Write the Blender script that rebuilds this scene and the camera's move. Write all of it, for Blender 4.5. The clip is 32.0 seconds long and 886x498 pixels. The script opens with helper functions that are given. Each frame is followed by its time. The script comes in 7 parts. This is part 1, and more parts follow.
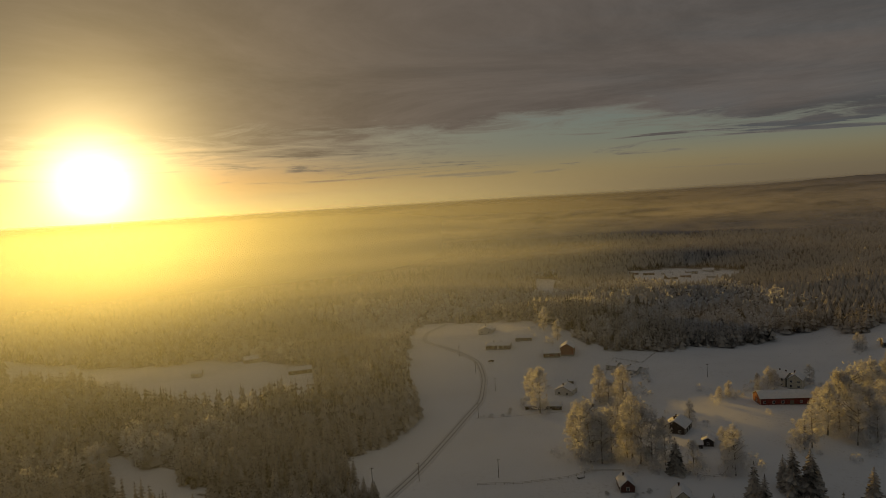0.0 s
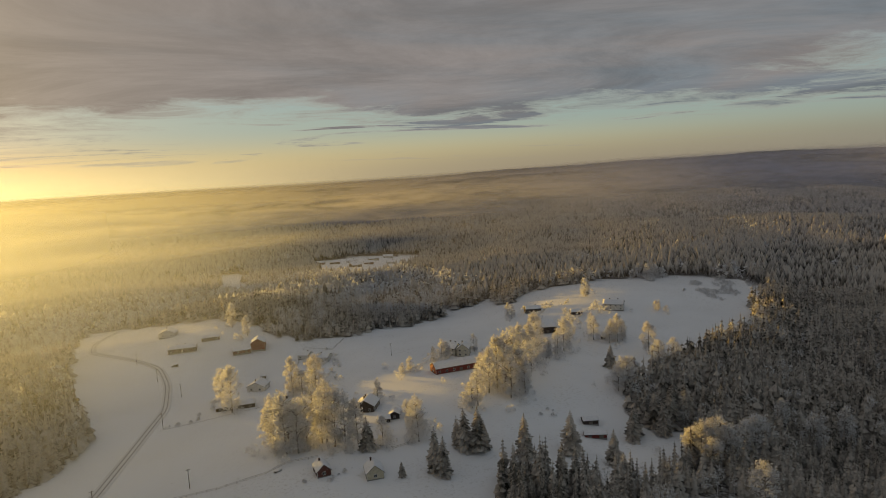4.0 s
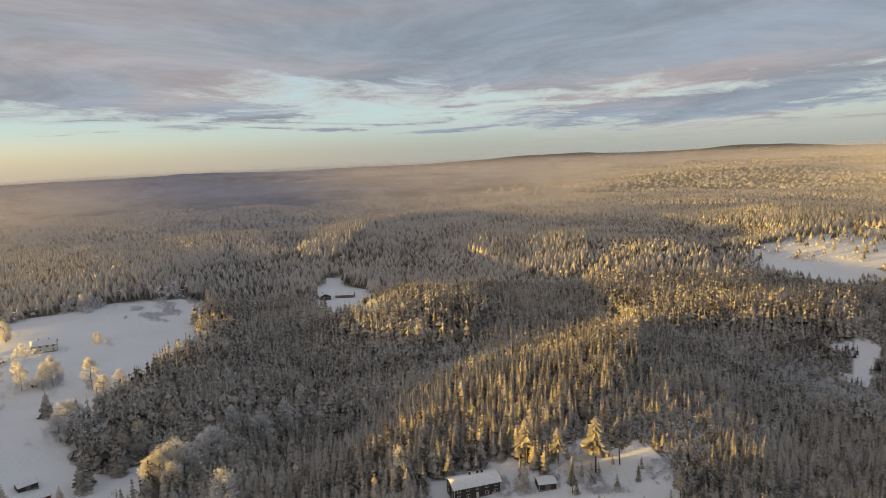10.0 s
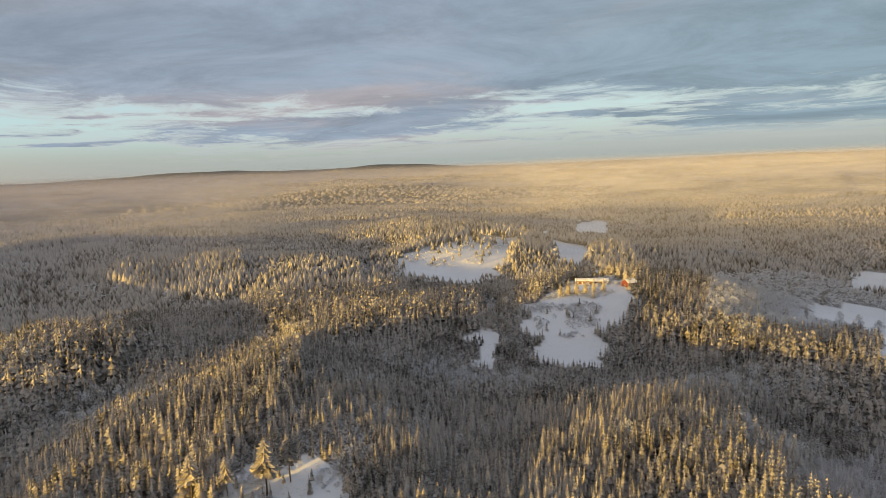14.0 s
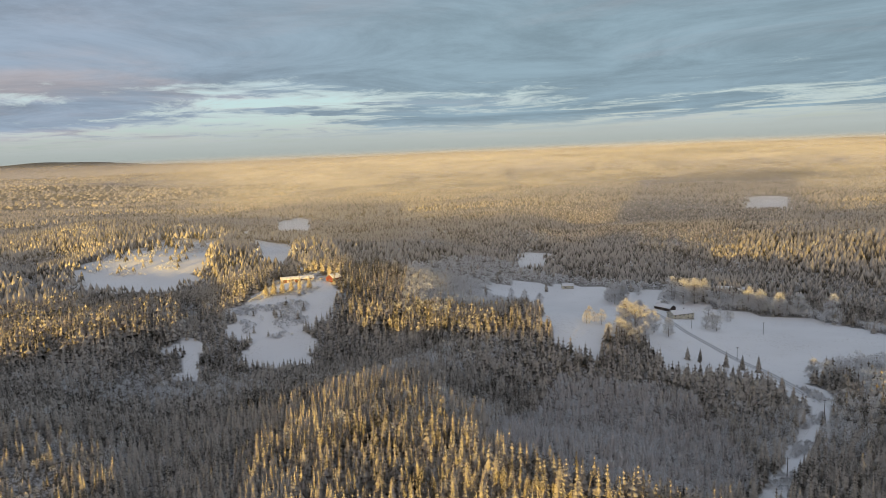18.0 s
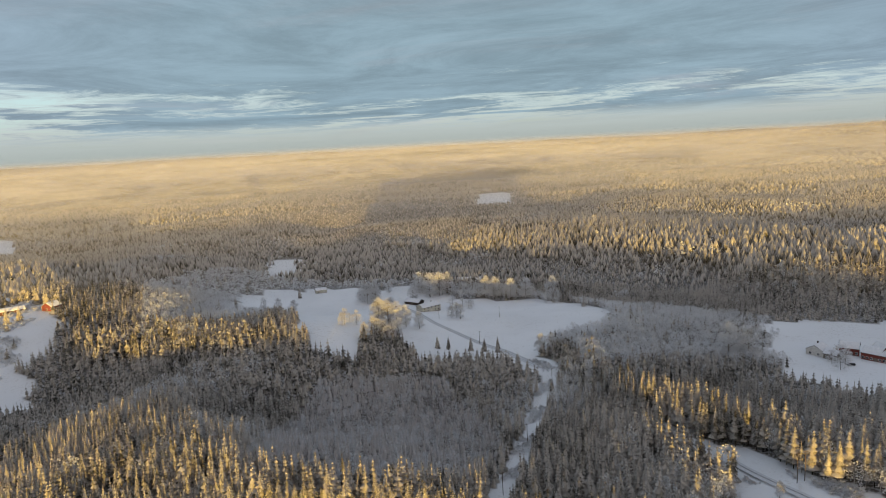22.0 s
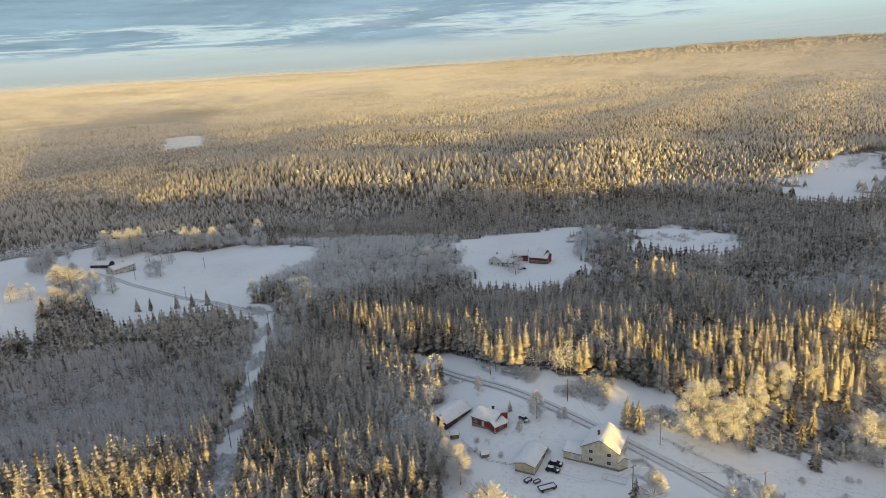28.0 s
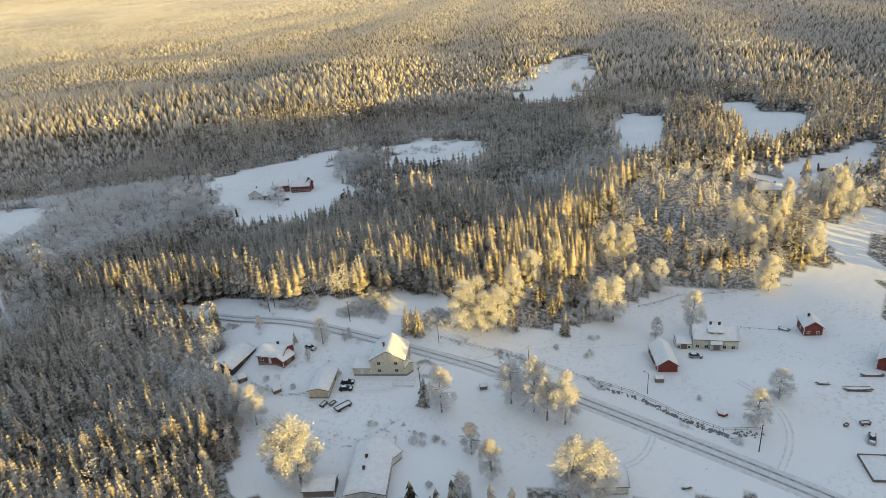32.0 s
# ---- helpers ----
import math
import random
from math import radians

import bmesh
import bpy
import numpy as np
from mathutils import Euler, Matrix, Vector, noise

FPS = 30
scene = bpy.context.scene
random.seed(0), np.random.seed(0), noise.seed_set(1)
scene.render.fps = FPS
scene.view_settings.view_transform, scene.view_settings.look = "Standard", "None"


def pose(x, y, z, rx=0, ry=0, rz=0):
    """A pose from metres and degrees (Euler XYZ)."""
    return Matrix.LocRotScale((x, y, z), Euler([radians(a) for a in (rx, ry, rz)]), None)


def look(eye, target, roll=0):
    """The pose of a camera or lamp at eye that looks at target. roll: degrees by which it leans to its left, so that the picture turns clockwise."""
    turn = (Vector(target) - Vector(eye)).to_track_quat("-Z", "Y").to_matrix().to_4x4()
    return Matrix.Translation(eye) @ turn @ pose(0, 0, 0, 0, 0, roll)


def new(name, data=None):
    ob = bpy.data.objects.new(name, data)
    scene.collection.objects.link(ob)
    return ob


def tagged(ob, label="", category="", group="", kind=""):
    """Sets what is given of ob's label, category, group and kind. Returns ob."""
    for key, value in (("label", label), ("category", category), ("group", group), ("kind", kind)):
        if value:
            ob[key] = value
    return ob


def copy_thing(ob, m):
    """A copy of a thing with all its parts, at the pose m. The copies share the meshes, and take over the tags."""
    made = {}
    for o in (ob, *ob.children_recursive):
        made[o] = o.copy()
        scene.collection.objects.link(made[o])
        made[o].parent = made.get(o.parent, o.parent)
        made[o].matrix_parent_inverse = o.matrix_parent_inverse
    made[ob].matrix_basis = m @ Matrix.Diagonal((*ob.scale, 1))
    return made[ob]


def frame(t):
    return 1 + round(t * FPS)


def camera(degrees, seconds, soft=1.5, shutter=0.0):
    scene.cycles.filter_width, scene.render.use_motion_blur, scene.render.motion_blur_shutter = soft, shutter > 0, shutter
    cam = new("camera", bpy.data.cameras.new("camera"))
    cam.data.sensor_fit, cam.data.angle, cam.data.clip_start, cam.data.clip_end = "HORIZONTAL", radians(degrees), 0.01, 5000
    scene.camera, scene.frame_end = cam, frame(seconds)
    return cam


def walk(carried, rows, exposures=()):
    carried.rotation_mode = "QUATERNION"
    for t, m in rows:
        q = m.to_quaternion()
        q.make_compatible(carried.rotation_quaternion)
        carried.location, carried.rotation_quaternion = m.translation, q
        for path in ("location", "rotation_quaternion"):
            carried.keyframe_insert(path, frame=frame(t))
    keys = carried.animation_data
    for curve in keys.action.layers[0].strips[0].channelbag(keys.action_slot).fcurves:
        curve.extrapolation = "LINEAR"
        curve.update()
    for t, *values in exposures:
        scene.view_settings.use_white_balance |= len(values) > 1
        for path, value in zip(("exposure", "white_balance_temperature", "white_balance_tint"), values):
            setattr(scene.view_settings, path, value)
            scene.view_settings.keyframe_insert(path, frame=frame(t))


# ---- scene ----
cam = camera(68.34, 32.0, 0.5)
EYE = (0.0, 0.0, 120.0)
# seconds, then the camera's turn in degrees; it hovers at one place
PATH = [
    (0.0, 85.37, 3.47, 0.02),
    (0.5, 85.33, 3.58, -2.83),
    (1.0, 85.23, 3.52, -6.18),
    (1.5, 85.11, 3.48, -9.49),
    (2.0, 85.05, 3.47, -12.51),
    (2.5, 84.76, 3.40, -15.93),
    (3.0, 84.09, 3.35, -19.53),
    (3.5, 83.47, 3.28, -23.17),
    (5.5, 82.56, 3.09, -39.14),
    (6.0, 82.55, 2.98, -42.63),
    (6.5, 82.50, 2.94, -46.39),
    (7.0, 82.46, 2.87, -50.42),
    (7.5, 82.41, 2.78, -54.61),
    (8.0, 82.40, 2.77, -58.23),
    (8.5, 82.43, 2.81, -61.48),
    (9.0, 82.43, 2.82, -65.32),
    (9.5, 82.43, 2.79, -69.80),
    (10.0, 82.39, 2.66, -74.05),
    (10.5, 82.45, 2.49, -78.03),
    (11.0, 82.46, 2.49, -81.89),
    (11.5, 82.51, 2.28, -85.38),
    (12.0, 82.55, 2.32, -89.00),
    (12.5, 82.61, 2.39, -92.41),
    (13.0, 82.68, 2.36, -95.96),
    (13.5, 82.67, 2.35, -99.65),
    (14.0, 82.65, 2.34, -103.74),
    (14.5, 82.70, 2.44, -107.91),
    (15.0, 82.66, 2.41, -112.09),
    (15.5, 82.67, 2.42, -115.83),
    (17.5, 82.22, 2.17, -127.39),
    (18.0, 81.43, 2.18, -129.57),
    (18.5, 81.12, 2.31, -131.84),
    (19.0, 80.93, 2.37, -134.35),
    (19.5, 80.96, 2.48, -137.24),
    (20.0, 81.00, 2.62, -140.03),
    (20.5, 81.03, 2.70, -142.86),
    (21.0, 81.05, 2.85, -146.20),
    (21.5, 81.01, 2.89, -149.09),
    (22.0, 80.81, 3.01, -151.63),
    (22.5, 80.51, 3.00, -153.97),
    (23.0, 80.10, 3.02, -156.45),
    (23.5, 79.69, 2.91, -158.89),
    (24.0, 79.33, 3.02, -161.00),
    (24.5, 78.89, 3.00, -162.94),
    (26.5, 76.70, 3.12, -170.70),
    (27.0, 75.92, 3.18, -172.89),
    (27.5, 75.03, 3.29, -175.19),
    (28.0, 74.08, 3.35, -177.72),
    (28.5, 73.17, 3.46, -180.28),
    (29.0, 72.24, 3.56, -182.94),
    (29.5, 71.23, 3.70, -185.78),
    (30.0, 70.23, 3.78, -188.49),
    (30.5, 69.17, 3.87, -191.27),
    (31.0, 68.17, 4.05, -194.19),
    (31.5, 67.10, 4.27, -197.03),
    (32.0, 66.04, 4.46, -199.70),
]
walk(cam, [(r[0], pose(*EYE, *r[1:])) for r in PATH],
     [(0.0, -1.58, 8100, 8), (1.0, -1.5, 8000, 7), (2.0, -1.15, 7700, 6), (3.0, -0.7, 7450, 4), (4.5, -0.15, 7300, 8), (6.0, 0.25, 7200, 10), (9.0, 0.50, 7050, 10), (13.0, 0.57, 6700, 9), (19.0, 0.57, 6450, 8), (24.0, 0.66, 6400, 7), (28.0, 0.80, 6200, 5), (32.0, 1.05, 6150, 1)])

# ---- sky and sun ----
SUN_LEFT, SUN_UP = radians(28.0), radians(2.45)
SUN_DIR = Vector((-math.sin(SUN_LEFT) * math.cos(SUN_UP), math.cos(SUN_LEFT) * math.cos(SUN_UP), math.sin(SUN_UP)))
sun = new("sun", bpy.data.lights.new("sun", "SUN"))
sun.data.energy, sun.data.angle, sun.data.color = 7.5, radians(0.6), (1.0, 0.62, 0.115)
sun.matrix_world = look((0, 0, 900), Vector((0, 0, 900)) - SUN_DIR)


class Nodes:
    """Short hand for building a node tree."""

    def __init__(self, tree):
        self.tree = tree
        tree.nodes.clear()

    def add(self, kind):
        return self.tree.nodes.new(kind)

    def put(self, sock, v):
        if isinstance(v, bpy.types.NodeSocket):
            self.tree.links.new(v, sock)
        elif isinstance(v, bpy.types.Node):
            self.tree.links.new(v.outputs[0], sock)
        else:
            sock.default_value = v

    def math(self, op, a, b=0.0, c=0.0):
        n = self.add("ShaderNodeMath")
        n.operation = op
        for s, v in zip(n.inputs, (a, b, c)):
            self.put(s, v)
        return n.outputs[0]

    def vec(self, op, a, b=(0, 0, 0), scale=None):
        n = self.add("ShaderNodeVectorMath")
        n.operation = op
        self.put(n.inputs[0], a)
        self.put(n.inputs[1], b)
        if scale is not None:
            self.put(n.inputs["Scale"], scale)
        return n.outputs["Value"] if op in ("DOT_PRODUCT", "LENGTH") else n.outputs[0]

    def step(self, v, a, b, lo=0.0, hi=1.0):
        n = self.add("ShaderNodeMapRange")
        n.interpolation_type = "SMOOTHSTEP"
        for s, x in zip(n.inputs, (v, a, b, lo, hi)):
            self.put(s, x)
        return n.outputs[0]

    def noise(self, vector, scale, detail=4.0, rough=0.55, distort=0.0):
        n = self.add("ShaderNodeTexNoise")
        self.put(n.inputs["Vector"], vector)
        n.inputs["Scale"].default_value, n.inputs["Detail"].default_value = scale, detail
        n.inputs["Roughness"].default_value, n.inputs["Distortion"].default_value = rough, distort
        return n.outputs["Fac"]

    def mix(self, f, a, b, blend="MIX"):
        n = self.add("ShaderNodeMix")
        n.data_type, n.blend_type = "RGBA", blend
        for s, v in ((n.inputs[0], f), (n.inputs[6], a), (n.inputs[7], b)):
            self.put(s, v if not isinstance(v, tuple) or len(v) == 4 else (*v, 1))
        return n.outputs[2]


def build_world():
    w = bpy.data.worlds.new("winter_sky")
    scene.world = w
    w.use_nodes = True
    k = Nodes(w.node_tree)
    d = k.add("ShaderNodeTexCoord").outputs["Generated"]
    sep = k.add("ShaderNodeSeparateXYZ")
    k.put(sep.inputs[0], d)
    x, y, z = sep.outputs
    sky = k.add("ShaderNodeTexSky")
    sky.sky_type, sky.sun_disc, sky.sun_elevation, sky.sun_rotation = "NISHITA", False, SUN_UP, -SUN_LEFT
    sky.altitude, sky.air_density, sky.dust_density, sky.ozone_density = 300.0, 1.0, 1.6, 1.2
    up = k.math("MAXIMUM", z, 0.0)
    near = k.math("MAXIMUM", k.vec("DOT_PRODUCT", d, tuple(SUN_DIR)), 0.0)
    away0 = k.vec("DOT_PRODUCT", d, tuple(SUN_DIR))
    # clear sky: cream over the haze, pale turquoise, then blue
    band = k.mix(k.step(up, 0.015, 0.075), k.mix(k.step(away0, -0.3, 0.8), (0.37, 0.47, 0.48), (0.82, 0.77, 0.50)), (0.45, 0.63, 0.70))
    band = k.mix(k.step(up, 0.06, 0.20), band, (0.31, 0.53, 0.82))
    clear = k.mix(0.16, band, k.vec("SCALE", sky, scale=SKY_GAIN * 4))
    # one flat layer of cloud seen from below: broken low down, closed overhead
    inv = k.math("DIVIDE", 1.0, k.math("ADD", up, 0.045))
    flat = k.add("ShaderNodeCombineXYZ")
    k.put(flat.inputs[0], k.math("MULTIPLY", x, inv))
    k.put(flat.inputs[1], k.math("MULTIPLY", y, inv))
    broad = k.noise(flat, 0.16, 3.0, 0.5, 0.3)
    fine = k.noise(k.vec("MULTIPLY", flat, (1.0, 1.25, 1.0)), 0.95, 13.0, 0.70, 0.7)
    tex = k.math("ADD", k.math("MULTIPLY", broad, 0.45), k.math("MULTIPLY", fine, 0.55))
    cover = k.step(up, 0.02, 0.17, -0.10, 0.24)
    # thin places in the cloud: heading from north, height, width
    for left, high, wide, much in ((-115, 0.075, 0.30, 0.17), (-60, 0.125, 0.16, 0.13), (-93, 0.10, 0.25, 0.07), (150, 0.045, 0.34, 0.10), (-80, 0.17, 0.12, 0.10), (-101, 0.165, 0.10, 0.11), (-8, 0.085, 0.30, 0.14), (-72, 0.075, 0.30, 0.08)):
        aim = (-math.sin(radians(left)), math.cos(radians(left)), high)
        gap = k.vec("LENGTH", k.vec("MULTIPLY", k.vec("SUBTRACT", d, aim), (1 / wide, 1 / wide, 4.5 / wide)))
        cover = k.math("SUBTRACT", cover, k.math("MULTIPLY", k.step(gap, 1.0, 0.1), much))
    streak = k.noise(k.vec("MULTIPLY", d, (2.6, 2.6, 46.0)), 1.0, 7.0, 0.6, 0.8)
    cover = k.math("ADD", cover, k.math("MULTIPLY", k.step(up, 0.13, 0.05), k.step(streak, 0.50, 0.66, -0.02, 0.22)))
    away = k.vec("DOT_PRODUCT", d, tuple(SUN_DIR))
    cover = k.math("ADD", cover, k.math("MULTIPLY", k.step(away, 0.1, -0.8), k.step(up, 0.16, 0.02, 0.0, 0.17)))
    cloud = k.step(k.math("ADD", tex, cover), 0.41, 0.60)
    cloud = k.math("MULTIPLY", cloud, k.step(up, 0.004, 0.045))
    shade = k.math("ADD", k.step(k.noise(flat, 0.55, 11.0, 0.70, 0.6), 0.3, 0.7, -0.18, 0.20), 0.98)
    tone = k.noise(flat, 0.22, 6.0, 0.6, 0.6)
    grey = k.mix(k.step(k.math("ADD", tone, k.math("MULTIPLY", k.vec("DOT_PRODUCT", d, tuple(SUN_DIR)), 0.16)), 0.36, 0.66), k.mix(k.step(away, -0.6, -0.98), (0.255, 0.315, 0.40), (0.23, 0.315, 0.375)), (0.37, 0.35, 0.38))
    rim = k.math("POWER", near, 10.0)
    grey = k.mix(k.math("MULTIPLY", rim, 0.45), grey, (0.75, 0.52, 0.30))
    grey = k.vec("SCALE", grey, scale=shade)
    total = k.mix(cloud, clear, grey)
    thin = k.math("MULTIPLY", k.math("MULTIPLY", cloud, k.math("SUBTRACT", 1.0, cloud)), 0.75)
    total = k.mix(k.math("MULTIPLY", thin, 1.0), total, (0.80, 0.80, 0.74))
    # the veil of haze low over the land, thicker towards the sun
    veil = k.math("MULTIPLY", k.step(z, 0.05, -0.005), k.step(away, -0.75, 0.2, 0.5, 0.8))
    warm = k.math("POWER", near, 6.0)
    mist = k.mix(warm, k.mix(k.step(away, -0.7, 0.4), (0.34, 0.35, 0.345), (0.46, 0.39, 0.32)), (2.9, 2.3, 1.1))
    total = k.mix(veil, total, mist)
    # bright ring of light round the sun
    glow = k.math("ADD", k.math("MULTIPLY", k.math("POWER", near, 900.0), 14.0), k.math("ADD", k.math("MULTIPLY", k.math("POWER", near, 150.0), 4.5), k.math("ADD", k.math("MULTIPLY", k.math("POWER", near, 30.0), 0.8), k.math("MULTIPLY", k.math("POWER", near, 5.0), 0.10))))
    total = k.mix(1.0, total, k.vec("SCALE", (1.0, 0.78, 0.38), scale=glow), "ADD")
    bg, out = k.add("ShaderNodeBackground"), k.add("ShaderNodeOutputWorld")
    k.put(bg.inputs[0], total)
    bg.inputs[1].default_value = 0.78
    k.put(out.inputs[0], bg)


SKY_GAIN = 0.10
build_world()

# ---- materials ----
def material(name, paint):
    m = bpy.data.materials.new(name)
    m.use_nodes = True
    k = Nodes(m.node_tree)
    out = k.add("ShaderNodeOutputMaterial")
    pos = k.add("ShaderNodeNewGeometry").outputs["Position"]
    local = k.add("ShaderNodeTexCoord").outputs["Object"]
    k.put(out.inputs[0], paint(k, pos, local))
    return m


def surface(k, colour, rough=0.8, bump=None, strength=0.3, metal=0.0, depth=0.05):
    b = k.add("ShaderNodeBsdfPrincipled")
    k.put(b.inputs["Base Color"], colour if not isinstance(colour, tuple) else (*colour[:3], 1))
    k.put(b.inputs["Roughness"], rough)
    b.inputs["Metallic"].default_value = metal
    b.inputs["Specular IOR Level"].default_value = 0.3
    if bump is not None:
        n = k.add("ShaderNodeBump")
        n.inputs["Strength"].default_value, n.inputs["Distance"].default_value = strength, depth
        k.put(n.inputs["Height"], bump)
        k.put(b.inputs["Normal"], n)
    return b


def ground_paint(k, pos, local):
    # snow with frosted grass and heather breaking through in patches
    patch = k.noise(pos, 0.035, 4.0, 0.6)
    tuft = k.noise(pos, 0.7, 5.0, 0.7)
    grass = k.math("MULTIPLY", k.step(patch, 0.44, 0.62), k.step(tuft, 0.50, 0.66))
    grass = k.math("MAXIMUM", grass, k.math("MULTIPLY", k.step(tuft, 0.63, 0.72), 0.55))
    snow = k.mix(k.step(k.noise(pos, 0.012, 3.0), 0.35, 0.65), (0.86, 0.86, 0.875), (0.80, 0.80, 0.815))
    colour = k.mix(k.math("MULTIPLY", grass, 0.30), snow, (0.34, 0.30, 0.25))
    # ground off the open land: darker, with paler patches
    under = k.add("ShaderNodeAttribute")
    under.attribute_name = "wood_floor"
    floor_tone = k.mix(k.step(tuft, 0.42, 0.62), (0.14, 0.12, 0.10), (0.52, 0.51, 0.51))
    colour = k.mix(k.step(under.outputs["Fac"], 0.55, 0.95), colour, floor_tone)
    # unbroken woodland on the farthest hills
    wood = k.mix(k.step(k.noise(pos, 0.05, 6.0, 0.7), 0.4, 0.62), (0.045, 0.048, 0.04), (0.17, 0.165, 0.15))
    flat_pos = k.vec("MULTIPLY", pos, (1, 1, 0))
    colour = k.mix(k.math("MULTIPLY", k.step(k.vec("LENGTH", flat_pos), 1500.0, 2500.0), k.step(k.noise(pos, 0.004, 3.0), 0.74, 0.66)), colour, wood)
    return surface(k, colour, 0.75, k.math("ADD", k.noise(pos, 0.25, 6.0, 0.6), k.math("MULTIPLY", tuft, 0.3)), 0.35, 0.0, 0.4)


def frost_paint(dark, frost, low, high, size, rough=0.0, sheer=0.2):
    def paint(k, pos, local):
        up = k.add("ShaderNodeSeparateXYZ")
        k.put(up.inputs[0], k.add("ShaderNodeNewGeometry").outputs["Normal"])
        stand = k.noise(pos, 0.02, 2.0)
        tree = k.noise(pos, 0.12, 2.0)
        twig = k.math("ADD", k.math("MULTIPLY", k.noise(pos, size, 4.0, 0.7), 0.55), k.math("MULTIPLY", k.noise(pos, size * 3.1, 3.0, 0.6), 0.45))
        f = k.math("ADD", k.math("MULTIPLY", stand, 0.5), k.math("ADD", k.math("MULTIPLY", tree, 0.6), k.math("ADD", k.math("MULTIPLY", twig, 0.45), k.math("MULTIPLY", k.math("ABSOLUTE", up.outputs[2]), 0.34))))
        rand = k.add("ShaderNodeNewGeometry").outputs["Random Per Island"]
        f = k.math("ADD", f, k.math("MULTIPLY", rand, 0.24))
        f = k.step(f, low, high)
        colour = k.mix(f, dark, frost)
        thin = k.add("ShaderNodeBsdfTranslucent")
        k.put(thin.inputs[0], colour)
        both = k.add("ShaderNodeMixShader")
        both.inputs[0].default_value = sheer
        k.put(both.inputs[1], surface(k, colour, 0.85, k.noise(pos, size * 1.25, 3.0, 0.65) if rough else None, rough, 0.0, 0.6))
        k.put(both.inputs[2], thin)
        return both
    return paint


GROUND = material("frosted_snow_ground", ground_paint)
NEEDLES = material("frosted_spruce_needles", frost_paint((0.030, 0.028, 0.019), (0.60, 0.555, 0.505), 0.84, 1.30, 1.1, 0.4))
NEEDLES_YOUNG = material("frosted_young_spruce_needles", frost_paint((0.05, 0.046, 0.04), (0.64, 0.60, 0.58), 0.74, 1.20, 1.1, 0.3))
TWIGS = material("hoar_frosted_twigs", frost_paint((0.22, 0.195, 0.185), (0.77, 0.77, 0.78), 0.42, 1.12, 0.9, 0.0, 0.45))


def bark_paint(dark, light):
    def paint(k, pos, local):
        n = k.noise(pos, 3.0, 5.0, 0.7)
        return surface(k, k.mix(k.step(n, 0.35, 0.65), dark, light), 0.9, n, 0.5)
    return paint


BARK = material("spruce_bark", bark_paint((0.05, 0.038, 0.03), (0.16, 0.13, 0.11)))
BIRCH_BARK = material("birch_bark", bark_paint((0.06, 0.05, 0.045), (0.50, 0.47, 0.43)))


def road_paint(k, pos, local):
    # packed snow, worn down to grey asphalt along the wheel tracks
    uv = k.add("ShaderNodeUVMap").outputs[0]
    s = k.add("ShaderNodeSeparateXYZ")
    k.put(s.inputs[0], uv)
    side = k.math("ABSOLUTE", k.math("SUBTRACT", s.outputs[0], 0.5))
    track = k.math("SUBTRACT", 1.0, k.step(k.math("ABSOLUTE", k.math("SUBTRACT", side, 0.22)), 0.0, 0.12))
    n = k.noise(pos, 0.6, 5.0, 0.65)
    worn = k.math("MULTIPLY", track, k.step(n, 0.30, 0.60, 0.35, 1.0))
    colour = k.mix(worn, k.mix(k.step(n, 0.3, 0.7), (0.60, 0.60, 0.62), (0.74, 0.74, 0.76)), (0.20, 0.20, 0.215))
    return surface(k, colour, 0.65, n, 0.3)


ROAD = material("worn_snowy_asphalt", road_paint)


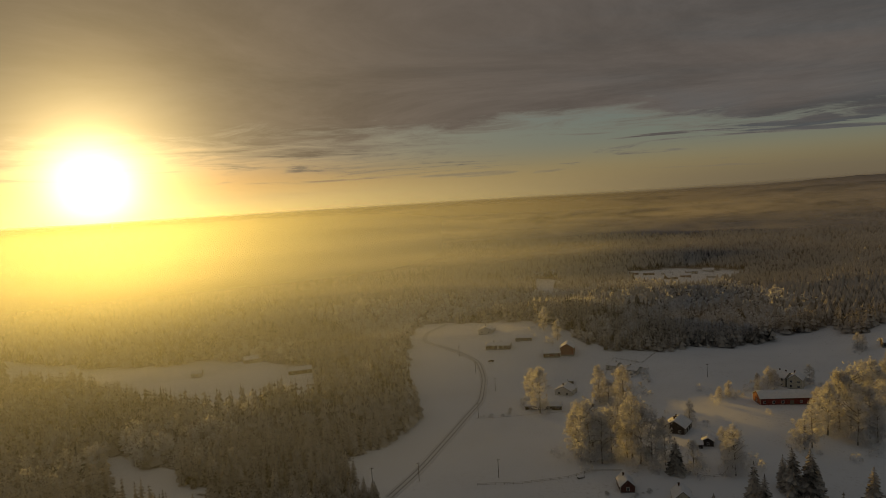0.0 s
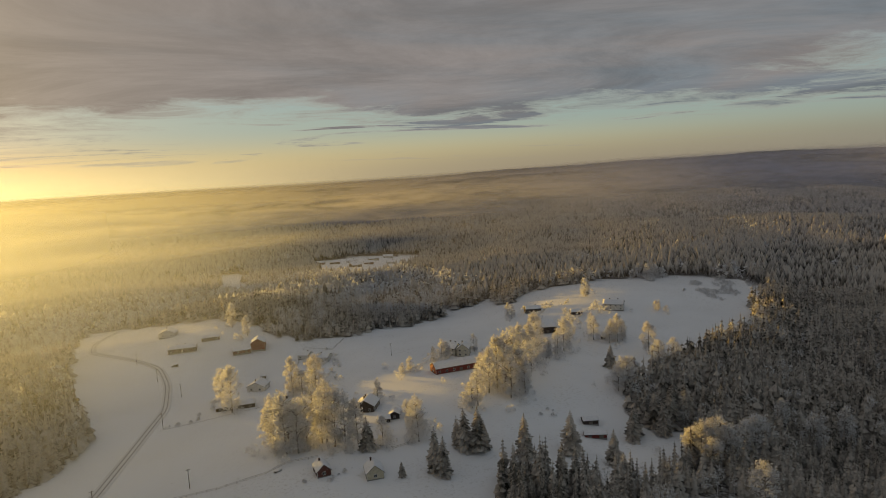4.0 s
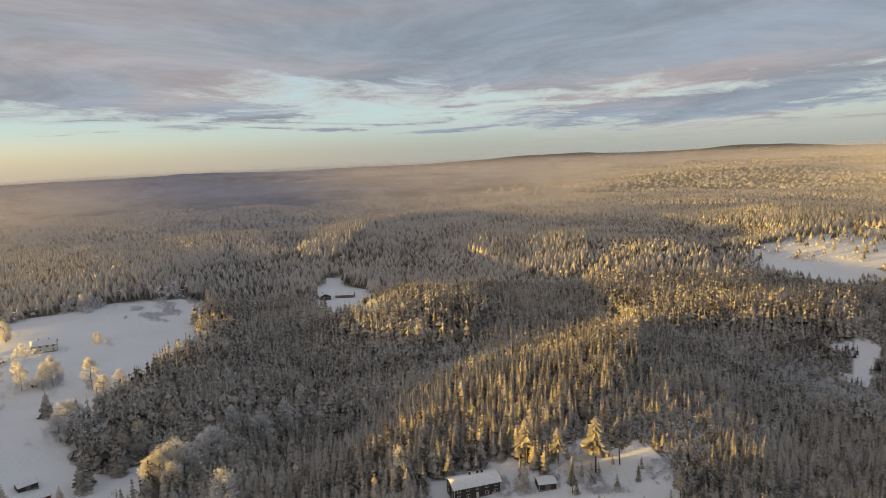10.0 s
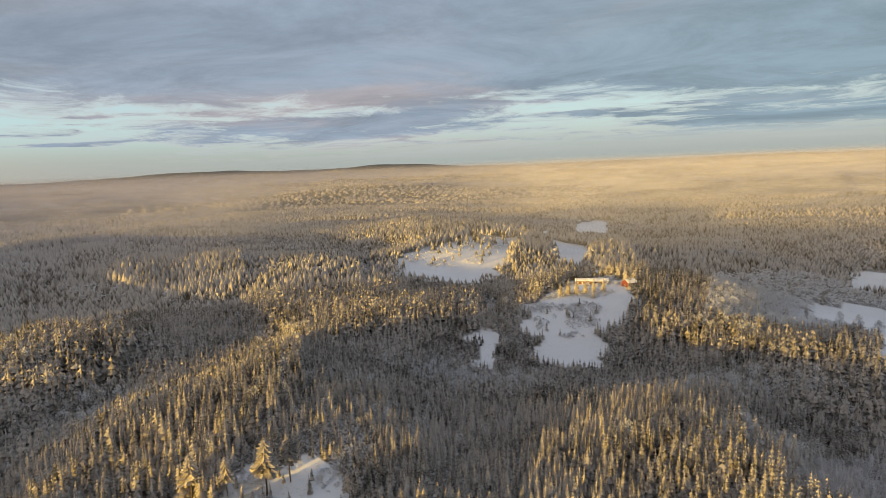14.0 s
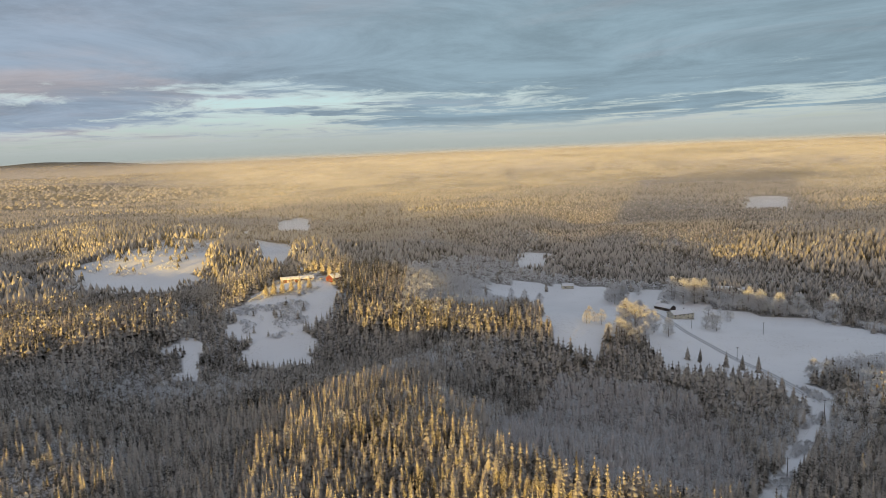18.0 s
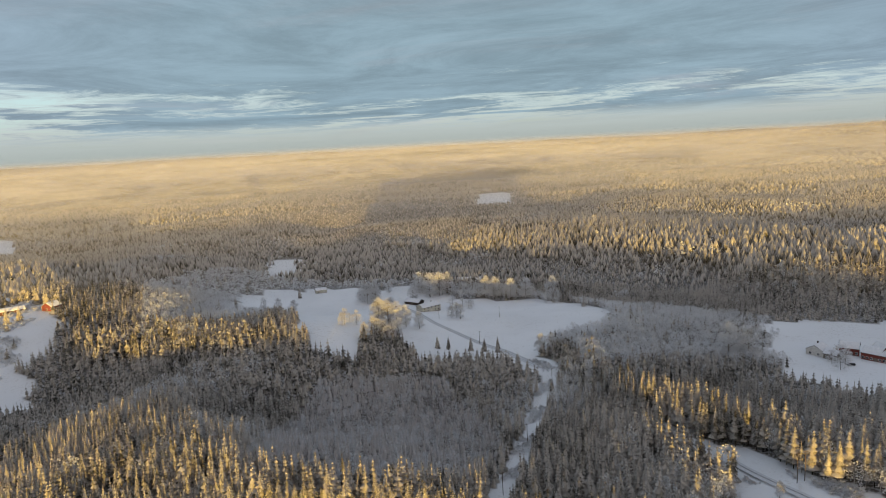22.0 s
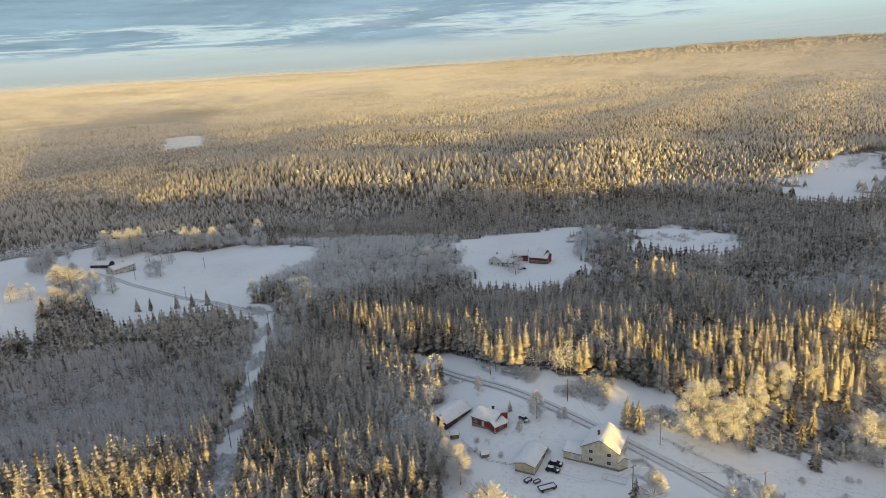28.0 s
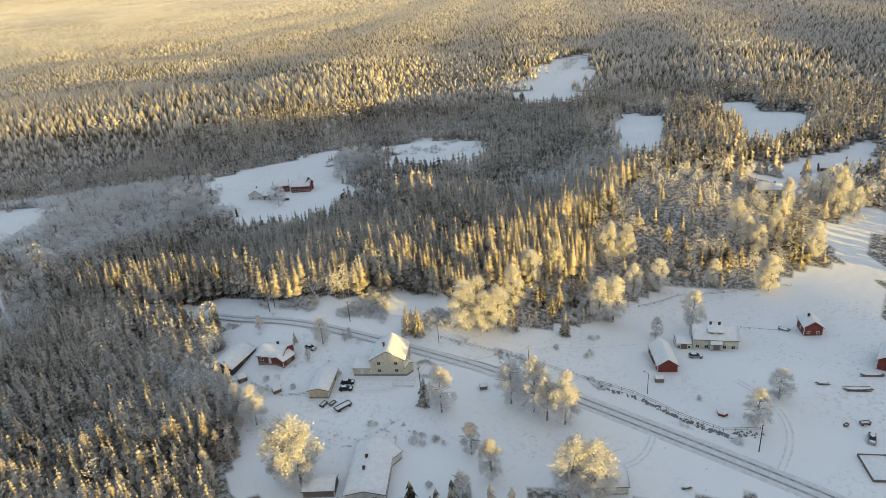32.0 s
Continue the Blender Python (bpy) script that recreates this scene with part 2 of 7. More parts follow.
# see-through sheet that imitates fog and distance haze round the eye
def fog_haze_paint(radius, thick, billowy):
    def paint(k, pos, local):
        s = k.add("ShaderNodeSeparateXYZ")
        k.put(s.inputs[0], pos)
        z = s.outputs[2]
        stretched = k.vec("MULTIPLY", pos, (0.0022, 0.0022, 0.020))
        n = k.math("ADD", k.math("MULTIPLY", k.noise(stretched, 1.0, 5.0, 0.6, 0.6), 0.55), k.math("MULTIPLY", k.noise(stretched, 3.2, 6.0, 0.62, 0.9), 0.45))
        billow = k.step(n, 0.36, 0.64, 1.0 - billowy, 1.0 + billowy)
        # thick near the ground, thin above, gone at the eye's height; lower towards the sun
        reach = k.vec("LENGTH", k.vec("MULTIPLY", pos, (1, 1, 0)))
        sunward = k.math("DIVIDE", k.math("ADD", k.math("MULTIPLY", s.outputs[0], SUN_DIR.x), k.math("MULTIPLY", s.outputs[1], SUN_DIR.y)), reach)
        # crest kept low towards the sun so its light passes over
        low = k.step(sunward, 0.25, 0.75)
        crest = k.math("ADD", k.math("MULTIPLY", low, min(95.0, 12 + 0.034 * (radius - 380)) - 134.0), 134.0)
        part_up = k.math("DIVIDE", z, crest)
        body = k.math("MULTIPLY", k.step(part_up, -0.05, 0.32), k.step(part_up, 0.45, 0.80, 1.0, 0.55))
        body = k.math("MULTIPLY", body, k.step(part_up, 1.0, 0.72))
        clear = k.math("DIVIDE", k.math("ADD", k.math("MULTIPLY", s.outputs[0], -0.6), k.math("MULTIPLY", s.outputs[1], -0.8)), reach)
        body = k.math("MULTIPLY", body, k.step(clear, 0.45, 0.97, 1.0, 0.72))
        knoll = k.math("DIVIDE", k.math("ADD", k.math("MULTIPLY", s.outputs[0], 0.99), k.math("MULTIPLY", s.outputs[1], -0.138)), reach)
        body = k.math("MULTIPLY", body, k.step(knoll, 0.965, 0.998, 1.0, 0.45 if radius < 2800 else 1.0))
        # denser towards the sun, to imitate its glow in the haze
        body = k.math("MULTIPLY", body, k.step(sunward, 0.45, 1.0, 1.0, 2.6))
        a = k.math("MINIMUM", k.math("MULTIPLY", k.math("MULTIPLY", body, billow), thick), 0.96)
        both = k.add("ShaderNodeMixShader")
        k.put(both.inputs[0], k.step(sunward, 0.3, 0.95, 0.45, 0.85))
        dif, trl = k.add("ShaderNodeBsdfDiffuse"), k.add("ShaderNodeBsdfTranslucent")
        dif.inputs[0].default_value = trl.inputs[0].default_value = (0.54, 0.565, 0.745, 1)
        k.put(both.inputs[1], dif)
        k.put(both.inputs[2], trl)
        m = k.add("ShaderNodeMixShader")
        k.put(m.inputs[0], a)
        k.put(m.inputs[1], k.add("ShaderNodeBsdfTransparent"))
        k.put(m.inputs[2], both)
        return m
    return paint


# ---- the lie of the land ----
def smooth(a, b, v):
    t = np.clip((v - a) / (b - a), 0, 1)
    return t * t * (3 - 2 * t)


# knolls and hollows: distance, radius, then heights every 16 degrees clockwise from north-north-west
# heights fitted to put chosen parts of the wood in sun or shade
KNOLLS = [
    (235, 42, [0, 0, 0, 0, 0, -6, -9, -6, -4, 0, 2, 2, -5, -8, 8, 9, -9, -1]),
    (310, 52, [0, 0, 0, 0, 5, -10, -13, 12, 13, -5, 10, -13, -13, -3, -3, -1, 13, 2]),
    (420, 70, [0, 0, 0, -7, 3, -2, -15, -17, 4, -17, -17, 14, -16, -2, -8, -2, 8, 1]),
    (570, 92, [0, 0, -3, 10, -10, 11, -4, 7, -14, 2, 19, -18, -19, -19, -5, -12, -1, 0]),
    (770, 125, [0, 0, -1, -9, -2, 5, 10, -20, 14, 13, 10, -20, -20, -8, 13, -1, 0, 0]),
    (1040, 165, [0, 0, -2, -6, -19, 2, 21, 0, 4, 22, -9, -4, 9, 14, 2, 0, 0, 0]),
    (1400, 230, [0, 0, 0, 0, -2, -3, -18, 8, -3, -7, -10, 0, 1, 0, 0, 0, 0, 0]),
]
# far hills: x, y, height, radius along, radius across, turn in degrees
HILLS = [(2800, -380, 44, 570, 390, 80), (-1500, -3500, 66, 1300, 500, -20), (-350, -3300, 34, 1100, 450, 0), (2200, 1530, 22, 800, 350, -40),
         (4600, 500, 36, 420, 900, 0), (4500, -700, 34, 380, 420, 0), (3600, 2700, 14, 500, 700, -40)]


# wooded rises and dips between the fields: x, y, height, radius
# added relief, its heights fitted to where sun and shade should fall
rises_north = [(644, 428, -2.2, 120), (908, 516, -1.4, 120), (740, 332, 2.2, 38), (812, 340, 6.4, 55), (876, 364, -0.9, 80), (972, 396, -8.1, 120), (292, 116, -6.3, 55), (892, 324, 0.7, 80), (804, 284, -10.1, 55), (548, 172, -3.7, 55), (1004, 308, 100.3, 120), (956, 268, 203.2, 120), (916, 252, -39.3, 80), (964, 244, -1818.1, 120), (884, 212, -170.5, 80), (956, 228, 2271.9, 120), (804, 188, 32.8, 80), (892, 204, 251.3, 80), (860, 180, 17.7, 55), (964, 196, -1955.7, 120), (900, 180, -77.8, 80), (980, 180, 10937.0, 120)]
rises_east = [(980, 172, -19318.0, 120), (964, 164, -4863.1, 120), (980, 164, 13512.7, 120), (980, 164, 13512.7, 120), (1036, 172, 63.1, 120), (1036, 172, 63.1, 120), (1036, 172, 63.1, 120), (1036, 172, 63.1, 120), (1036, 172, 63.1, 120), (1036, 172, 63.1, 120), (1036, 172, 63.1, 120), (988, 164, -12348.0, 120), (988, 148, -677.4, 120), (660, 84, -3.6, 38), (868, 108, 56.0, 80), (460, 52, -7.6, 55), (1044, 116, 75.8, 120), (580, 20, 4.5, 38), (996, 28, -128.3, 120), (916, 20, -3.7, 80), (348, -4, 2.2, 55), (996, -52, 315.8, 120)]
rises_southeast = [(876, -52, 16.1, 55), (556, -36, 8.1, 80), (908, -84, -25.3, 80), (988, -100, -609.6, 120), (852, -100, -28.1, 80), (780, -100, -1.7, 38), (972, -140, 642.3, 120), (1036, -172, 17.7, 120), (1036, -172, 17.7, 120), (1036, -172, 17.7, 120), (1036, -172, 17.7, 120), (940, -164, -24.5, 80), (980, -180, -372.5, 120), (572, -108, -5.0, 38), (460, -92, 6.3, 55), (788, -164, -3.8, 38), (1028, -220, 20.6, 120), (1028, -220, 20.6, 120), (892, -196, 14.3, 55), (876, -196, -22.5, 55), (964, -220, 57.3, 120), (964, -244, -36.4, 120)]
rises_south = [(892, -268, -3.3, 38), (932, -284, 17.4, 80), (204, -68, -2.0, 38), (260, -108, -4.1, 55), (1060, -452, 3.1, 120), (1060, -452, 3.1, 120), (1036, -484, -4.5, 80), (1044, -508, -2.2, 80), (804, -412, 2.2, 120), (308, -164, -2.9, 38), (468, -252, 2.5, 38), (572, -332, 3.3, 38), (444, -308, -8.9, 55), (204, -164, 2.4, 38), (300, -260, 2.2, 38), (748, -692, -7.5, 120), (684, -796, 361.2, 120), (676, -804, -469.8, 120), (156, -188, 7.2, 55), (652, -820, 103.3, 120), (156, -220, -2.6, 38), (540, -844, -254.5, 120)]
rises_southwest = [(540, -860, 743.0, 120), (532, -860, -351.7, 120), (548, -892, -173.9, 120), (460, -780, 7.1, 80), (404, -748, -11.5, 80), (468, -940, 21.8, 120), (420, -964, -12.4, 120), (244, -660, -5.3, 55), (356, -988, -5.6, 120), (324, -932, 3.1, 120), (92, -308, 1.6, 38), (236, -812, 9.5, 55), (68, -236, 3.6, 38), (148, -620, 3.8, 38), (148, -644, -14.8, 55), (124, -716, -2.6, 55), (100, -780, 10.3, 80), (76, -628, -3.4, 38), (44, -388, -2.5, 38), (60, -884, -1.8, 80), (36, -732, 5.8, 38), (20, -540, -5.2, 80)]
RISES = rises_north + rises_east + rises_southeast + rises_south + rises_southwest


def relief(x, y):
    """Height of the ground, in metres, at plan places x, y (arrays or numbers)."""
    x, y = np.asarray(x, float), np.asarray(y, float)
    r = np.hypot(x, y)
    z = smooth(310, 800, r) * (2.2 * np.sin((0.9 * x - 0.5 * y) / 37) + 2.0 * np.sin((0.6 * x + 0.8 * y) / 61 + 2.0))
    z = z + smooth(900, 1800, r) * (6.0 * np.sin(x / 190) * np.cos(y / 240 + 1.0))
    for far_off, wide, heights in KNOLLS:
        for i, high in enumerate(heights):
            if high:
                a = math.radians(16 * i - 38)
                z = z + high * np.exp(-((x - far_off * math.sin(a)) ** 2 + (y - far_off * math.cos(a)) ** 2) / wide ** 2)
    for hx, hy, high, along_r, across_r, turn in HILLS:
        c, s = math.cos(math.radians(turn)), math.sin(math.radians(turn))
        u, v = ((x - hx) * c + (y - hy) * s) / along_r, (-(x - hx) * s + (y - hy) * c) / across_r
        z = z + high * np.exp(-(u * u + v * v))
    for hx, hy, high, wide in RISES:
        z = z + high * float(smooth(150, 300, math.hypot(hx, hy))) * np.exp(-((x - hx) ** 2 + (y - hy) ** 2) / wide ** 2)
    sunward = (x * SUN_DIR.x + y * SUN_DIR.y) / np.maximum(r, 1.0)
    return z + (100 - 50 * smooth(0.25, 0.9, sunward)) * smooth(2700, 4800, r)

field_village = [(-29, 255), (-43, 273), (-51, 296), (-20, 324), (-25, 393), (-37, 478), (-40, 576), (-21, 623), (33, 602), (91, 517), (107, 471), (149, 460), (235, 505), (288, 521), (309, 526), (250, 430), (150, 260), (115, 203), (60, 170), (-40, 190)]
field_farm = [(261, 524), (305, 526), (307, 486), (340, 499), (375, 483), (479, 463), (513, 388), (436, 340), (363, 318), (302, 306), (258, 287), (234, 257), (219, 234), (226, 208), (201, 199), (144, 232), (116, 205)]
strip_meadow = [(-368, 520), (-302, 502), (-176, 420), (-90, 416), (-100, 468), (-155, 500), (-270, 508), (-393, 557)]
glade_meadow = [(-196, 328), (-148, 300), (-111, 271), (-98, 263), (-123, 266), (-159, 289)]
clearing_house = [(231, 81), (240, 67), (246, 49), (242, 33), (261, 24), (268, 3), (263, -12), (244, -15), (233, 2), (223, 62), (220, 77)]
glade_small = [(178, 168), (191, 168), (207, 157), (208, 144), (200, 141), (173, 164)]
glade_strip = [(196, 230), (213, 227), (234, 224), (248, 219), (211, 204), (193, 207), (182, 229)]
clearing_farm = [(587, 312), (660, 316), (610, 284), (617, 262), (540, 234), (537, 275)]
clearing_village = [(264, 978), (315, 993), (372, 992), (444, 971), (386, 885), (307, 803), (250, 856)]
field_far_village = [(123, 918), (161, 939), (145, 853), (114, 859)]
knoll_felled = [(723, -120), (845, -186), (885, -260), (863, -317), (743, -259), (663, -200), (677, -155)]
knoll_clearing = [(486, -185), (501, -212), (544, -251), (526, -288), (473, -268), (464, -241), (418, -211), (423, -191), (443, -175)]
knoll_field = [(852, -361), (838, -386), (761, -380), (670, -322), (698, -302)]
glade_far = [(1208, -562), (1246, -657), (1062, -560), (1028, -483)]
valley_field_east = [(422, -375), (421, -416), (387, -417), (267, -309), (245, -321), (262, -370), (348, -482), (419, -494), (460, -480), (457, -452)]
valley_field_west = [(403, -419), (271, -308), (288, -345), (315, -433), (216, -346), (197, -379), (153, -382), (151, -423), (117, -453), (129, -499), (177, -529), (292, -524), (327, -554), (359, -514), (433, -506), (399, -449)]
valley_glade = [(591, -607), (582, -641), (542, -630), (548, -572)]
valley_bog = [(639, -1334), (572, -1374), (522, -1256), (596, -1244)]
field_red_farm = [(15, -473), (-10, -482), (-37, -489), (-79, -481), (-68, -455), (-70, -428), (-73, -406), (-51, -377), (-27, -374), (0, -387), (7, -422)]
felled_strip = [(-103, -458), (-140, -478), (-153, -465), (-182, -429), (-150, -412), (-117, -437)]
field_lane = [(-281, -610), (-316, -608), (-351, -567), (-343, -553), (-287, -579)]
bog_far = [(-322, -654), (-393, -706), (-444, -725), (-388, -630), (-340, -626)]
glade_south = [(-294, -443), (-317, -431), (-279, -363), (-248, -330), (-231, -341)]
field_south = [(-375, -429), (-386, -398), (-375, -364), (-384, -343), (-354, -320), (-317, -319), (-359, -380)]
field_hill = [(-262, -261), (-290, -266), (-328, -271), (-348, -269), (-353, -260), (-341, -251), (-320, -257), (-290, -251), (-264, -241)]
hamlet_land = [(14, -250), (-1, -235), (-18, -213), (-32, -203), (-55, -194), (-77, -175), (-101, -172), (-133, -185), (-151, -188), (-189, -166), (-196, -170), (-212, -164), (-234, -190), (-248, -194), (-270, -194), (-125, -75), (16, -139), (13, -179), (20, -210), (17, -229)]
verge_land = [(58, -289), (35, -279), (16, -255), (-9, -230), (-30, -218), (-66, -205), (-63, -194), (-28, -207), (13, -248), (40, -274)]
OPEN = [field_village, field_farm, strip_meadow, glade_meadow, clearing_house, glade_small, glade_strip, clearing_farm, clearing_village, field_far_village, knoll_felled, knoll_clearing, knoll_field, glade_far, valley_field_east, valley_field_west, valley_glade, valley_bog, field_red_farm, felled_strip, field_lane, bog_far, glade_south, field_south, field_hill, hamlet_land, verge_land]
village_road = [(-29, 255), (-18, 279), (-3, 322), (15, 379), (20, 428), (18, 464), (0, 500), (-24, 544), (-22, 581), (-4, 617)]
hamlet_road = [(19, -252), (2, -229), (-17, -209), (-40, -187), (-62, -164), (-79, -140), (-92, -118), (-103, -99), (-113, -81)]
valley_road = [(136, -353), (123, -335), (168, -381), (206, -400), (241, -416), (274, -447), (306, -472)]
line_corridor = [(81, -165), (94, -221), (101, -256), (113, -307), (120, -334), (136, -353)]
forest_track = [(448, -124), (453, -136), (450, -143), (413, -124)]
hill_track = [(585, -7), (644, -26), (691, -53)]
wall_line = [(-55, -182), (-71, -164), (-84, -150), (-91, -141), (-97, -133), (-102, -119), (-108, -109), (-117, -105)]
birch_hamlet = [(-17.0, -196.4, 10.5), (-42.7, -148.0, 15.0), (-62.6, -143.1, 15.1), (-66.8, -136.9, 18.2), (-68.4, -132.1, 14.9), (-72.1, -128.5, 17.0), (-0.3, -135.5, 27.2), (2.1, -139.2, 21.0), (8.4, -166.5, 13.1), (-44.1, -128.2, 10.5), (-45.2, -117.8, 12.5), (-60.1, -104.5, 18.7), (-65.3, -101.7, 18.3), (-36.1, -114.0, 9.4), (-141.9, -162.1, 14.7), (-124.3, -159.2, 8.3), (-117.1, -106.4, 11.9), (-64.0, -181.9, 20.8), (-70.2, -178.5, 15.0), (-68.6, -183.1, 19.8), (-117.2, -174.1, 19.3), (-112.0, -175.2, 16.8), (-166.6, -180.6, 11.9), (-148.2, -189.9, 14.3), (-179.3, -166.3, 14.5)]
birch_edge = [(-206.7, -172.4, 16.2), (-237.4, -208.2, 15.6), (-242.6, -204.3, 18.8), (-245.9, -197.8, 21.9), (-227.6, -208.1, 14.8), (-250.6, -193.2, 14.1), (-97.2, -198.8, 14.9), (-135.4, -188.5, 15.3), (-111.0, -204.4, 15.3), (-177.9, -169.0, 11.8), (-191.1, -191.4, 14.0), (-204.2, -190.2, 12.9), (-214.0, -197.4, 11.8), (-138.1, -210.6, 18.7), (-147.7, -210.7, 16.3), (12.2, -170.5, 13.3), (-84.6, -187.2, 16.7), (-75.3, -178.9, 16.3), (-26.2, -194.7, 4.7), (-24.1, -194.1, 4.2), (2.5, -220.1, 6.2), (-10.6, -190.2, 4.6), (-192.0, -199.0, 17.1), (-192.2, -186.3, 12.5)]
spruce_hamlet = [(-45.2, -188.9, 11.2), (-48.4, -186.2, 11.6), (-47.2, -188.7, 9.3), (-39.4, -153.7, 9.7), (-79.1, -175.7, 9.3), (-94.0, -177.4, 11.3), (-94.5, -168.4, 9.7), (-162.5, -188.0, 6.6), (-200.8, -176.3, 15.3), (-182.4, -184.6, 9.5), (-178.4, -187.8, 10.4), (-173.3, -191.5, 9.8), (-171.7, -194.7, 8.2), (-100.3, -182.7, 12.0), (-106.9, -184.2, 13.4), (-115.9, -193.4, 12.5), (-95.6, -186.8, 9.6), (-109.4, -178.5, 8.4), (-165.3, -208.2, 12.5), (-165.5, -197.1, 13.6), (-8.4, -202.6, 4.3), (-271.3, -238.7, 13.9), (-131.7, -113.5, 11.6)]
birch_village = [(46.4, 353.3, 25.8), (44.5, 370.6, 21.4), (82.6, 366.5, 21.5), (86.7, 361.6, 14.2), (94.6, 359.9, 22.1), (95.0, 371.3, 18.2), (54.1, 283.9, 24.9), (57.2, 275.9, 27.4), (61.9, 274.3, 24.5), (66.7, 276.5, 23.2), (57.3, 284.6, 20.6), (75.4, 276.4, 29.2), (77.2, 270.1, 25.9), (81.1, 266.7, 24.3), (83.3, 305.0, 18.8), (77.1, 304.4, 18.7), (109.2, 250.9, 20.3), (110.1, 258.2, 15.8), (112.9, 309.4, 11.3), (114.1, 274.9, 9.6), (86.4, 265.5, 20.0), (95.2, 258.0, 12.8), (173.8, 355.4, 13.1), (177.1, 354.7, 11.2), (199.5, 359.8, 11.6)]
birch_row = [(148.8, 347.7, 9.4), (166.4, 351.7, 10.3), (168.6, 296.4, 18.3), (166.8, 287.0, 24.4), (175.4, 292.5, 28.2), (179.2, 290.3, 31.5), (188.0, 295.4, 32.2), (197.1, 300.5, 31.1), (208.9, 308.9, 28.5), (220.5, 319.3, 25.8), (175.1, 278.7, 22.6), (185.9, 286.9, 23.3), (151.5, 272.2, 18.6), (147.3, 270.4, 15.4), (186.4, 282.4, 18.1), (249.6, 331.5, 21.4), (263.9, 343.6, 20.2), (230.8, 324.6, 13.2), (241.7, 327.3, 17.2), (292.3, 329.1, 18.4), (281.2, 340.1, 16.4), (347.2, 428.1, 15.0), (361.6, 361.0, 8.4), (276.8, 440.0, 12.3), (247.9, 360.5, 20.4)]
birch_grove = [(444.8, 468.5, 14.5), (440.5, 453.6, 15.9), (454.0, 456.8, 15.0), (463.3, 456.4, 11.6), (241.4, 269.0, 17.4), (239.1, 261.9, 20.5), (291.3, 333.8, 14.4), (208.4, 190.7, 17.3), (210.2, 187.2, 20.2), (214.1, 185.5, 21.7), (219.5, 185.0, 21.9), (219.9, 180.4, 20.3), (229.5, 181.4, 20.7), (235.5, 181.1, 22.4), (241.7, 180.8, 21.2), (207.5, 178.3, 16.9), (199.4, 148.5, 21.2), (285.1, 172.2, 19.6), (267.1, 175.5, 20.5), (268.8, 191.7, 19.4), (232.2, 323.5, 11.3), (230.8, 89.5, 15.9), (219.1, 168.7, 11.4), (142.8, 345.5, 7.1), (74.6, 521.1, 19.2), (81.2, 495.2, 16.1)]
spruce_village = [(104.4, 224.6, 24.4), (105.5, 220.1, 21.0), (123.7, 234.8, 23.5), (128.4, 231.6, 25.4), (122.6, 239.8, 16.8), (131.5, 232.2, 16.7), (144.9, 221.8, 24.9), (168.0, 220.5, 25.1), (179.9, 206.8, 19.8), (255.2, 293.9, 18.5), (88.1, 257.7, 19.7), (91.1, 227.8, 8.4), (206.2, 223.4, 21.3), (169.4, 188.4, 18.8), (211.9, 227.4, 18.6), (224.9, 228.2, 25.3), (232.1, 225.1, 27.1), (239.3, 221.8, 27.3), (247.6, 217.4, 27.5), (255.5, 214.4, 26.1), (265.0, 210.6, 26.4), (223.2, 220.7, 21.8)]
pine_clearing = [(244.1, 14.2, 36.8), (249.7, 5.3, 31.9), (247.6, 28.8, 23.9), (247.9, 41.4, 29.4), (229.9, 21.8, 15.2), (228.7, -15.8, 22.8), (264.9, 11.6, 16.6)]
birch_valley = [(339.0, -469.3, 18.3), (333.7, -475.3, 15.7), (314.9, -520.2, 20.8), (299.1, -513.2, 22.5), (293.7, -521.7, 22.6), (293.8, -537.0, 19.3), (252.4, -361.8, 19.7), (245.8, -362.1, 20.4), (245.1, -372.0, 18.6), (245.6, -384.6, 16.1), (231.5, -442.5, 11.9), (240.4, -443.5, 10.2), (253.8, -537.2, 19.3), (243.1, -535.7, 19.1), (226.8, -532.6, 16.7), (213.8, -538.2, 18.8), (187.6, -534.6, 21.5), (-74.1, -430.5, 17.1), (-80.0, -421.4, 18.4), (-88.6, -427.2, 17.1), (348.7, -491.6, 13.6), (237.9, -390.2, 12.7)]
birch_garden = [(53.9, 283.6, 19.2), (58.9, 277.1, 20.2), (73.7, 278.1, 15.5), (278.1, 437.1, 11.1), (346.4, 427.8, 16.0), (434.7, 467.2, 10.3), (448.2, 461.1, 12.8), (466.2, 462.7, 9.3), (361.4, 364.2, 7.4), (295.4, 359.8, 11.6), (296.7, 329.4, 13.8), (286.0, 330.0, 11.9), (110.8, 257.0, 13.8), (236.9, 266.8, 14.8), (251.9, 271.8, 13.7), (271.0, 271.5, 20.1), (286.6, 275.0, 19.0), (293.2, 301.4, 20.3)]
birch_fields = [(409.6, -412.1, 10.3), (397.5, -417.7, 11.3), (386.1, -424.5, 10.4), (236.8, -321.1, 9.6), (237.6, -333.9, 12.8), (226.9, -332.7, 10.5), (232.2, -353.8, 12.6), (258.0, -367.1, 15.5), (279.4, -416.7, 15.2), (304.3, -491.2, 15.1), (346.1, -474.8, 18.1), (334.9, -475.7, 17.0), (341.8, -509.1, 11.6), (298.7, -528.1, 19.1), (243.1, -532.9, 17.7), (226.6, -533.6, 18.5), (213.1, -541.9, 14.5), (137.4, -367.8, 12.8), (129.6, -367.2, 12.0), (31.5, -380.4, 20.1), (22.1, -384.6, 18.4), (-65.5, -419.4, 11.5), (-74.0, -416.6, 10.0), (-71.2, -437.8, 12.6), (237.4, -447.7, 11.7)]
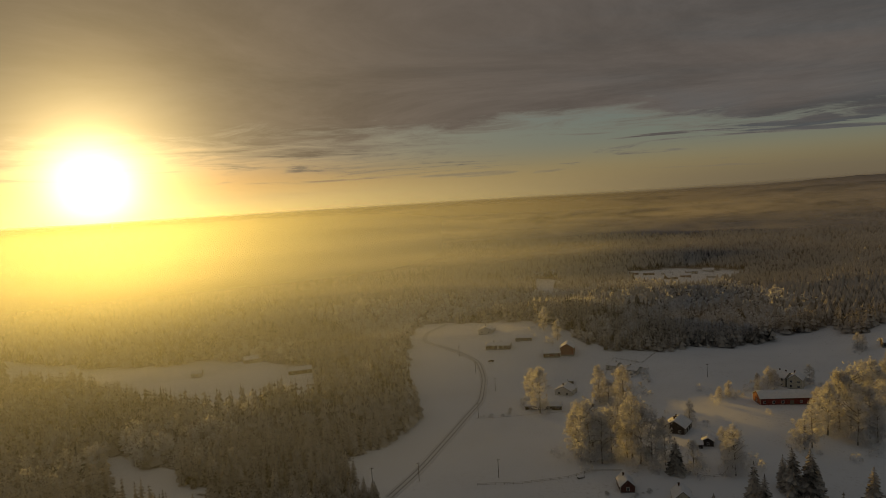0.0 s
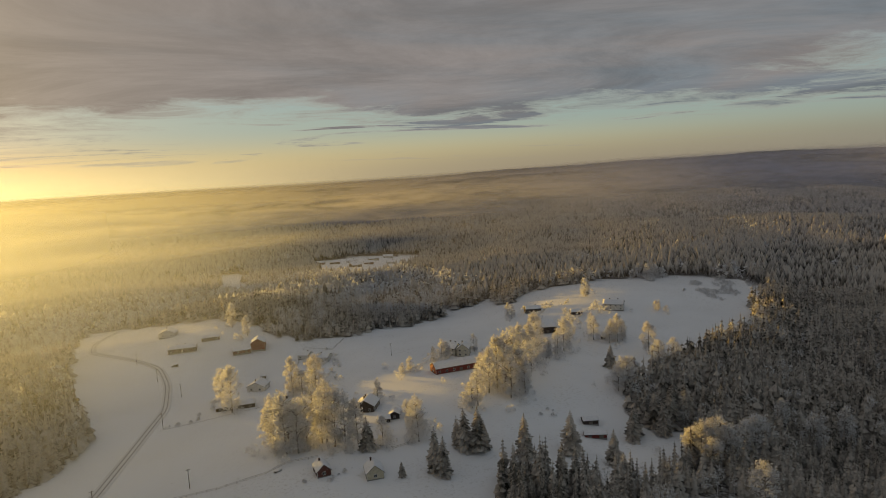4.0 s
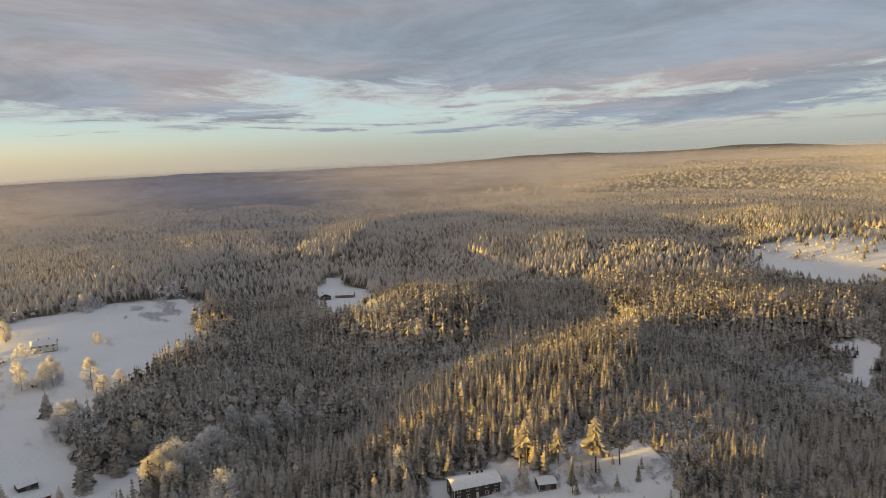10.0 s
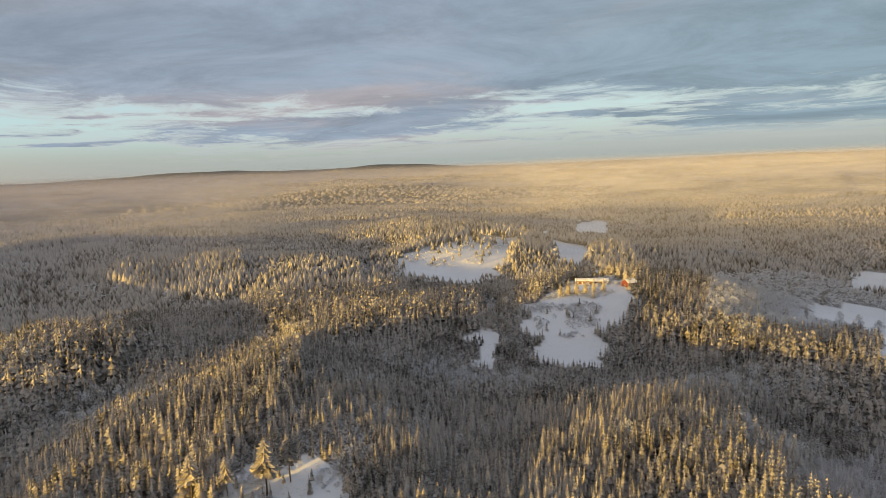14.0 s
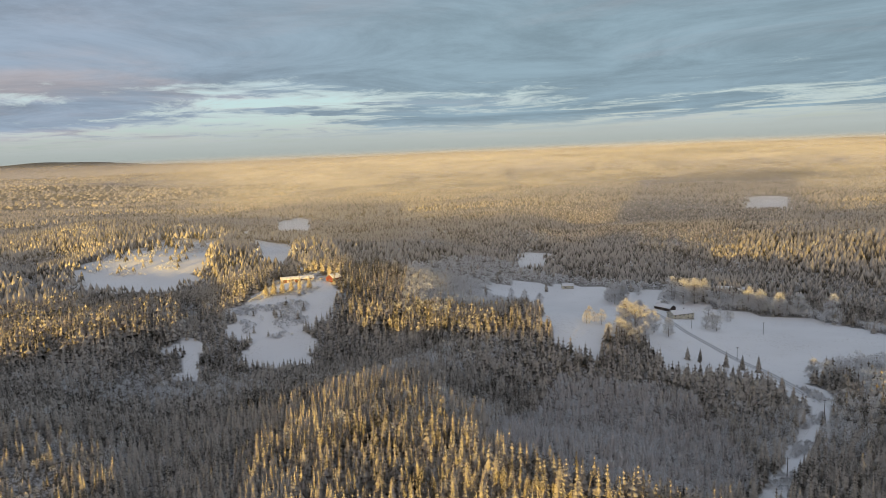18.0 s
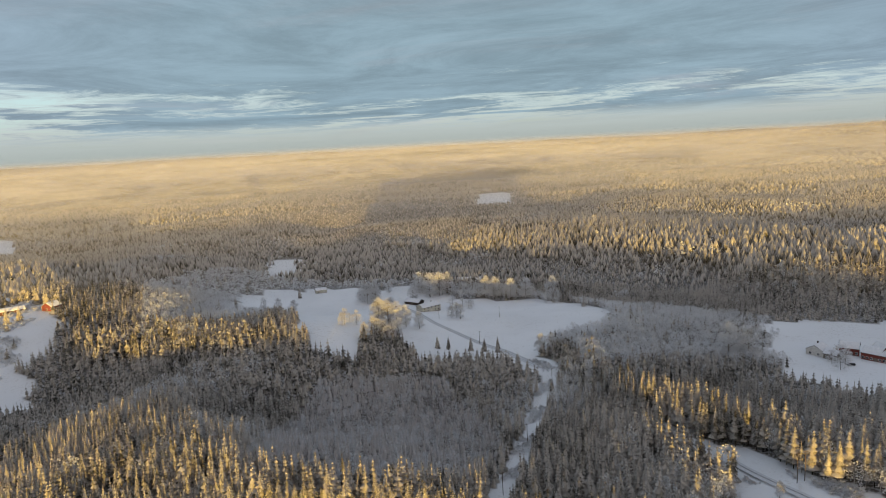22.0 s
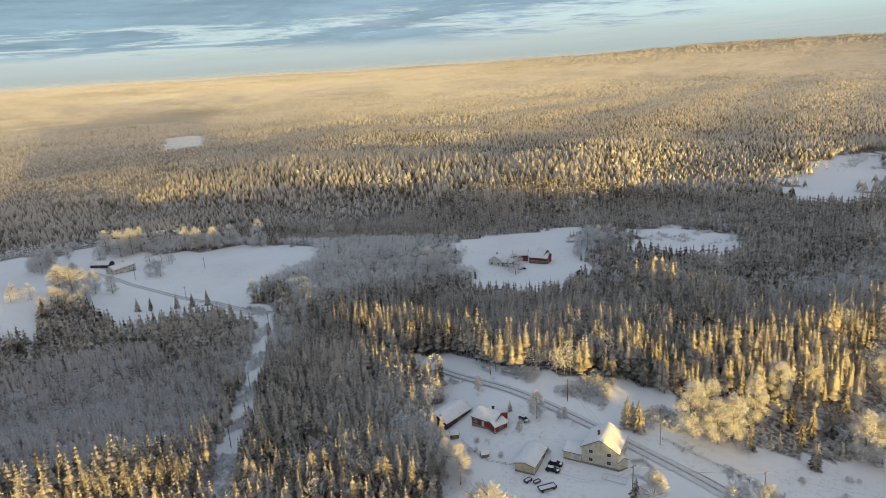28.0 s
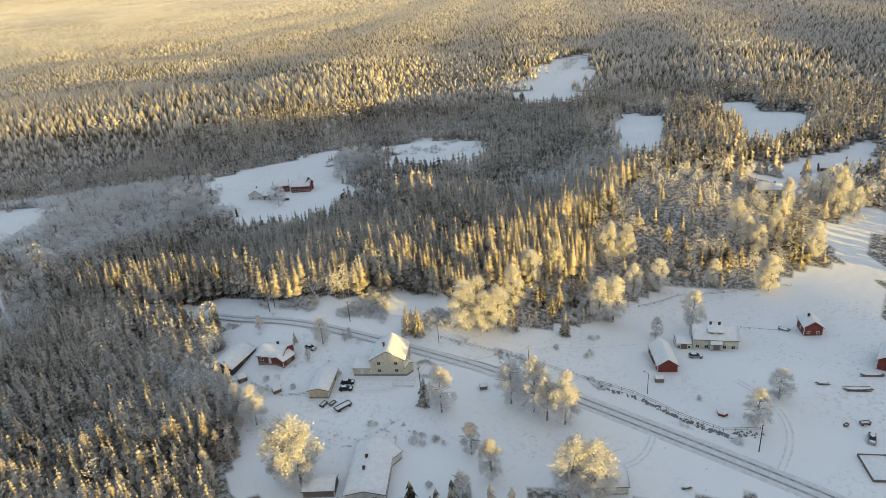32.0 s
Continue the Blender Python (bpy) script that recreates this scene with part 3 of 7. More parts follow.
spruce_fields = [(457.8, -442.2, 12.1), (417.9, -468.8, 11.4), (205.0, -357.6, 8.8), (199.7, -362.9, 9.6), (188.1, -372.3, 10.5), (179.6, -375.1, 9.7), (170.0, -375.6, 11.1), (414.6, -385.5, 11.6), (-93.8, -435.7, 13.7), (-104.4, -411.7, 11.5), (-104.6, -437.3, 7.5), (148.8, -605.7, 11.0), (235.6, -319.4, 8.9)]
felled_brow = [(426, 397), (479, 434), (513, 424), (512, 391), (472, 365), (432, 361)]


def inside(poly, x, y):
    hit = np.zeros(np.shape(x), bool)
    n = len(poly)
    for i in range(n):
        (ax, ay), (bx, by) = poly[i], poly[(i + 1) % n]
        if ay == by:
            continue
        hit ^= ((ay > y) != (by > y)) & (x < (bx - ax) * (y - ay) / (by - ay) + ax)
    return hit


def off_line(line, x, y):
    """Distance in plan from a line of points."""
    best = np.full(np.shape(x), 1e9)
    for (ax, ay), (bx, by) in zip(line, line[1:]):
        l2 = (bx - ax) ** 2 + (by - ay) ** 2
        t = np.clip(((x - ax) * (bx - ax) + (y - ay) * (by - ay)) / l2, 0, 1)
        best = np.minimum(best, np.hypot(x - ax - t * (bx - ax), y - ay - t * (by - ay)))
    return best


def wobble(x, y, size, seed=0.0):
    return np.sin(x / size + 1.7 * seed) * np.cos(y / size * 1.31 + seed) + 0.6 * np.sin((x * 0.8 - y * 0.6) / size * 2.3 + seed * 2.1)


def is_open(x, y):
    r = np.hypot(x, y)
    amp = np.where(r < 260, 2.0, 5.0)
    px, py = x + amp * wobble(x, y, 11.0, 1.0), y + amp * wobble(x, y, 13.0, 2.0)
    o = np.zeros(np.shape(x), bool)
    for poly in OPEN:
        for reach in ((1.0,) if poly is hamlet_land else (1.0, 1.05, 1.09)):
            o |= inside(poly, px * reach, py * reach)
    for line, wide in ((line_corridor, 4.0), (village_road, 7.0), (hamlet_road, 9.0), (valley_road, 8.0), (forest_track, 5.0), (hill_track, 4.0)):
        o |= off_line(line, x, y) < wide
    return o


def mesh_object(name, verts, faces, mat, parent=None, smooth_it=False, uv=None):
    me = bpy.data.meshes.new(name)
    me.from_pydata([tuple(v) for v in verts], [], [tuple(f) for f in faces])
    me.materials.append(mat)
    if smooth_it:
        me.shade_smooth()
    ob = new(name, me)
    ob.parent = parent
    return ob


def big_mesh(name, verts, tris, mat):
    """A mesh from numpy arrays of vertices and triangles."""
    me = bpy.data.meshes.new(name)
    me.vertices.add(len(verts))
    me.vertices.foreach_set("co", np.ascontiguousarray(verts, np.float32).ravel())
    n = len(tris)
    me.loops.add(3 * n)
    me.loops.foreach_set("vertex_index", np.ascontiguousarray(tris, np.int32).ravel())
    me.polygons.add(n)
    me.polygons.foreach_set("loop_start", np.arange(0, 3 * n, 3, dtype=np.int32))
    me.update(calc_edges=True)
    me.materials.append(mat)
    return new(name, me)


def build_ground():
    radii = np.concatenate([np.linspace(8, 320, 64), 320 * (4950 / 320) ** (np.arange(1, 131) / 130)])
    turns = 400
    a = np.arange(turns) / turns * 2 * math.pi
    R, A = np.meshgrid(radii, a, indexing="ij")
    X, Y = R * np.cos(A), R * np.sin(A)
    Z = relief(X, Y)
    v = np.stack([X.ravel(), Y.ravel(), Z.ravel()], 1)
    v = np.concatenate([v, [[0, 0, relief(0, 0)]]])
    i, j = np.meshgrid(np.arange(len(radii) - 1), np.arange(turns), indexing="ij")
    a0, b0 = i * turns + j, i * turns + (j + 1) % turns
    c0, d0 = a0 + turns, b0 + turns
    t = np.concatenate([np.stack([a0, c0, d0], -1).reshape(-1, 3), np.stack([a0, d0, b0], -1).reshape(-1, 3)])
    j = np.arange(turns)
    t = np.concatenate([t, np.stack([np.full(turns, len(v) - 1), j, (j + 1) % turns], 1)])
    g = big_mesh("ground", v, t, GROUND)
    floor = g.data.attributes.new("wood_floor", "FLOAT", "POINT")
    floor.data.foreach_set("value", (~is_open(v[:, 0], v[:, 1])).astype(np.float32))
    g.data.shade_smooth()
    tagged(g, "snow-covered rolling land with frosted grass patches", "ground", kind="structure")


build_ground()


def ribbon(name, line, wide, lift, mat, label):
    pts = []
    for (ax, ay), (bx, by) in zip(line, line[1:]):
        n = max(1, int(math.hypot(bx - ax, by - ay) / 4))
        pts += [(ax + (bx - ax) * i / n, ay + (by - ay) * i / n) for i in range(n)]
    pts.append(line[-1])
    p = np.array(pts, float)
    for _ in range(6):
        p[1:-1] = (p[:-2] + 2 * p[1:-1] + p[2:]) / 4
    d = np.gradient(p, axis=0)
    d /= np.linalg.norm(d, axis=1)[:, None]
    side = np.stack([-d[:, 1], d[:, 0]], 1)
    offs = np.array([-0.62, -0.5, -0.25, 0, 0.25, 0.5, 0.62])
    high = np.array([-0.25, 1, 1, 1, 1, 1, -0.25])
    verts, faces, us = [], [], []
    for i in range(len(p)):
        base = float(relief(p[i, 0], p[i, 1]))
        for o, h in zip(offs, high):
            q = p[i] + side[i] * o * wide
            verts.append((q[0], q[1], base + lift * h))
            us.append((o + 0.5, i / 4))
    n = len(offs)
    for i in range(len(p) - 1):
        faces += [(i * n + j, i * n + j + 1, (i + 1) * n + j + 1, (i + 1) * n + j) for j in range(n - 1)]
    ob = mesh_object(name, verts, faces, mat)
    uv = ob.data.uv_layers.new(name="along")
    for lp in ob.data.loops:
        uv.data[lp.index].uv = us[lp.vertex_index]
    return tagged(ob, label, "road", kind="structure")


ribbon("road_1", village_road, 4.6, 0.22, ROAD, "narrow snowy country road with worn wheel tracks")
ribbon("road_2", hamlet_road + [(-128, -50)], 5.4, 0.10, ROAD, "two-lane snowy asphalt road with dark wheel tracks")


def track_paint(k, pos, local):
    uv = k.add("ShaderNodeUVMap").outputs[0]
    s = k.add("ShaderNodeSeparateXYZ")
    k.put(s.inputs[0], uv)
    side = k.math("ABSOLUTE", k.math("SUBTRACT", s.outputs[0], 0.5))
    groove = k.math("SUBTRACT", 1.0, k.step(k.math("ABSOLUTE", k.math("SUBTRACT", side, 0.26)), 0.02, 0.14))
    n = k.noise(pos, 0.9, 5.0, 0.65)
    colour = k.mix(k.math("MULTIPLY", groove, k.step(n, 0.35, 0.6, 0.1, 0.8)), (0.83, 0.83, 0.845), (0.60, 0.595, 0.60))
    return surface(k, colour, 0.75, k.math("SUBTRACT", n, groove), 0.4, 0.0, 0.1)


TRACK = material("rutted_snow", track_paint)
ribbon("road_4", [(-92, -116), (-86, -107), (-77, -106), (-67, -110)], 2.6, 0.05, TRACK, "faint wheel tracks curving over the snow")
ribbon("road_5", [(-108, -90), (-118, -95), (-127, -104), (-130, -116), (-128, -126)], 2.8, 0.05, TRACK, "faint wheel tracks up to the farmyard")
ribbon("road_6", [(-48, -175), (-40, -164), (-28, -165), (-18, -172)], 3.0, 0.05, TRACK, "tyre-marked snowy drive to the garage")
ribbon("road_3", valley_road, 4.6, 0.25, ROAD, "narrow snow-covered farm road across the fields")


# ---- trees ----
def spruce_shape(tiers, points, seed, droop=0.16, wide=0.21):
    """Unit spruce: jagged, drooping tiers of boughs, 1 high."""
    rng = np.random.default_rng(seed)
    v, t = [], []
    for i in range(tiers):
        f = i / tiers
        top = min(1.0, 0.12 + 0.88 * (f + 1.35 / tiers))
        low = 0.12 + 0.88 * f
        rad = wide * (1 - f) ** 0.85 + 0.012
        base = len(v)
        v.append((0, 0, top))
        spin = rng.uniform(0, 6.28)
        for p in range(points):
            a = spin + 6.283 * p / points
            r = rad * rng.uniform(0.80, 1.18)
            v.append((r * math.cos(a), r * math.sin(a), low - droop * rad * rng.uniform(0.4, 1.8)))
            a += 3.1416 / points
            r *= rng.uniform(0.42, 0.66)
            v.append((r * math.cos(a), r * math.sin(a), low + 0.35 * (top - low)))
        n = 2 * points
        t += [(base, base + 1 + q, base + 1 + (q + 1) % n) for q in range(n)]
    return np.array(v, float), np.array(t, int)


def bough_spruce(tiers, boughs, seed, wide=0.17, lift=0.10, core=True, trunk=False, full=1.0):
    """Unit spruce, 1 high: whorls of narrow folded boughs that droop, thinning to a spire."""
    rng = np.random.default_rng(seed)
    v, t = [], []
    for i in range(tiers):
        q = (i + rng.uniform(-0.25, 0.25)) / tiers
        q = min(max(q, 0.0), 0.97)
        z = lift + (0.985 - lift) * q ** 0.95
        reach = (wide * (1 - q) ** 0.92 + 0.013) * rng.uniform(0.82, 1.15)
        n = boughs if q < 0.55 else max(3, boughs - 1 - (q > 0.8))
        spin = rng.uniform(0, 6.28)
        for b in range(n):
            a = spin + 6.283 * (b + rng.uniform(-0.3, 0.3)) / n
            r = reach * rng.uniform(0.66, 1.22)
            w = r * rng.uniform(0.30, 0.46) * full + 0.006
            sag = r * rng.uniform(0.18, 0.62)
            c, sn = math.cos(a), math.sin(a)
            k = len(v)
            top = z + 0.55 / tiers * (1.1 - q) + 0.012
            v += [(0, 0, top), (c * r * 0.58 - sn * w, sn * r * 0.58 + c * w, z - sag * 0.85), (c * r, sn * r, z - sag * 0.75), (c * r * 0.58 + sn * w, sn * r * 0.58 - c * w, z - sag * 0.85)]
            t += [(k, k + 1, k + 2), (k, k + 2, k + 3)]
    k = len(v)
    if core:
        v += [(0, 0, 1.0)] + [(0.30 * wide * math.cos(a), 0.30 * wide * math.sin(a), lift + 0.02) for a in (0.4, 2.5, 4.6)]
        t += [(k, k + 1, k + 2), (k, k + 2, k + 3), (k, k + 3, k + 1)]
    if trunk:
        k = len(v)
        v += [(0.014 * math.cos(a), 0.014 * math.sin(a), 0.0) for a in (0.4, 2.5, 4.6)] + [(0, 0, 0.75)]
        t += [(k, k + 1, k + 3), (k + 1, k + 2, k + 3), (k + 2, k, k + 3)]
    return np.array(v, float), np.array(t, int)


def bush_shape(clumps, seed, spread=0.30, low=0.22, tri=0.075, stem=True):
    """Unit leafless crown, 1 high: many small tufts of frosted twigs round uneven limbs."""
    rng = np.random.default_rng(seed)
    v, t = [], []
    limbs = rng.normal(0, 1, (max(4, clumps // 14), 3))
    limbs /= np.linalg.norm(limbs, axis=1)[:, None]
    limbs = limbs * rng.uniform(0.35, 1.0, (len(limbs), 1))
    for i in range(clumps):
        c = limbs[rng.integers(len(limbs))] + rng.normal(0, 0.30, 3)
        c /= max(1.0, np.linalg.norm(c))
        mid = (low + 1) / 2
        shrink = 1.0 - 0.42 * max(0.0, c[2])
        p = np.array([c[0] * spread * shrink, c[1] * spread * shrink, mid + c[2] * (1 - low) / 2])
        out = c + rng.normal(0, 0.5, 3) + (0, 0, 0.35)
        out /= np.linalg.norm(out)
        side = np.cross(out, rng.normal(0, 1, 3))
        side /= np.linalg.norm(side)
        s = tri * rng.uniform(0.6, 1.5)
        base = len(v)
        v += [tuple(p - side * s * 0.55), tuple(p + side * s * 0.55), tuple(p + out * s * 1.25)]
        t.append((base, base + 1, base + 2))
    if stem:
        base = len(v)
        v += [(-0.012, 0, 0), (0.012, 0, 0), (0, 0, 0.8), (0, 0.012, 0)]
        t += [(base, base + 1, base + 2), (base + 1, base + 3, base + 2), (base + 3, base, base + 2)]
    return np.array(v, float), np.array(t, int)


def scatter(name, shapes, places, mat, label, category):
    """One mesh of many trees. places: rows of x, y, height, girth."""
    rng = np.random.default_rng(len(places))
    z = relief(places[:, 0], places[:, 1])
    which = rng.integers(0, len(shapes), len(places))
    vs, ts, base = [], [], 0
    for s, (v, t) in enumerate(shapes):
        pick = np.nonzero(which == s)[0]
        if not len(pick):
            continue
        a = rng.uniform(0, 6.283, len(pick))
        c, sn = np.cos(a)[:, None], np.sin(a)[:, None]
        h, g = places[pick, 2][:, None], (places[pick, 2] * places[pick, 3])[:, None]
        X = (v[None, :, 0] * c - v[None, :, 1] * sn) * g + places[pick, 0][:, None]
        Y = (v[None, :, 0] * sn + v[None, :, 1] * c) * g + places[pick, 1][:, None]
        Z = v[None, :, 2] * h + z[pick][:, None] - 0.1
        lean = rng.normal(0, 0.018, (2, len(pick), 1)) * v[None, :, 2] * h
        vs.append(np.stack([X + lean[0], Y + lean[1], Z], -1).reshape(-1, 3))
        ts.append((t[None] + (np.arange(len(pick)) * len(v))[:, None, None] + base).reshape(-1, 3))
        base += len(pick) * len(v)
    ob = big_mesh(name, np.concatenate(vs), np.concatenate(ts), mat)
    return tagged(ob, label, category, kind="stuff")


def sown(r0, r1, step, seed):
    """Places on a jittered grid inside a ring, in the seen part of the circle."""
    rng = np.random.default_rng(seed)
    n = int(2 * r1 / step) + 1
    g = (np.arange(n) - n / 2) * step
    X, Y = np.meshgrid(g, g)
    X = (X + rng.uniform(-0.48, 0.48, X.shape) * step).ravel()
    Y = (Y + rng.uniform(-0.48, 0.48, Y.shape) * step).ravel()
    r, az = np.hypot(X, Y), np.degrees(np.arctan2(X, Y)) % 360
    keep = (r >= r0) & (r < r1) & ((az > 320) | (az < 238))
    return X[keep], Y[keep], rng


young_stand = [(104, -192), (101, -229), (125, -262), (149, -285), (173, -305), (225, -262), (206, -205), (178, -158), (132, -166)]
grey_belt = [(-52, -420), (10, -365), (40, -372), (100, -330), (130, -385), (250, -450), (420, -470), (330, -330), (420, -300), (520, -380), (560, -520), (250, -560), (0, -470), (-120, -450)]
sparse_wood = [(-112, -175), (-142, -232), (-204, -273), (-256, -255), (-285, -225), (-244, -195), (-214, -166), (-167, -170), (-129, -175)]
# outline of an unseen wood, added to throw shade on the hamlet
shade_wood = [(-320, 165), (-300, 60), (-190, 0), (-60, -30), (-45, 20), (-120, 70), (-200, 130)]
birch_glade = [(-40, -208), (-51, -207), (-65, -199), (-82, -197), (-105, -199), (-135, -205), (-116, -173), (-75, -178), (-52, -187)]
line_strip = [(x + 4, y) for x, y in line_corridor] + [(x - 4, y) for x, y in line_corridor[::-1]]


def seen_from(x, y):
    """Distance in plan from which the land comes into view, by heading."""
    az = np.degrees(np.arctan2(x, y)) % 360
    return np.interp(az, [0, 42, 96, 134, 160, 177, 198, 240, 320, 360], [250, 220, 220, 205, 182, 155, 118, 140, 250, 250])


plantation = [(62, -285), (40, -270), (14, -246), (-12, -222), (-40, -208), (-64, -192), (-110, -196), (-150, -205), (-200, -190), (-260, -215), (-300, -300), (-120, -330), (60, -330)]
# patches meant to lie in sun, made tall stands of spruce, in plan
lit_stands_east = [[(235, 110), (259, 107), (292, 89), (422, 95), (428, 44), (485, -6), (311, -2), (283, 11), (266, 30), (215, 30)], [(597, 44), (698, 31), (755, -13), (726, -76), (603, -67), (457, -58), (451, -9), (578, 38)], [(833, 240), (933, 197), (945, 65), (743, 46), (637, 62), (772, 179)], [(428, 208), (475, 214), (563, 197), (533, 125), (488, 107), (444, 114), (429, 157)], [(757, 416), (1360, 634), (1444, 405), (1486, 208), (1499, -43), (1424, -290), (953, -368), (819, -323), (762, -155), (1204, -33), (1287, 75), (1076, 306), (947, 369), (712, 337), (693, 382)]]
lit_stands_east_far = [[(673, -234), (840, -332), (627, -289), (461, -212), (510, -196)], [(851, -384), (941, -514), (543, -318), (462, -262), (700, -322)], [(423, -244), (422, -261), (362, -308), (331, -282), (379, -257), (401, -228)], [(205, -9), (239, -15), (272, -40), (262, -51), (196, -37)], [(189, -63), (244, -101), (244, -130), (210, -144), (188, -160), (162, -140)], [(575, -74), (537, -162), (469, -141), (457, -62)]]
lit_stands_southeast = [[(673, -81), (561, -120), (531, -158), (453, -135), (459, -112), (487, -54)], [(1411, -181), (889, -355), (492, -240), (479, -218), (577, -201), (672, -266), (742, -220), (727, -89)], [(867, -394), (816, -445), (489, -298), (480, -276), (678, -313)], [(426, -253), (385, -302), (291, -282), (275, -261), (372, -255), (414, -244)]]
lit_stands_southeast_far = [[(190, -71), (250, -99), (244, -128), (206, -126), (198, -158), (165, -155), (137, -145), (115, -174), (104, -159)], [(248, -21), (276, -36), (263, -52), (226, -43)], [(119, -354), (106, -370), (87, -309), (102, -312)], [(516, -740), (422, -778), (191, -767), (157, -636), (250, -684), (396, -731)]]
lit_stands_south = [[(181, -119), (194, -144), (166, -149), (153, -142), (129, -164), (110, -174), (93, -164), (90, -157)], [(408, -289), (381, -307), (342, -273), (381, -267)], [(118, -356), (97, -351), (90, -323), (107, -326)], [(79, -315), (12, -273), (-1, -254), (1, -237), (23, -257), (73, -292)], [(69, -261), (40, -264), (16, -235), (15, -186), (32, -198), (58, -228)], [(421, -775), (253, -880), (-111, -712), (-168, -668), (-155, -613), (-6, -580), (102, -659), (321, -732)], [(-78, -355), (-94, -336), (-86, -304), (-77, -327)], [(-27, -229), (-60, -225), (-56, -205), (-25, -208)]]
lit_stands_hamlet = [[(118, -365), (97, -355), (89, -317), (105, -325)], [(78, -314), (13, -275), (13, -249), (72, -295)], [(65, -255), (18, -237), (13, -184), (19, -160), (13, -139), (14, -130), (40, -136), (57, -168), (46, -191), (26, -186)], [(98, -149), (102, -172), (91, -169), (82, -146)]]
lit_stands_hamlet_far = [[(-39, -225), (-61, -223), (-54, -200), (-35, -206)], [(-71, -214), (-94, -226), (-143, -253), (-175, -234), (-235, -252), (-200, -211), (-165, -219), (-147, -228), (-115, -196), (-88, -183), (-75, -194)], [(-72, -359), (-106, -338), (-95, -304), (-70, -323)], [(414, -847), (301, -895), (86, -865), (-49, -723), (-176, -726), (-147, -610), (-80, -534), (14, -596), (175, -645), (380, -764)]]
LIT_STANDS = lit_stands_east + lit_stands_east_far + lit_stands_southeast + lit_stands_southeast_far + lit_stands_south + lit_stands_hamlet + lit_stands_hamlet_far
# tree heights raised or lowered to fit sun and shade: x, y, metres, radius
light_fit_north = [(588, 452, -2.7, 60), (804, 540, 1.7, 90), (692, 380, -3.3, 38), (772, 420, -5.2, 26), (828, 444, -8.0, 38), (1100, 572, -8.7, 60), (908, 468, -5.5, 38), (1004, 492, -4.5, 38), (884, 396, 8.3, 26), (948, 412, 9.2, 26), (780, 332, 7.9, 38), (1132, 452, 7.2, 60), (292, 116, -6.2, 38), (524, 204, -3.6, 60), (948, 348, -2.9, 38), (948, 324, 5.6, 90), (724, 244, -4.4, 38), (1204, 364, 8.1, 90), (1188, 356, -0.7, 60), (836, 228, 5.4, 38), (1012, 268, 8.3, 26), (972, 212, -5.4, 38), (1124, 244, -2.8, 60), (1060, 220, 9.5, 38)]
light_fit_east = [(1260, 260, 6.3, 90), (916, 164, 6.6, 38), (780, 124, 8.5, 60), (1092, 164, 4.5, 38), (652, 76, -5.0, 38), (1236, 140, -2.3, 60), (460, 52, -4.0, 60), (1276, 124, 11.2, 90), (908, 76, -4.4, 38), (1036, 60, 3.9, 38), (1124, 60, -4.0, 38), (340, 4, 3.4, 38), (1244, -4, 7.7, 60), (1108, -12, -6.9, 60), (860, -28, -5.0, 26), (580, -20, 6.4, 60), (260, -20, -4.0, 26), (1236, -116, -5.8, 60), (1260, -132, 14.2, 90), (908, -132, -9.9, 38), (1180, -196, 3.5, 60), (772, -132, -5.3, 60), (476, -92, 6.6, 38), (988, -204, 4.6, 38)]
light_fit_southeast = [(876, -204, 5.3, 38), (588, -164, -4.6, 60), (492, -140, 4.7, 26), (1236, -356, 10.0, 90), (940, -308, -5.3, 38), (220, -84, -1.7, 90), (996, -388, 5.8, 38), (1116, -444, -4.1, 60), (908, -412, 3.9, 38), (572, -268, 4.3, 38), (756, -388, 6.1, 60), (284, -156, -3.7, 38), (444, -276, -6.0, 60), (1012, -796, -3.6, 90), (212, -172, 5.2, 26), (308, -284, 2.0, 60), (884, -876, 5.8, 60), (900, -916, -11.4, 90), (156, -164, 5.6, 38), (652, -708, -4.1, 38), (732, -812, 4.6, 38), (92, -108, -2.4, 38), (756, -916, -3.2, 60), (636, -780, -5.7, 60)]
light_fit_south = [(532, -692, 5.5, 60), (732, -1020, -15.5, 90), (724, -1012, 9.4, 60), (588, -844, -5.1, 38), (108, -172, 3.8, 26), (500, -828, -7.2, 90), (652, -1108, -4.8, 90), (564, -988, 4.1, 60), (540, -1068, -8.8, 90), (356, -716, -7.1, 60), (444, -988, -6.6, 38), (348, -868, -6.4, 38), (308, -796, 3.9, 38), (420, -1204, -7.1, 90), (92, -316, 2.3, 38), (276, -1020, -5.3, 60), (212, -788, 6.0, 60), (60, -228, 4.7, 38), (164, -652, -5.4, 60), (84, -636, -3.9, 38), (60, -748, 5.5, 60), (12, -876, -7.5, 26), (-4, -316, -6.1, 38), (-12, -476, -4.9, 90)]
LIGHT_FIT = light_fit_north + light_fit_east + light_fit_southeast + light_fit_south


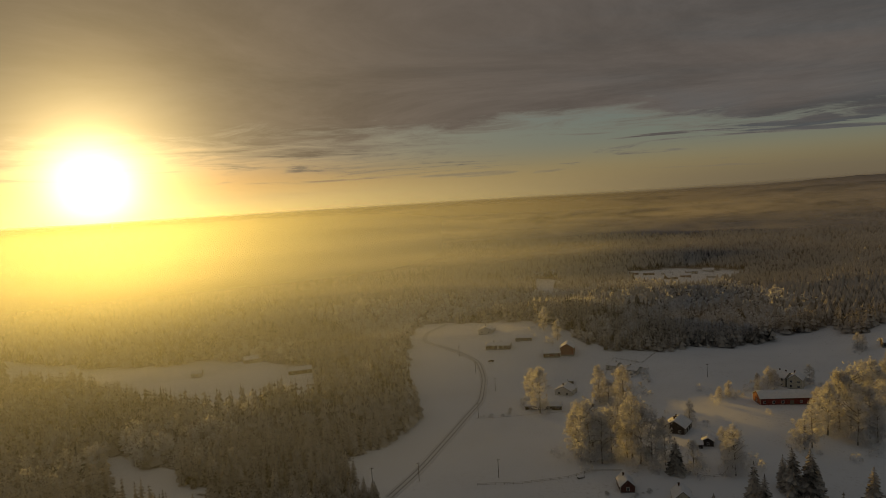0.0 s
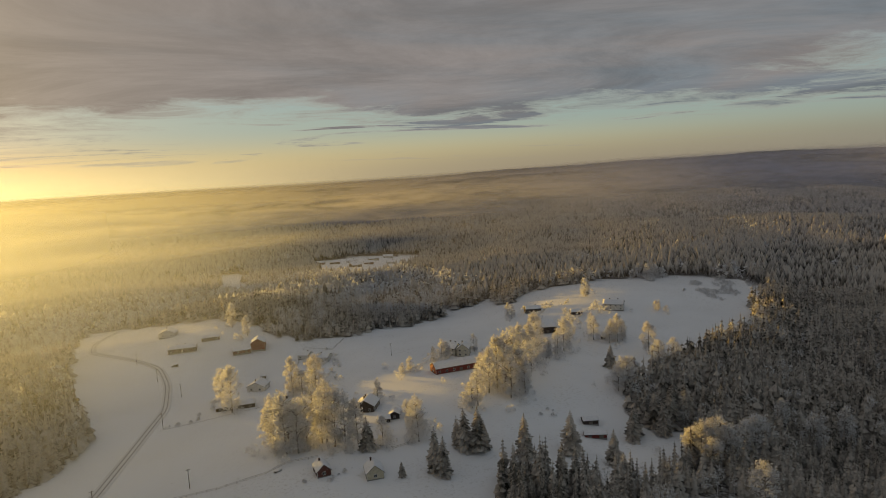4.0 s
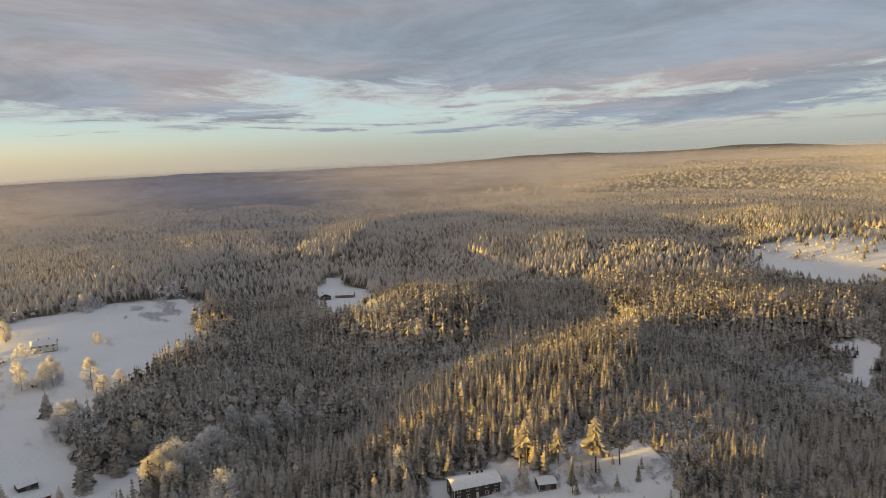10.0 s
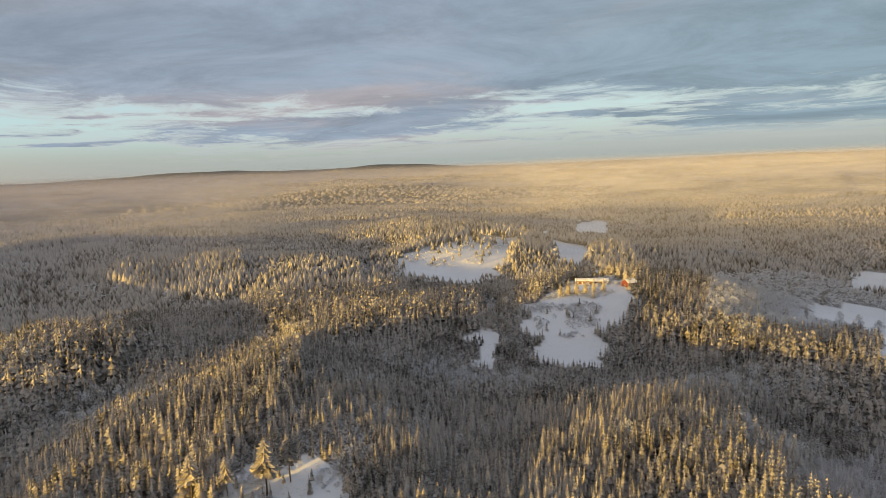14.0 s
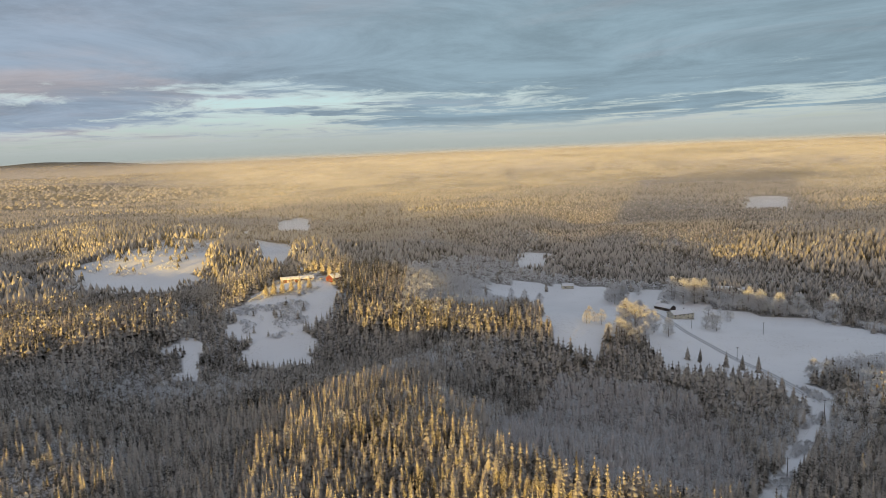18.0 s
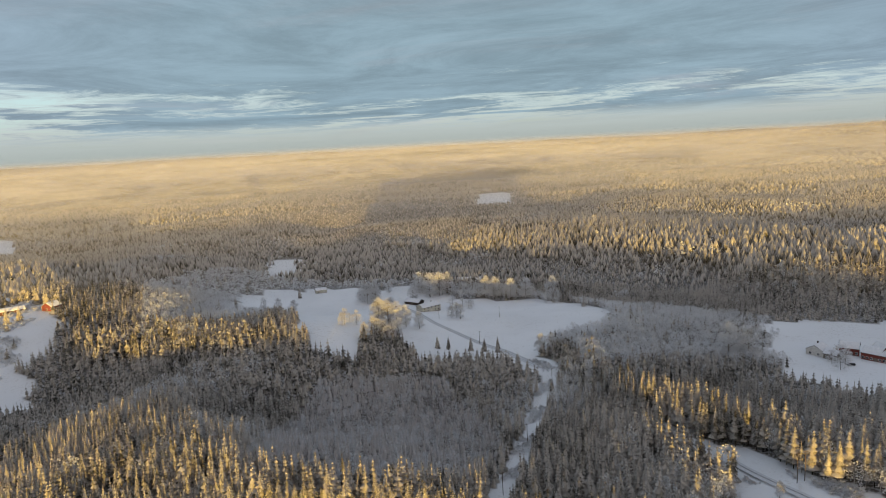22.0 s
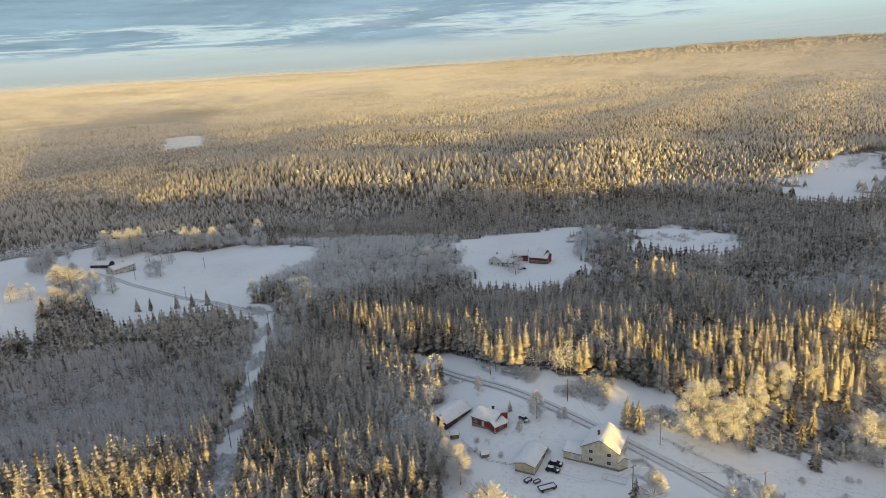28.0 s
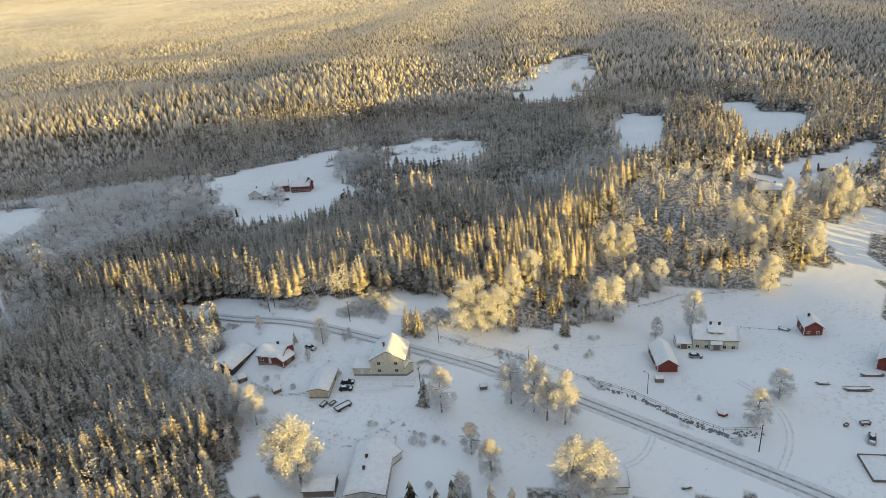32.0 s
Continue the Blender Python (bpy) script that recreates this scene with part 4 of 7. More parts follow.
def stand_height(x, y):
    """Height of the full-grown trees at plan places x, y."""
    r, az = np.hypot(x, y), np.degrees(np.arctan2(x, y))
    h = 16.5 * np.where(r < 330, 0.88, np.where(r < 620, 0.90, np.where(r < 1250, 0.84, 0.9))) * (1 + 0.16 * wobble(x, y, 75.0, 5.0)).clip(0.66, 1.3)
    # old: patches meant to lie in sun, lifted above the trees around
    old = np.zeros(np.shape(x), bool)
    for poly in LIT_STANDS:
        old |= inside(poly, x, y)
    near = (((az > 55) & (az < 180)) | (az < -150)) & (r < 1350)
    h = h + np.where(near, np.where(old, 0.5 + 3.5 * smooth(190, 330, r), -2.0), 0.0)
    for gx, gy, high, wide in LIGHT_FIT:
        h = h + high * np.exp(-((x - gx) ** 2 + (y - gy) ** 2) / wide ** 2)
    # tall wood by the village; lower, younger wood to the east and south
    low = np.where(az < -90, 1.0, smooth(58, 100, az))
    return h.clip(7.5, 22.0) * np.where(inside(plantation, x, y), 0.88, 1.0 - 0.29 * low)


mixed_wood = [(-60, 520), (20, 650), (120, 570), (240, 520), (330, 560), (330, 800), (120, 800), (-160, 700)]


def forest():
    spr, bir, yng = {}, {}, {}
    for ring, (r0, r1, step) in enumerate([(118, 330, 3.1), (330, 620, 3.9), (620, 1250, 6.3), (1250, 2050, 10.5), (2050, 4300, 23.0)]):
        x, y, rng = sown(r0, r1, step, 11 + ring)
        reach = np.hypot(x, y) / seen_from(x, y)
        az = np.degrees(np.arctan2(x, y)) % 360
        # headings 100 to 172 keep unseen nearer trees that shade lower boughs
        keep = ~is_open(x, y) & (reach > np.where((az > 100) & (az < 172), 0.6, 0.97))
        lone = (inside(clearing_house, x, y) & (np.hypot(x - 229, y - 58) > 15) & (np.hypot(x - 235, y - 31) > 9) & (rng.uniform(0, 1, len(x)) < 0.20))
        lone |= inside(knoll_felled, x, y) & (rng.uniform(0, 1, len(x)) < 0.13)
        lone |= inside(knoll_clearing, x, y) & (x < 470) & (rng.uniform(0, 1, len(x)) < 0.08)
        keep |= lone
        if ring == 4:
            soft_az = az + rng.normal(0, 5.0, len(az))
            keep &= ((soft_az > 168) & (az < 238)) | ((soft_az > 86) & (soft_az < 112))
        x, y = x[keep], y[keep]
        yard = inside([(-135, -75), (-135, -110), (-60, -110), (-20, -125), (15, -135), (15, -118), (-60, -80)], x, y)
        yard |= inside([(-134, -68), (-185, -172), (-215, -168), (-238, -192), (-262, -196), (-290, -200), (-284, -190)], x, y)
        yard |= inside(birch_glade, x, y) & (rng.uniform(0, 1, len(x)) < 0.94)
        x, y = x[~yard], y[~yard]
        thin = inside(sparse_wood, x, y) & (rng.uniform(0, 1, len(x)) < 0.70)
        thin |= (np.degrees(np.arctan2(x, y)) > -60) & (rng.uniform(0, 1, len(x)) < np.where(np.degrees(np.arctan2(x, y)) < -90, 0.0, 0.32 * (1 - smooth(58, 100, np.degrees(np.arctan2(x, y)))))) & (np.hypot(x, y) < 620)
        x, y = x[~thin], y[~thin]
        young = inside(young_stand, x, y)
        if ring == 0:
            rg = np.random.default_rng(5)
            x, y = x[~young], y[~young]
            yx, yy = rg.uniform(95, 230, 4600), rg.uniform(-308, -155, 4600)
            ok = inside(young_stand, yx, yy) & ~is_open(yx, yy)
            x, y = np.concatenate([x, yx[ok]]), np.concatenate([y, yy[ok]])
            young = inside(young_stand, x, y)
        belt = inside(grey_belt, x, y)
        mixd = wobble(x, y, 42.0, 3.0) + rng.normal(0, 0.75, len(x))
        leafy = (mixd > np.where(np.hypot(x, y) < 420, 1.25, 1.7)) | (belt & (rng.uniform(0, 1, len(x)) < 0.9))
        leafy |= inside(sparse_wood, x, y) & (rng.uniform(0, 1, len(x)) < 0.6)
        leafy |= inside(mixed_wood, x, y) & (rng.uniform(0, 1, len(x)) < 0.66)
        leafy &= ~young
        saplings = young & (rng.uniform(0, 1, len(x)) < 0.3)
        leafy |= saplings
        young &= ~saplings
        h = stand_height(x, y) * rng.normal(1.0, (0.18, 0.11, 0.07, 0.06, 0.06)[ring], len(x)).clip(0.6, 1.3)
        h = np.where(young, rng.normal(5.2, 1.1, len(x)).clip(2.5, 8.0), h)
        h = np.where(inside(sparse_wood, x, y), rng.uniform(5.0, 13.0, len(x)), h)
        h = np.where(saplings, 4.8, np.where(leafy, h * 0.76, h))
        grow = np.where(belt & leafy, 1.25, 1.0) * (1.0, 1.10, 1.28, 1.75, 2.9)[ring]
        girth = rng.uniform(0.76, 1.2, len(x)) * grow
        if ring == 4:
            girth = girth * 1.1
        P = np.stack([x, y, h, girth], 1)
        spr[ring], bir[ring], yng[ring] = P[~leafy & ~young], P[leafy], P[young]
    # the trees nearest to the eye are planted one by one
    order = np.hypot(spr[0][:, 0], spr[0][:, 1]) / seen_from(spr[0][:, 0], spr[0][:, 1])
    order = np.argsort(np.where(order < 0.97, 9.0, order))[:280]
    near_rows = [tuple(float(v) for v in spr[0][i, :3]) for i in order]
    spr[0] = np.delete(spr[0], order, 0)
    # unseen wood added behind, whose shadow lies over the hamlet
    rng = np.random.default_rng(77)
    x, y = rng.uniform(-330, -40, 2600), rng.uniform(-40, 170, 2600)
    ok = inside(shade_wood, x, y)
    scatter("spruce_wood_behind", [spruce_shape(4, 5, 600 + i) for i in range(4)], np.stack([x, y, rng.normal(15.3, 1.6, len(x)), np.full(len(x), 1.2)], 1)[ok], NEEDLES, "unseen frosted spruce wood added to shade the hamlet", "forest")
    # unseen wood added under the hovering eye to shade the nearest trees
    x, y, rng = sown(0, 250, 4.6, 61)
    ok = (np.hypot(x, y) / seen_from(x, y) < np.where((np.degrees(np.arctan2(x, y)) % 360 > 100) & (np.degrees(np.arctan2(x, y)) % 360 < 172), 0.6, 0.97)) & ~is_open(x, y) & (x > -45) & (y < 20) & (np.hypot(x - 20, y + 130) > 45) & (np.hypot(x - 228, y - 50) > 40)
    scatter("spruce_wood_below", [spruce_shape(3, 5, 620 + i, wide=0.22) for i in range(4)], np.stack([x, y, rng.normal(10.0, 1.1, len(x)), np.full(len(x), 1.1)], 1)[ok], NEEDLES, "unseen frosted spruce wood added to shade the nearest trees", "forest")
    near = [bough_spruce(10, 5, 100 + i, rng.uniform(0.165, 0.20), full=1.25) for i in range(10)]
    tall = [bough_spruce(12, 6, 150 + i, rng.uniform(0.135, 0.165), 0.24, True, True, 1.2) for i in range(6)]
    mid = [bough_spruce(4, 4, 200 + i, rng.uniform(0.20, 0.23), 0.12, full=1.7) for i in range(8)]
    far = [spruce_shape(1, 5, 300 + i, wide=0.25) for i in range(6)]
    vast = [spruce_shape(1, 3, 400 + i, wide=0.24) for i in range(4)]
    rows = inside(plantation, spr[0][:, 0], spr[0][:, 1])
    scatter("spruce_plantation", tall, spr[0][rows], NEEDLES, "tall close-grown spruces with bare dark lower trunks", "forest")
    scatter("spruce_forest_near", near, spr[0][~rows], NEEDLES, "dense frosted spruce forest with golden sunlit tops", "forest")
    scatter("spruce_forest_middle", mid, spr[1], NEEDLES, "dense frosted spruce forest on low hills", "forest")
    scatter("spruce_forest_far", far, spr[2], NEEDLES, "distant frosted spruce forest", "forest")
    scatter("spruce_forest_vast", vast, np.concatenate([spr[3], spr[4]]), NEEDLES, "far woodland fading into the haze", "forest")
    scatter("birch_wood_near", [bush_shape(200, 20 + i, tri=0.036) for i in range(6)], bir[0], TWIGS, "grey hoar-frosted birches among the spruces", "forest")
    scatter("birch_wood_middle", [bush_shape(120, 30 + i, tri=0.050) for i in range(6)], bir[1], TWIGS, "grey hoar-frosted birch thickets", "forest")
    scatter("birch_wood_far", [bush_shape(16, 40 + i, tri=0.17, stem=False) for i in range(5)], bir[2], TWIGS, "distant frosted broadleaf wood", "forest")
    scatter("young_spruce_stand", [bough_spruce(6, 5, 500 + i, rng.uniform(0.19, 0.26), 0.04) for i in range(8)], np.concatenate([yng[0], yng[1]]), NEEDLES_YOUNG, "dense young spruce plantation grey with frost", "forest")
    return near_rows


NEAR_SPRUCES = forest()


# ---- see-through rings for valley fog and distance haze ----
def fog_haze_ring(radius, thick, billowy):
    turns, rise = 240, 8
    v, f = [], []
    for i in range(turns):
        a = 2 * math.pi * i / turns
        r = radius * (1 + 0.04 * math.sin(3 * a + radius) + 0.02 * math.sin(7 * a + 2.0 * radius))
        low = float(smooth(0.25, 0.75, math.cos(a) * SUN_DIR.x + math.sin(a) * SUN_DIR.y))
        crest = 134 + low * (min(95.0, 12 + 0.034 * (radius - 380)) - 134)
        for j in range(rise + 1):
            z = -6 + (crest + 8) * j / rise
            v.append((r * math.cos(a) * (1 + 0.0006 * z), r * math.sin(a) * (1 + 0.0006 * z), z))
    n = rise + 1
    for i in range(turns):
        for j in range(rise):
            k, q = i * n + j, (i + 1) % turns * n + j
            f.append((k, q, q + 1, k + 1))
    ob = mesh_object("valley_fog", v, f, material("fog_and_haze", fog_haze_paint(radius, thick, billowy)), smooth_it=True)
    tagged(ob, "see-through ring sheet standing in for valley fog and distance haze", "fog", kind="stuff")


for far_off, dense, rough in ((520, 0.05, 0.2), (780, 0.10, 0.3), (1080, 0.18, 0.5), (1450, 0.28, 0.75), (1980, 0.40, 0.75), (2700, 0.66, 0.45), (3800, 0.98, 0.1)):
    fog_haze_ring(far_off, dense, rough)


def sun_glare(radius, thick):
    """Added sheets, denser towards the sun, that imitate its glare in haze."""
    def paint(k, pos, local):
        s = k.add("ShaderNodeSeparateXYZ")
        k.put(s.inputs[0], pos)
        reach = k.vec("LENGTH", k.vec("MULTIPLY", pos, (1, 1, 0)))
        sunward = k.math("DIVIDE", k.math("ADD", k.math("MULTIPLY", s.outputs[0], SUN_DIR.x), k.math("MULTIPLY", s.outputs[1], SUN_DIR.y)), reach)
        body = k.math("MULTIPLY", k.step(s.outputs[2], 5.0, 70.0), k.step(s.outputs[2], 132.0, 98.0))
        # density rises towards the sun to brighten the land below it
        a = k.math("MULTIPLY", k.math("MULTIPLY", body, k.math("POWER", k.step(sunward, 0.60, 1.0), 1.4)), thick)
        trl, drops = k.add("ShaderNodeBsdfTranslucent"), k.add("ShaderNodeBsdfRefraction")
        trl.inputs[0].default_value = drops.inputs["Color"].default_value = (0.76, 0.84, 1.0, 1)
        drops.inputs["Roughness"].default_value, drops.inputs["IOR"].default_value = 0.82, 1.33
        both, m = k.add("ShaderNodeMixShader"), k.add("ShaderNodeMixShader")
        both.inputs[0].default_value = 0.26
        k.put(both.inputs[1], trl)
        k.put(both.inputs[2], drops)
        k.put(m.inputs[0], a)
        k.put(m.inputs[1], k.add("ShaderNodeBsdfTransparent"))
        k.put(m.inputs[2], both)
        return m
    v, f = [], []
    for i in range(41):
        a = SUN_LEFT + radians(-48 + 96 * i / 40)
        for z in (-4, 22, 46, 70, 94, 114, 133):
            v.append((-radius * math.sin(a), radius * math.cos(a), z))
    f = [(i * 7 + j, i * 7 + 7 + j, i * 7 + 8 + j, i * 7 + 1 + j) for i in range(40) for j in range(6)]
    ob = mesh_object("morning_mist", v, f, material("sun_glare_veil", paint), smooth_it=True)
    tagged(ob, "added see-through sheet imitating the sun's glare and haze", "mist", kind="stuff")


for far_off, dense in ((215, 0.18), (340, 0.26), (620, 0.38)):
    sun_glare(far_off, dense)

# ---- single trees ----
def spruce_crown(seed):
    """Boughs in whorls, each a drooping jagged fan; 1 high."""
    rng = np.random.default_rng(seed)
    v, f = [], []
    tiers = 18
    for i in range(tiers):
        q = i / (tiers - 1)
        z = 0.10 + 0.86 * q ** 0.92
        reach = (0.205 * (1 - q) ** 0.8 + 0.014) * rng.uniform(0.85, 1.12)
        n = 9 if q < 0.6 else 7
        spin = rng.uniform(0, 6.28)
        for b in range(n):
            a = spin + 6.283 * (b + rng.uniform(-0.25, 0.25)) / n
            r = reach * rng.uniform(0.72, 1.15)
            w = r * rng.uniform(0.20, 0.33)
            sag = r * rng.uniform(0.22, 0.5)
            c, s = math.cos(a), math.sin(a)

            def at(d, side, drop):
                return (c * d - s * side, s * d + c * side, z - drop)
            k = len(v)
            v += [at(0.0, 0, -0.03 * (1 - q)), at(r * 0.45, w, sag * 0.55), at(r * 0.5, 0, sag * 0.16), at(r * 0.45, -w, sag * 0.55), at(r * 0.82, w * 0.62, sag * 1.05), at(r * 0.82, -w * 0.62, sag * 1.05), at(r, 0, sag * 0.72)]
            f += [(k, k + 1, k + 2), (k, k + 2, k + 3), (k + 2, k + 1, k + 4), (k + 2, k + 4, k + 6), (k + 2, k + 6, k + 5), (k + 2, k + 5, k + 3)]
    k = len(v)
    v += [(0.012, 0, 0.93), (-0.006, 0.01, 0.93), (-0.006, -0.01, 0.93), (0, 0, 1.0)]
    f += [(k, k + 1, k + 3), (k + 1, k + 2, k + 3), (k + 2, k, k + 3)]
    return v, f


def tube(v, f, a, b, ra, rb, n=6):
    """Adds a tapered limb from a to b."""
    a, b = Vector(a), Vector(b)
    d = (b - a).normalized()
    u = d.orthogonal().normalized()
    w = d.cross(u)
    k = len(v)
    for p, r in ((a, ra), (b, rb)):
        for i in range(n):
            t = 6.2832 * i / n
            v.append(tuple(p + (u * math.cos(t) + w * math.sin(t)) * r))
    f += [(k + i, k + (i + 1) % n, k + n + (i + 1) % n, k + n + i) for i in range(n)]
    f.append(tuple(k + n + i for i in range(n)))


def plain_mesh(name, v, f, mat):
    me = bpy.data.meshes.new(name)
    me.from_pydata([tuple(p) for p in v], [], [tuple(p) for p in f])
    me.materials.append(mat)
    return me


def spruce_kind(seed, label, lift=0.0):
    root = new("spruce_tree")
    v, f = [], []
    tube(v, f, (0, 0, -0.02), (0.004, 0, 0.5), 0.016, 0.010, 7)
    tube(v, f, (0.004, 0, 0.5), (0, 0, 0.97), 0.010, 0.002, 6)
    new("trunk", plain_mesh("trunk", v, f, BARK)).parent = root
    v, f = spruce_crown(seed)
    if lift:
        v = [(x * 1.15, y * 1.15, lift + z * (1 - lift)) for x, y, z in v]
    new("crown", plain_mesh("crown", v, f, NEEDLES)).parent = root
    return tagged(root, label, "tree")


def birch_kind(seed, label, spread=0.21, low=0.10, tufts=2300):
    rng = np.random.default_rng(seed)
    root = new("birch_tree")
    v, f = [], []
    knee = (rng.normal(0, 0.012), rng.normal(0, 0.012), 0.45)
    top = (knee[0] + rng.normal(0, 0.02), knee[1] + rng.normal(0, 0.02), 0.9)
    tube(v, f, (0, 0, -0.02), knee, 0.017, 0.011, 7)
    tube(v, f, knee, top, 0.011, 0.002, 6)
    new("trunk", plain_mesh("trunk", v, f, BIRCH_BARK)).parent = root
    v, f = [], []
    for i in range(20):
        z = rng.uniform(0.22, 0.86)
        a = rng.uniform(0, 6.283)
        t = (z - low) / (1 - low)
        full = spread * (0.55 + 0.75 * math.sin(min(1.0, max(0.05, t) * 1.15) * 2.6)) * rng.uniform(0.6, 1.0)
        tip = (full * math.cos(a), full * math.sin(a), min(0.97, z + rng.uniform(0.06, 0.20)))
        tube(v, f, (0, 0, z), tip, 0.006, 0.0015, 4)
    new("branching", plain_mesh("branching", v, f, BIRCH_BARK)).parent = root
    v, f = [], []
    lobes = []
    for i in range(64):
        t = rng.uniform(0.02, 0.97)
        full = spread * (math.sin(math.pi * min(1.0, 0.10 + 0.9 * t) ** 0.85) ** 0.8 + 0.05) * math.sqrt(rng.uniform(0.15, 1.0))
        a = rng.uniform(0, 6.283)
        lobes.append((full * math.cos(a), full * math.sin(a), low + (1 - low) * t))
    for i in range(tufts):
        p = lobes[rng.integers(len(lobes))]
        c = np.array(p) + rng.normal(0, 0.030, 3) * (1, 1, 1.1)
        out = rng.normal(0, 0.8, 3) + np.array([p[0] * 4, p[1] * 4, 0.25])
        out /= np.linalg.norm(out)
        side = np.cross(out, rng.normal(0, 1, 3))
        side /= np.linalg.norm(side)
        s = (0.0165 if tufts > 5000 else 0.024) * rng.uniform(0.6, 1.5)
        k = len(v)
        v += [tuple(c - side * s * 0.38), tuple(c + side * s * 0.38), tuple(c + out * s * 1.6)]
        f.append((k, k + 1, k + 2))
    new("crown", plain_mesh("crown", v, f, TWIGS)).parent = root
    return tagged(root, label, "tree")


def plant(kinds, rows, group, girth=1.0, seed=3):
    rng = random.Random(seed)
    for x, y, h in rows:
        k = kinds[rng.randrange(len(kinds))]
        g = h * girth * rng.uniform(0.88, 1.12)
        ob = copy_thing(k, Matrix.Identity(4))
        ob.matrix_basis = Matrix.LocRotScale((x, y, float(relief(x, y)) - 0.1), Euler((rng.uniform(-0.03, 0.03), rng.uniform(-0.03, 0.03), rng.uniform(0, 6.28))), (g, g, h))
        ob["group"] = group


def drop_kind(root):
    for o in list(root.children) + [root]:
        bpy.data.objects.remove(o)


SPRUCES = [spruce_kind(700 + i, "tall frosted spruce with drooping snowy boughs") for i in range(5)]
PINES = [spruce_kind(760 + i, "tall thin frosted conifer with a bare lower trunk", 0.38) for i in range(3)]
BIRCHES = [birch_kind(800 + i, "hoar-frosted birch glowing pale gold in low sun") for i in range(6)]
YARD_PINE = spruce_hamlet.pop()
FINE_BIRCHES = [birch_kind(840 + i, "hoar-frosted birch glowing pale gold in low sun", 0.215, 0.13, 6800) for i in range(5)]
plant([FINE_BIRCHES[0]], [(YARD_PINE[0], YARD_PINE[1], 9.5)], "frosted birches in the hamlet", 1.7, 31)
plant(SPRUCES, spruce_hamlet, "spruces round the hamlet", 1.1, 1)
plant(SPRUCES, [(x, y, 0.80 * h) for x, y, h in spruce_village], "spruces round the village", 1.25, 2)
plant(PINES, [(x, y, h * 0.66) for x, y, h in pine_clearing], "tall trees in the clearing", 1.0, 3)
plant(FINE_BIRCHES, [(x, y, h if h < 17 else 17 + (h - 17) * 0.5) for x, y, h in birch_hamlet], "frosted birches in the hamlet", 1.2, 4)
plant(FINE_BIRCHES, birch_edge, "frosted birches along the hamlet wood", 1.0, 5)
plant(BIRCHES, birch_village, "frosted birches in the village", 1.05, 6)
plant(BIRCHES, birch_row, "frosted birches by the farm lane", 1.05, 7)
plant(BIRCHES, birch_grove, "frosted birches at the wood's edge", 1.1, 8)
plant(BIRCHES, birch_valley, "frosted trees on the valley fields", 1.4, 18)
plant(BIRCHES, birch_garden, "frosted birches in the village", 1.3, 51)
plant(BIRCHES, birch_fields, "frosted trees on the valley fields", 1.5, 52)
# spruces added sunward of the knoll barn to shade its roof
plant(SPRUCES, [(484, -226, 13.5), (480, -232, 12.5), (489, -221, 14.0), (477, -238, 12.5), (493, -216, 13.0), (474, -245, 11.5)], "spruces by the knoll farm", 1.1, 54)
plant(SPRUCES, spruce_fields, "dark spruces on the valley fields", 0.95, 53)
valley_groves = [(352, -479), (305, -434), (262, -399), (310, -520), (295, -529), (329, -537), (254, -488), (264, -335), (237, -343), (262, -558), (226, -560), (129, -559), (88, -472), (-77, -446), (-89, -427), (28, -387), (50, -365), (129, -375), (-18, -388)]
rnd_grove = random.Random(12)
GROVE = [birch_kind(880 + i, "grey frosted broadleaf tree beside the valley fields", 0.30, 0.06, 1300) for i in range(4)]
plant(GROVE, [(x + rnd_grove.uniform(-9, 9), y + rnd_grove.uniform(-9, 9), rnd_grove.uniform(6.5, 11.5)) for x, y in valley_groves for q in range(4)], "frosted trees on the valley fields", 1.25, 41)
plant(SPRUCES, NEAR_SPRUCES, "spruces of the near wood", 1.05, 9)
for root in SPRUCES + PINES + BIRCHES + FINE_BIRCHES + GROVE:
    drop_kind(root)


def brush(name, areas, step, tall, label, seed, share=1.0):
    """Low frosted scrub over patches of open land."""
    rng = np.random.default_rng(seed)
    rows = []
    for poly in areas:
        p = np.array(poly, float)
        (x0, y0), (x1, y1) = p.min(0), p.max(0)
        n = int((x1 - x0) * (y1 - y0) / step ** 2)
        x, y = rng.uniform(x0, x1, n), rng.uniform(y0, y1, n)
        ok = inside(poly, x, y) & (wobble(x, y, 9.0, seed) > -0.1 + 0.8 * (1 - share)) & (off_line(hamlet_road, x, y) > 5)
        rows.append(np.stack([x, y, rng.uniform(0.5, 1.3, n) * tall, rng.uniform(0.9, 2.2, n)], 1)[ok])
    scatter(name, [bush_shape(26, 900 + seed * 7 + i, low=0.0, tri=0.20, stem=False) for i in range(5)], np.concatenate(rows), TWIGS, label, "scrub")


def undergrowth(name, trees, each, tall, reach, label, seed):
    """Rounded bushes crowding round the feet of standing trees."""
    rng = np.random.default_rng(seed)
    p = np.repeat(np.array([t[:2] for t in trees]), each, 0)
    p = p + rng.normal(0, reach, p.shape)
    rows = np.stack([p[:, 0], p[:, 1], rng.uniform(0.5, 1.3, len(p)) * tall, rng.uniform(0.9, 1.5, len(p))], 1)
    rows = rows[off_line(village_road, rows[:, 0], rows[:, 1]) > 6]
    scatter(name, [bush_shape(130, 970 + seed * 5 + i, 0.46, 0.0, 0.085, False) for i in range(5)], rows, TWIGS, label, "bushes")


undergrowth("village_bushes", birch_village + birch_row, 5, 4.2, 6.0, "rounded hoar-frosted bushes under the village birches", 1)
undergrowth("wood_edge_bushes", birch_grove, 5, 4.6, 7.0, "rounded hoar-frosted bushes along the wood's edge", 2)
undergrowth("hamlet_bushes", birch_edge, 3, 2.2, 6.0, "low hoar-frosted bushes under the hamlet birches", 3)
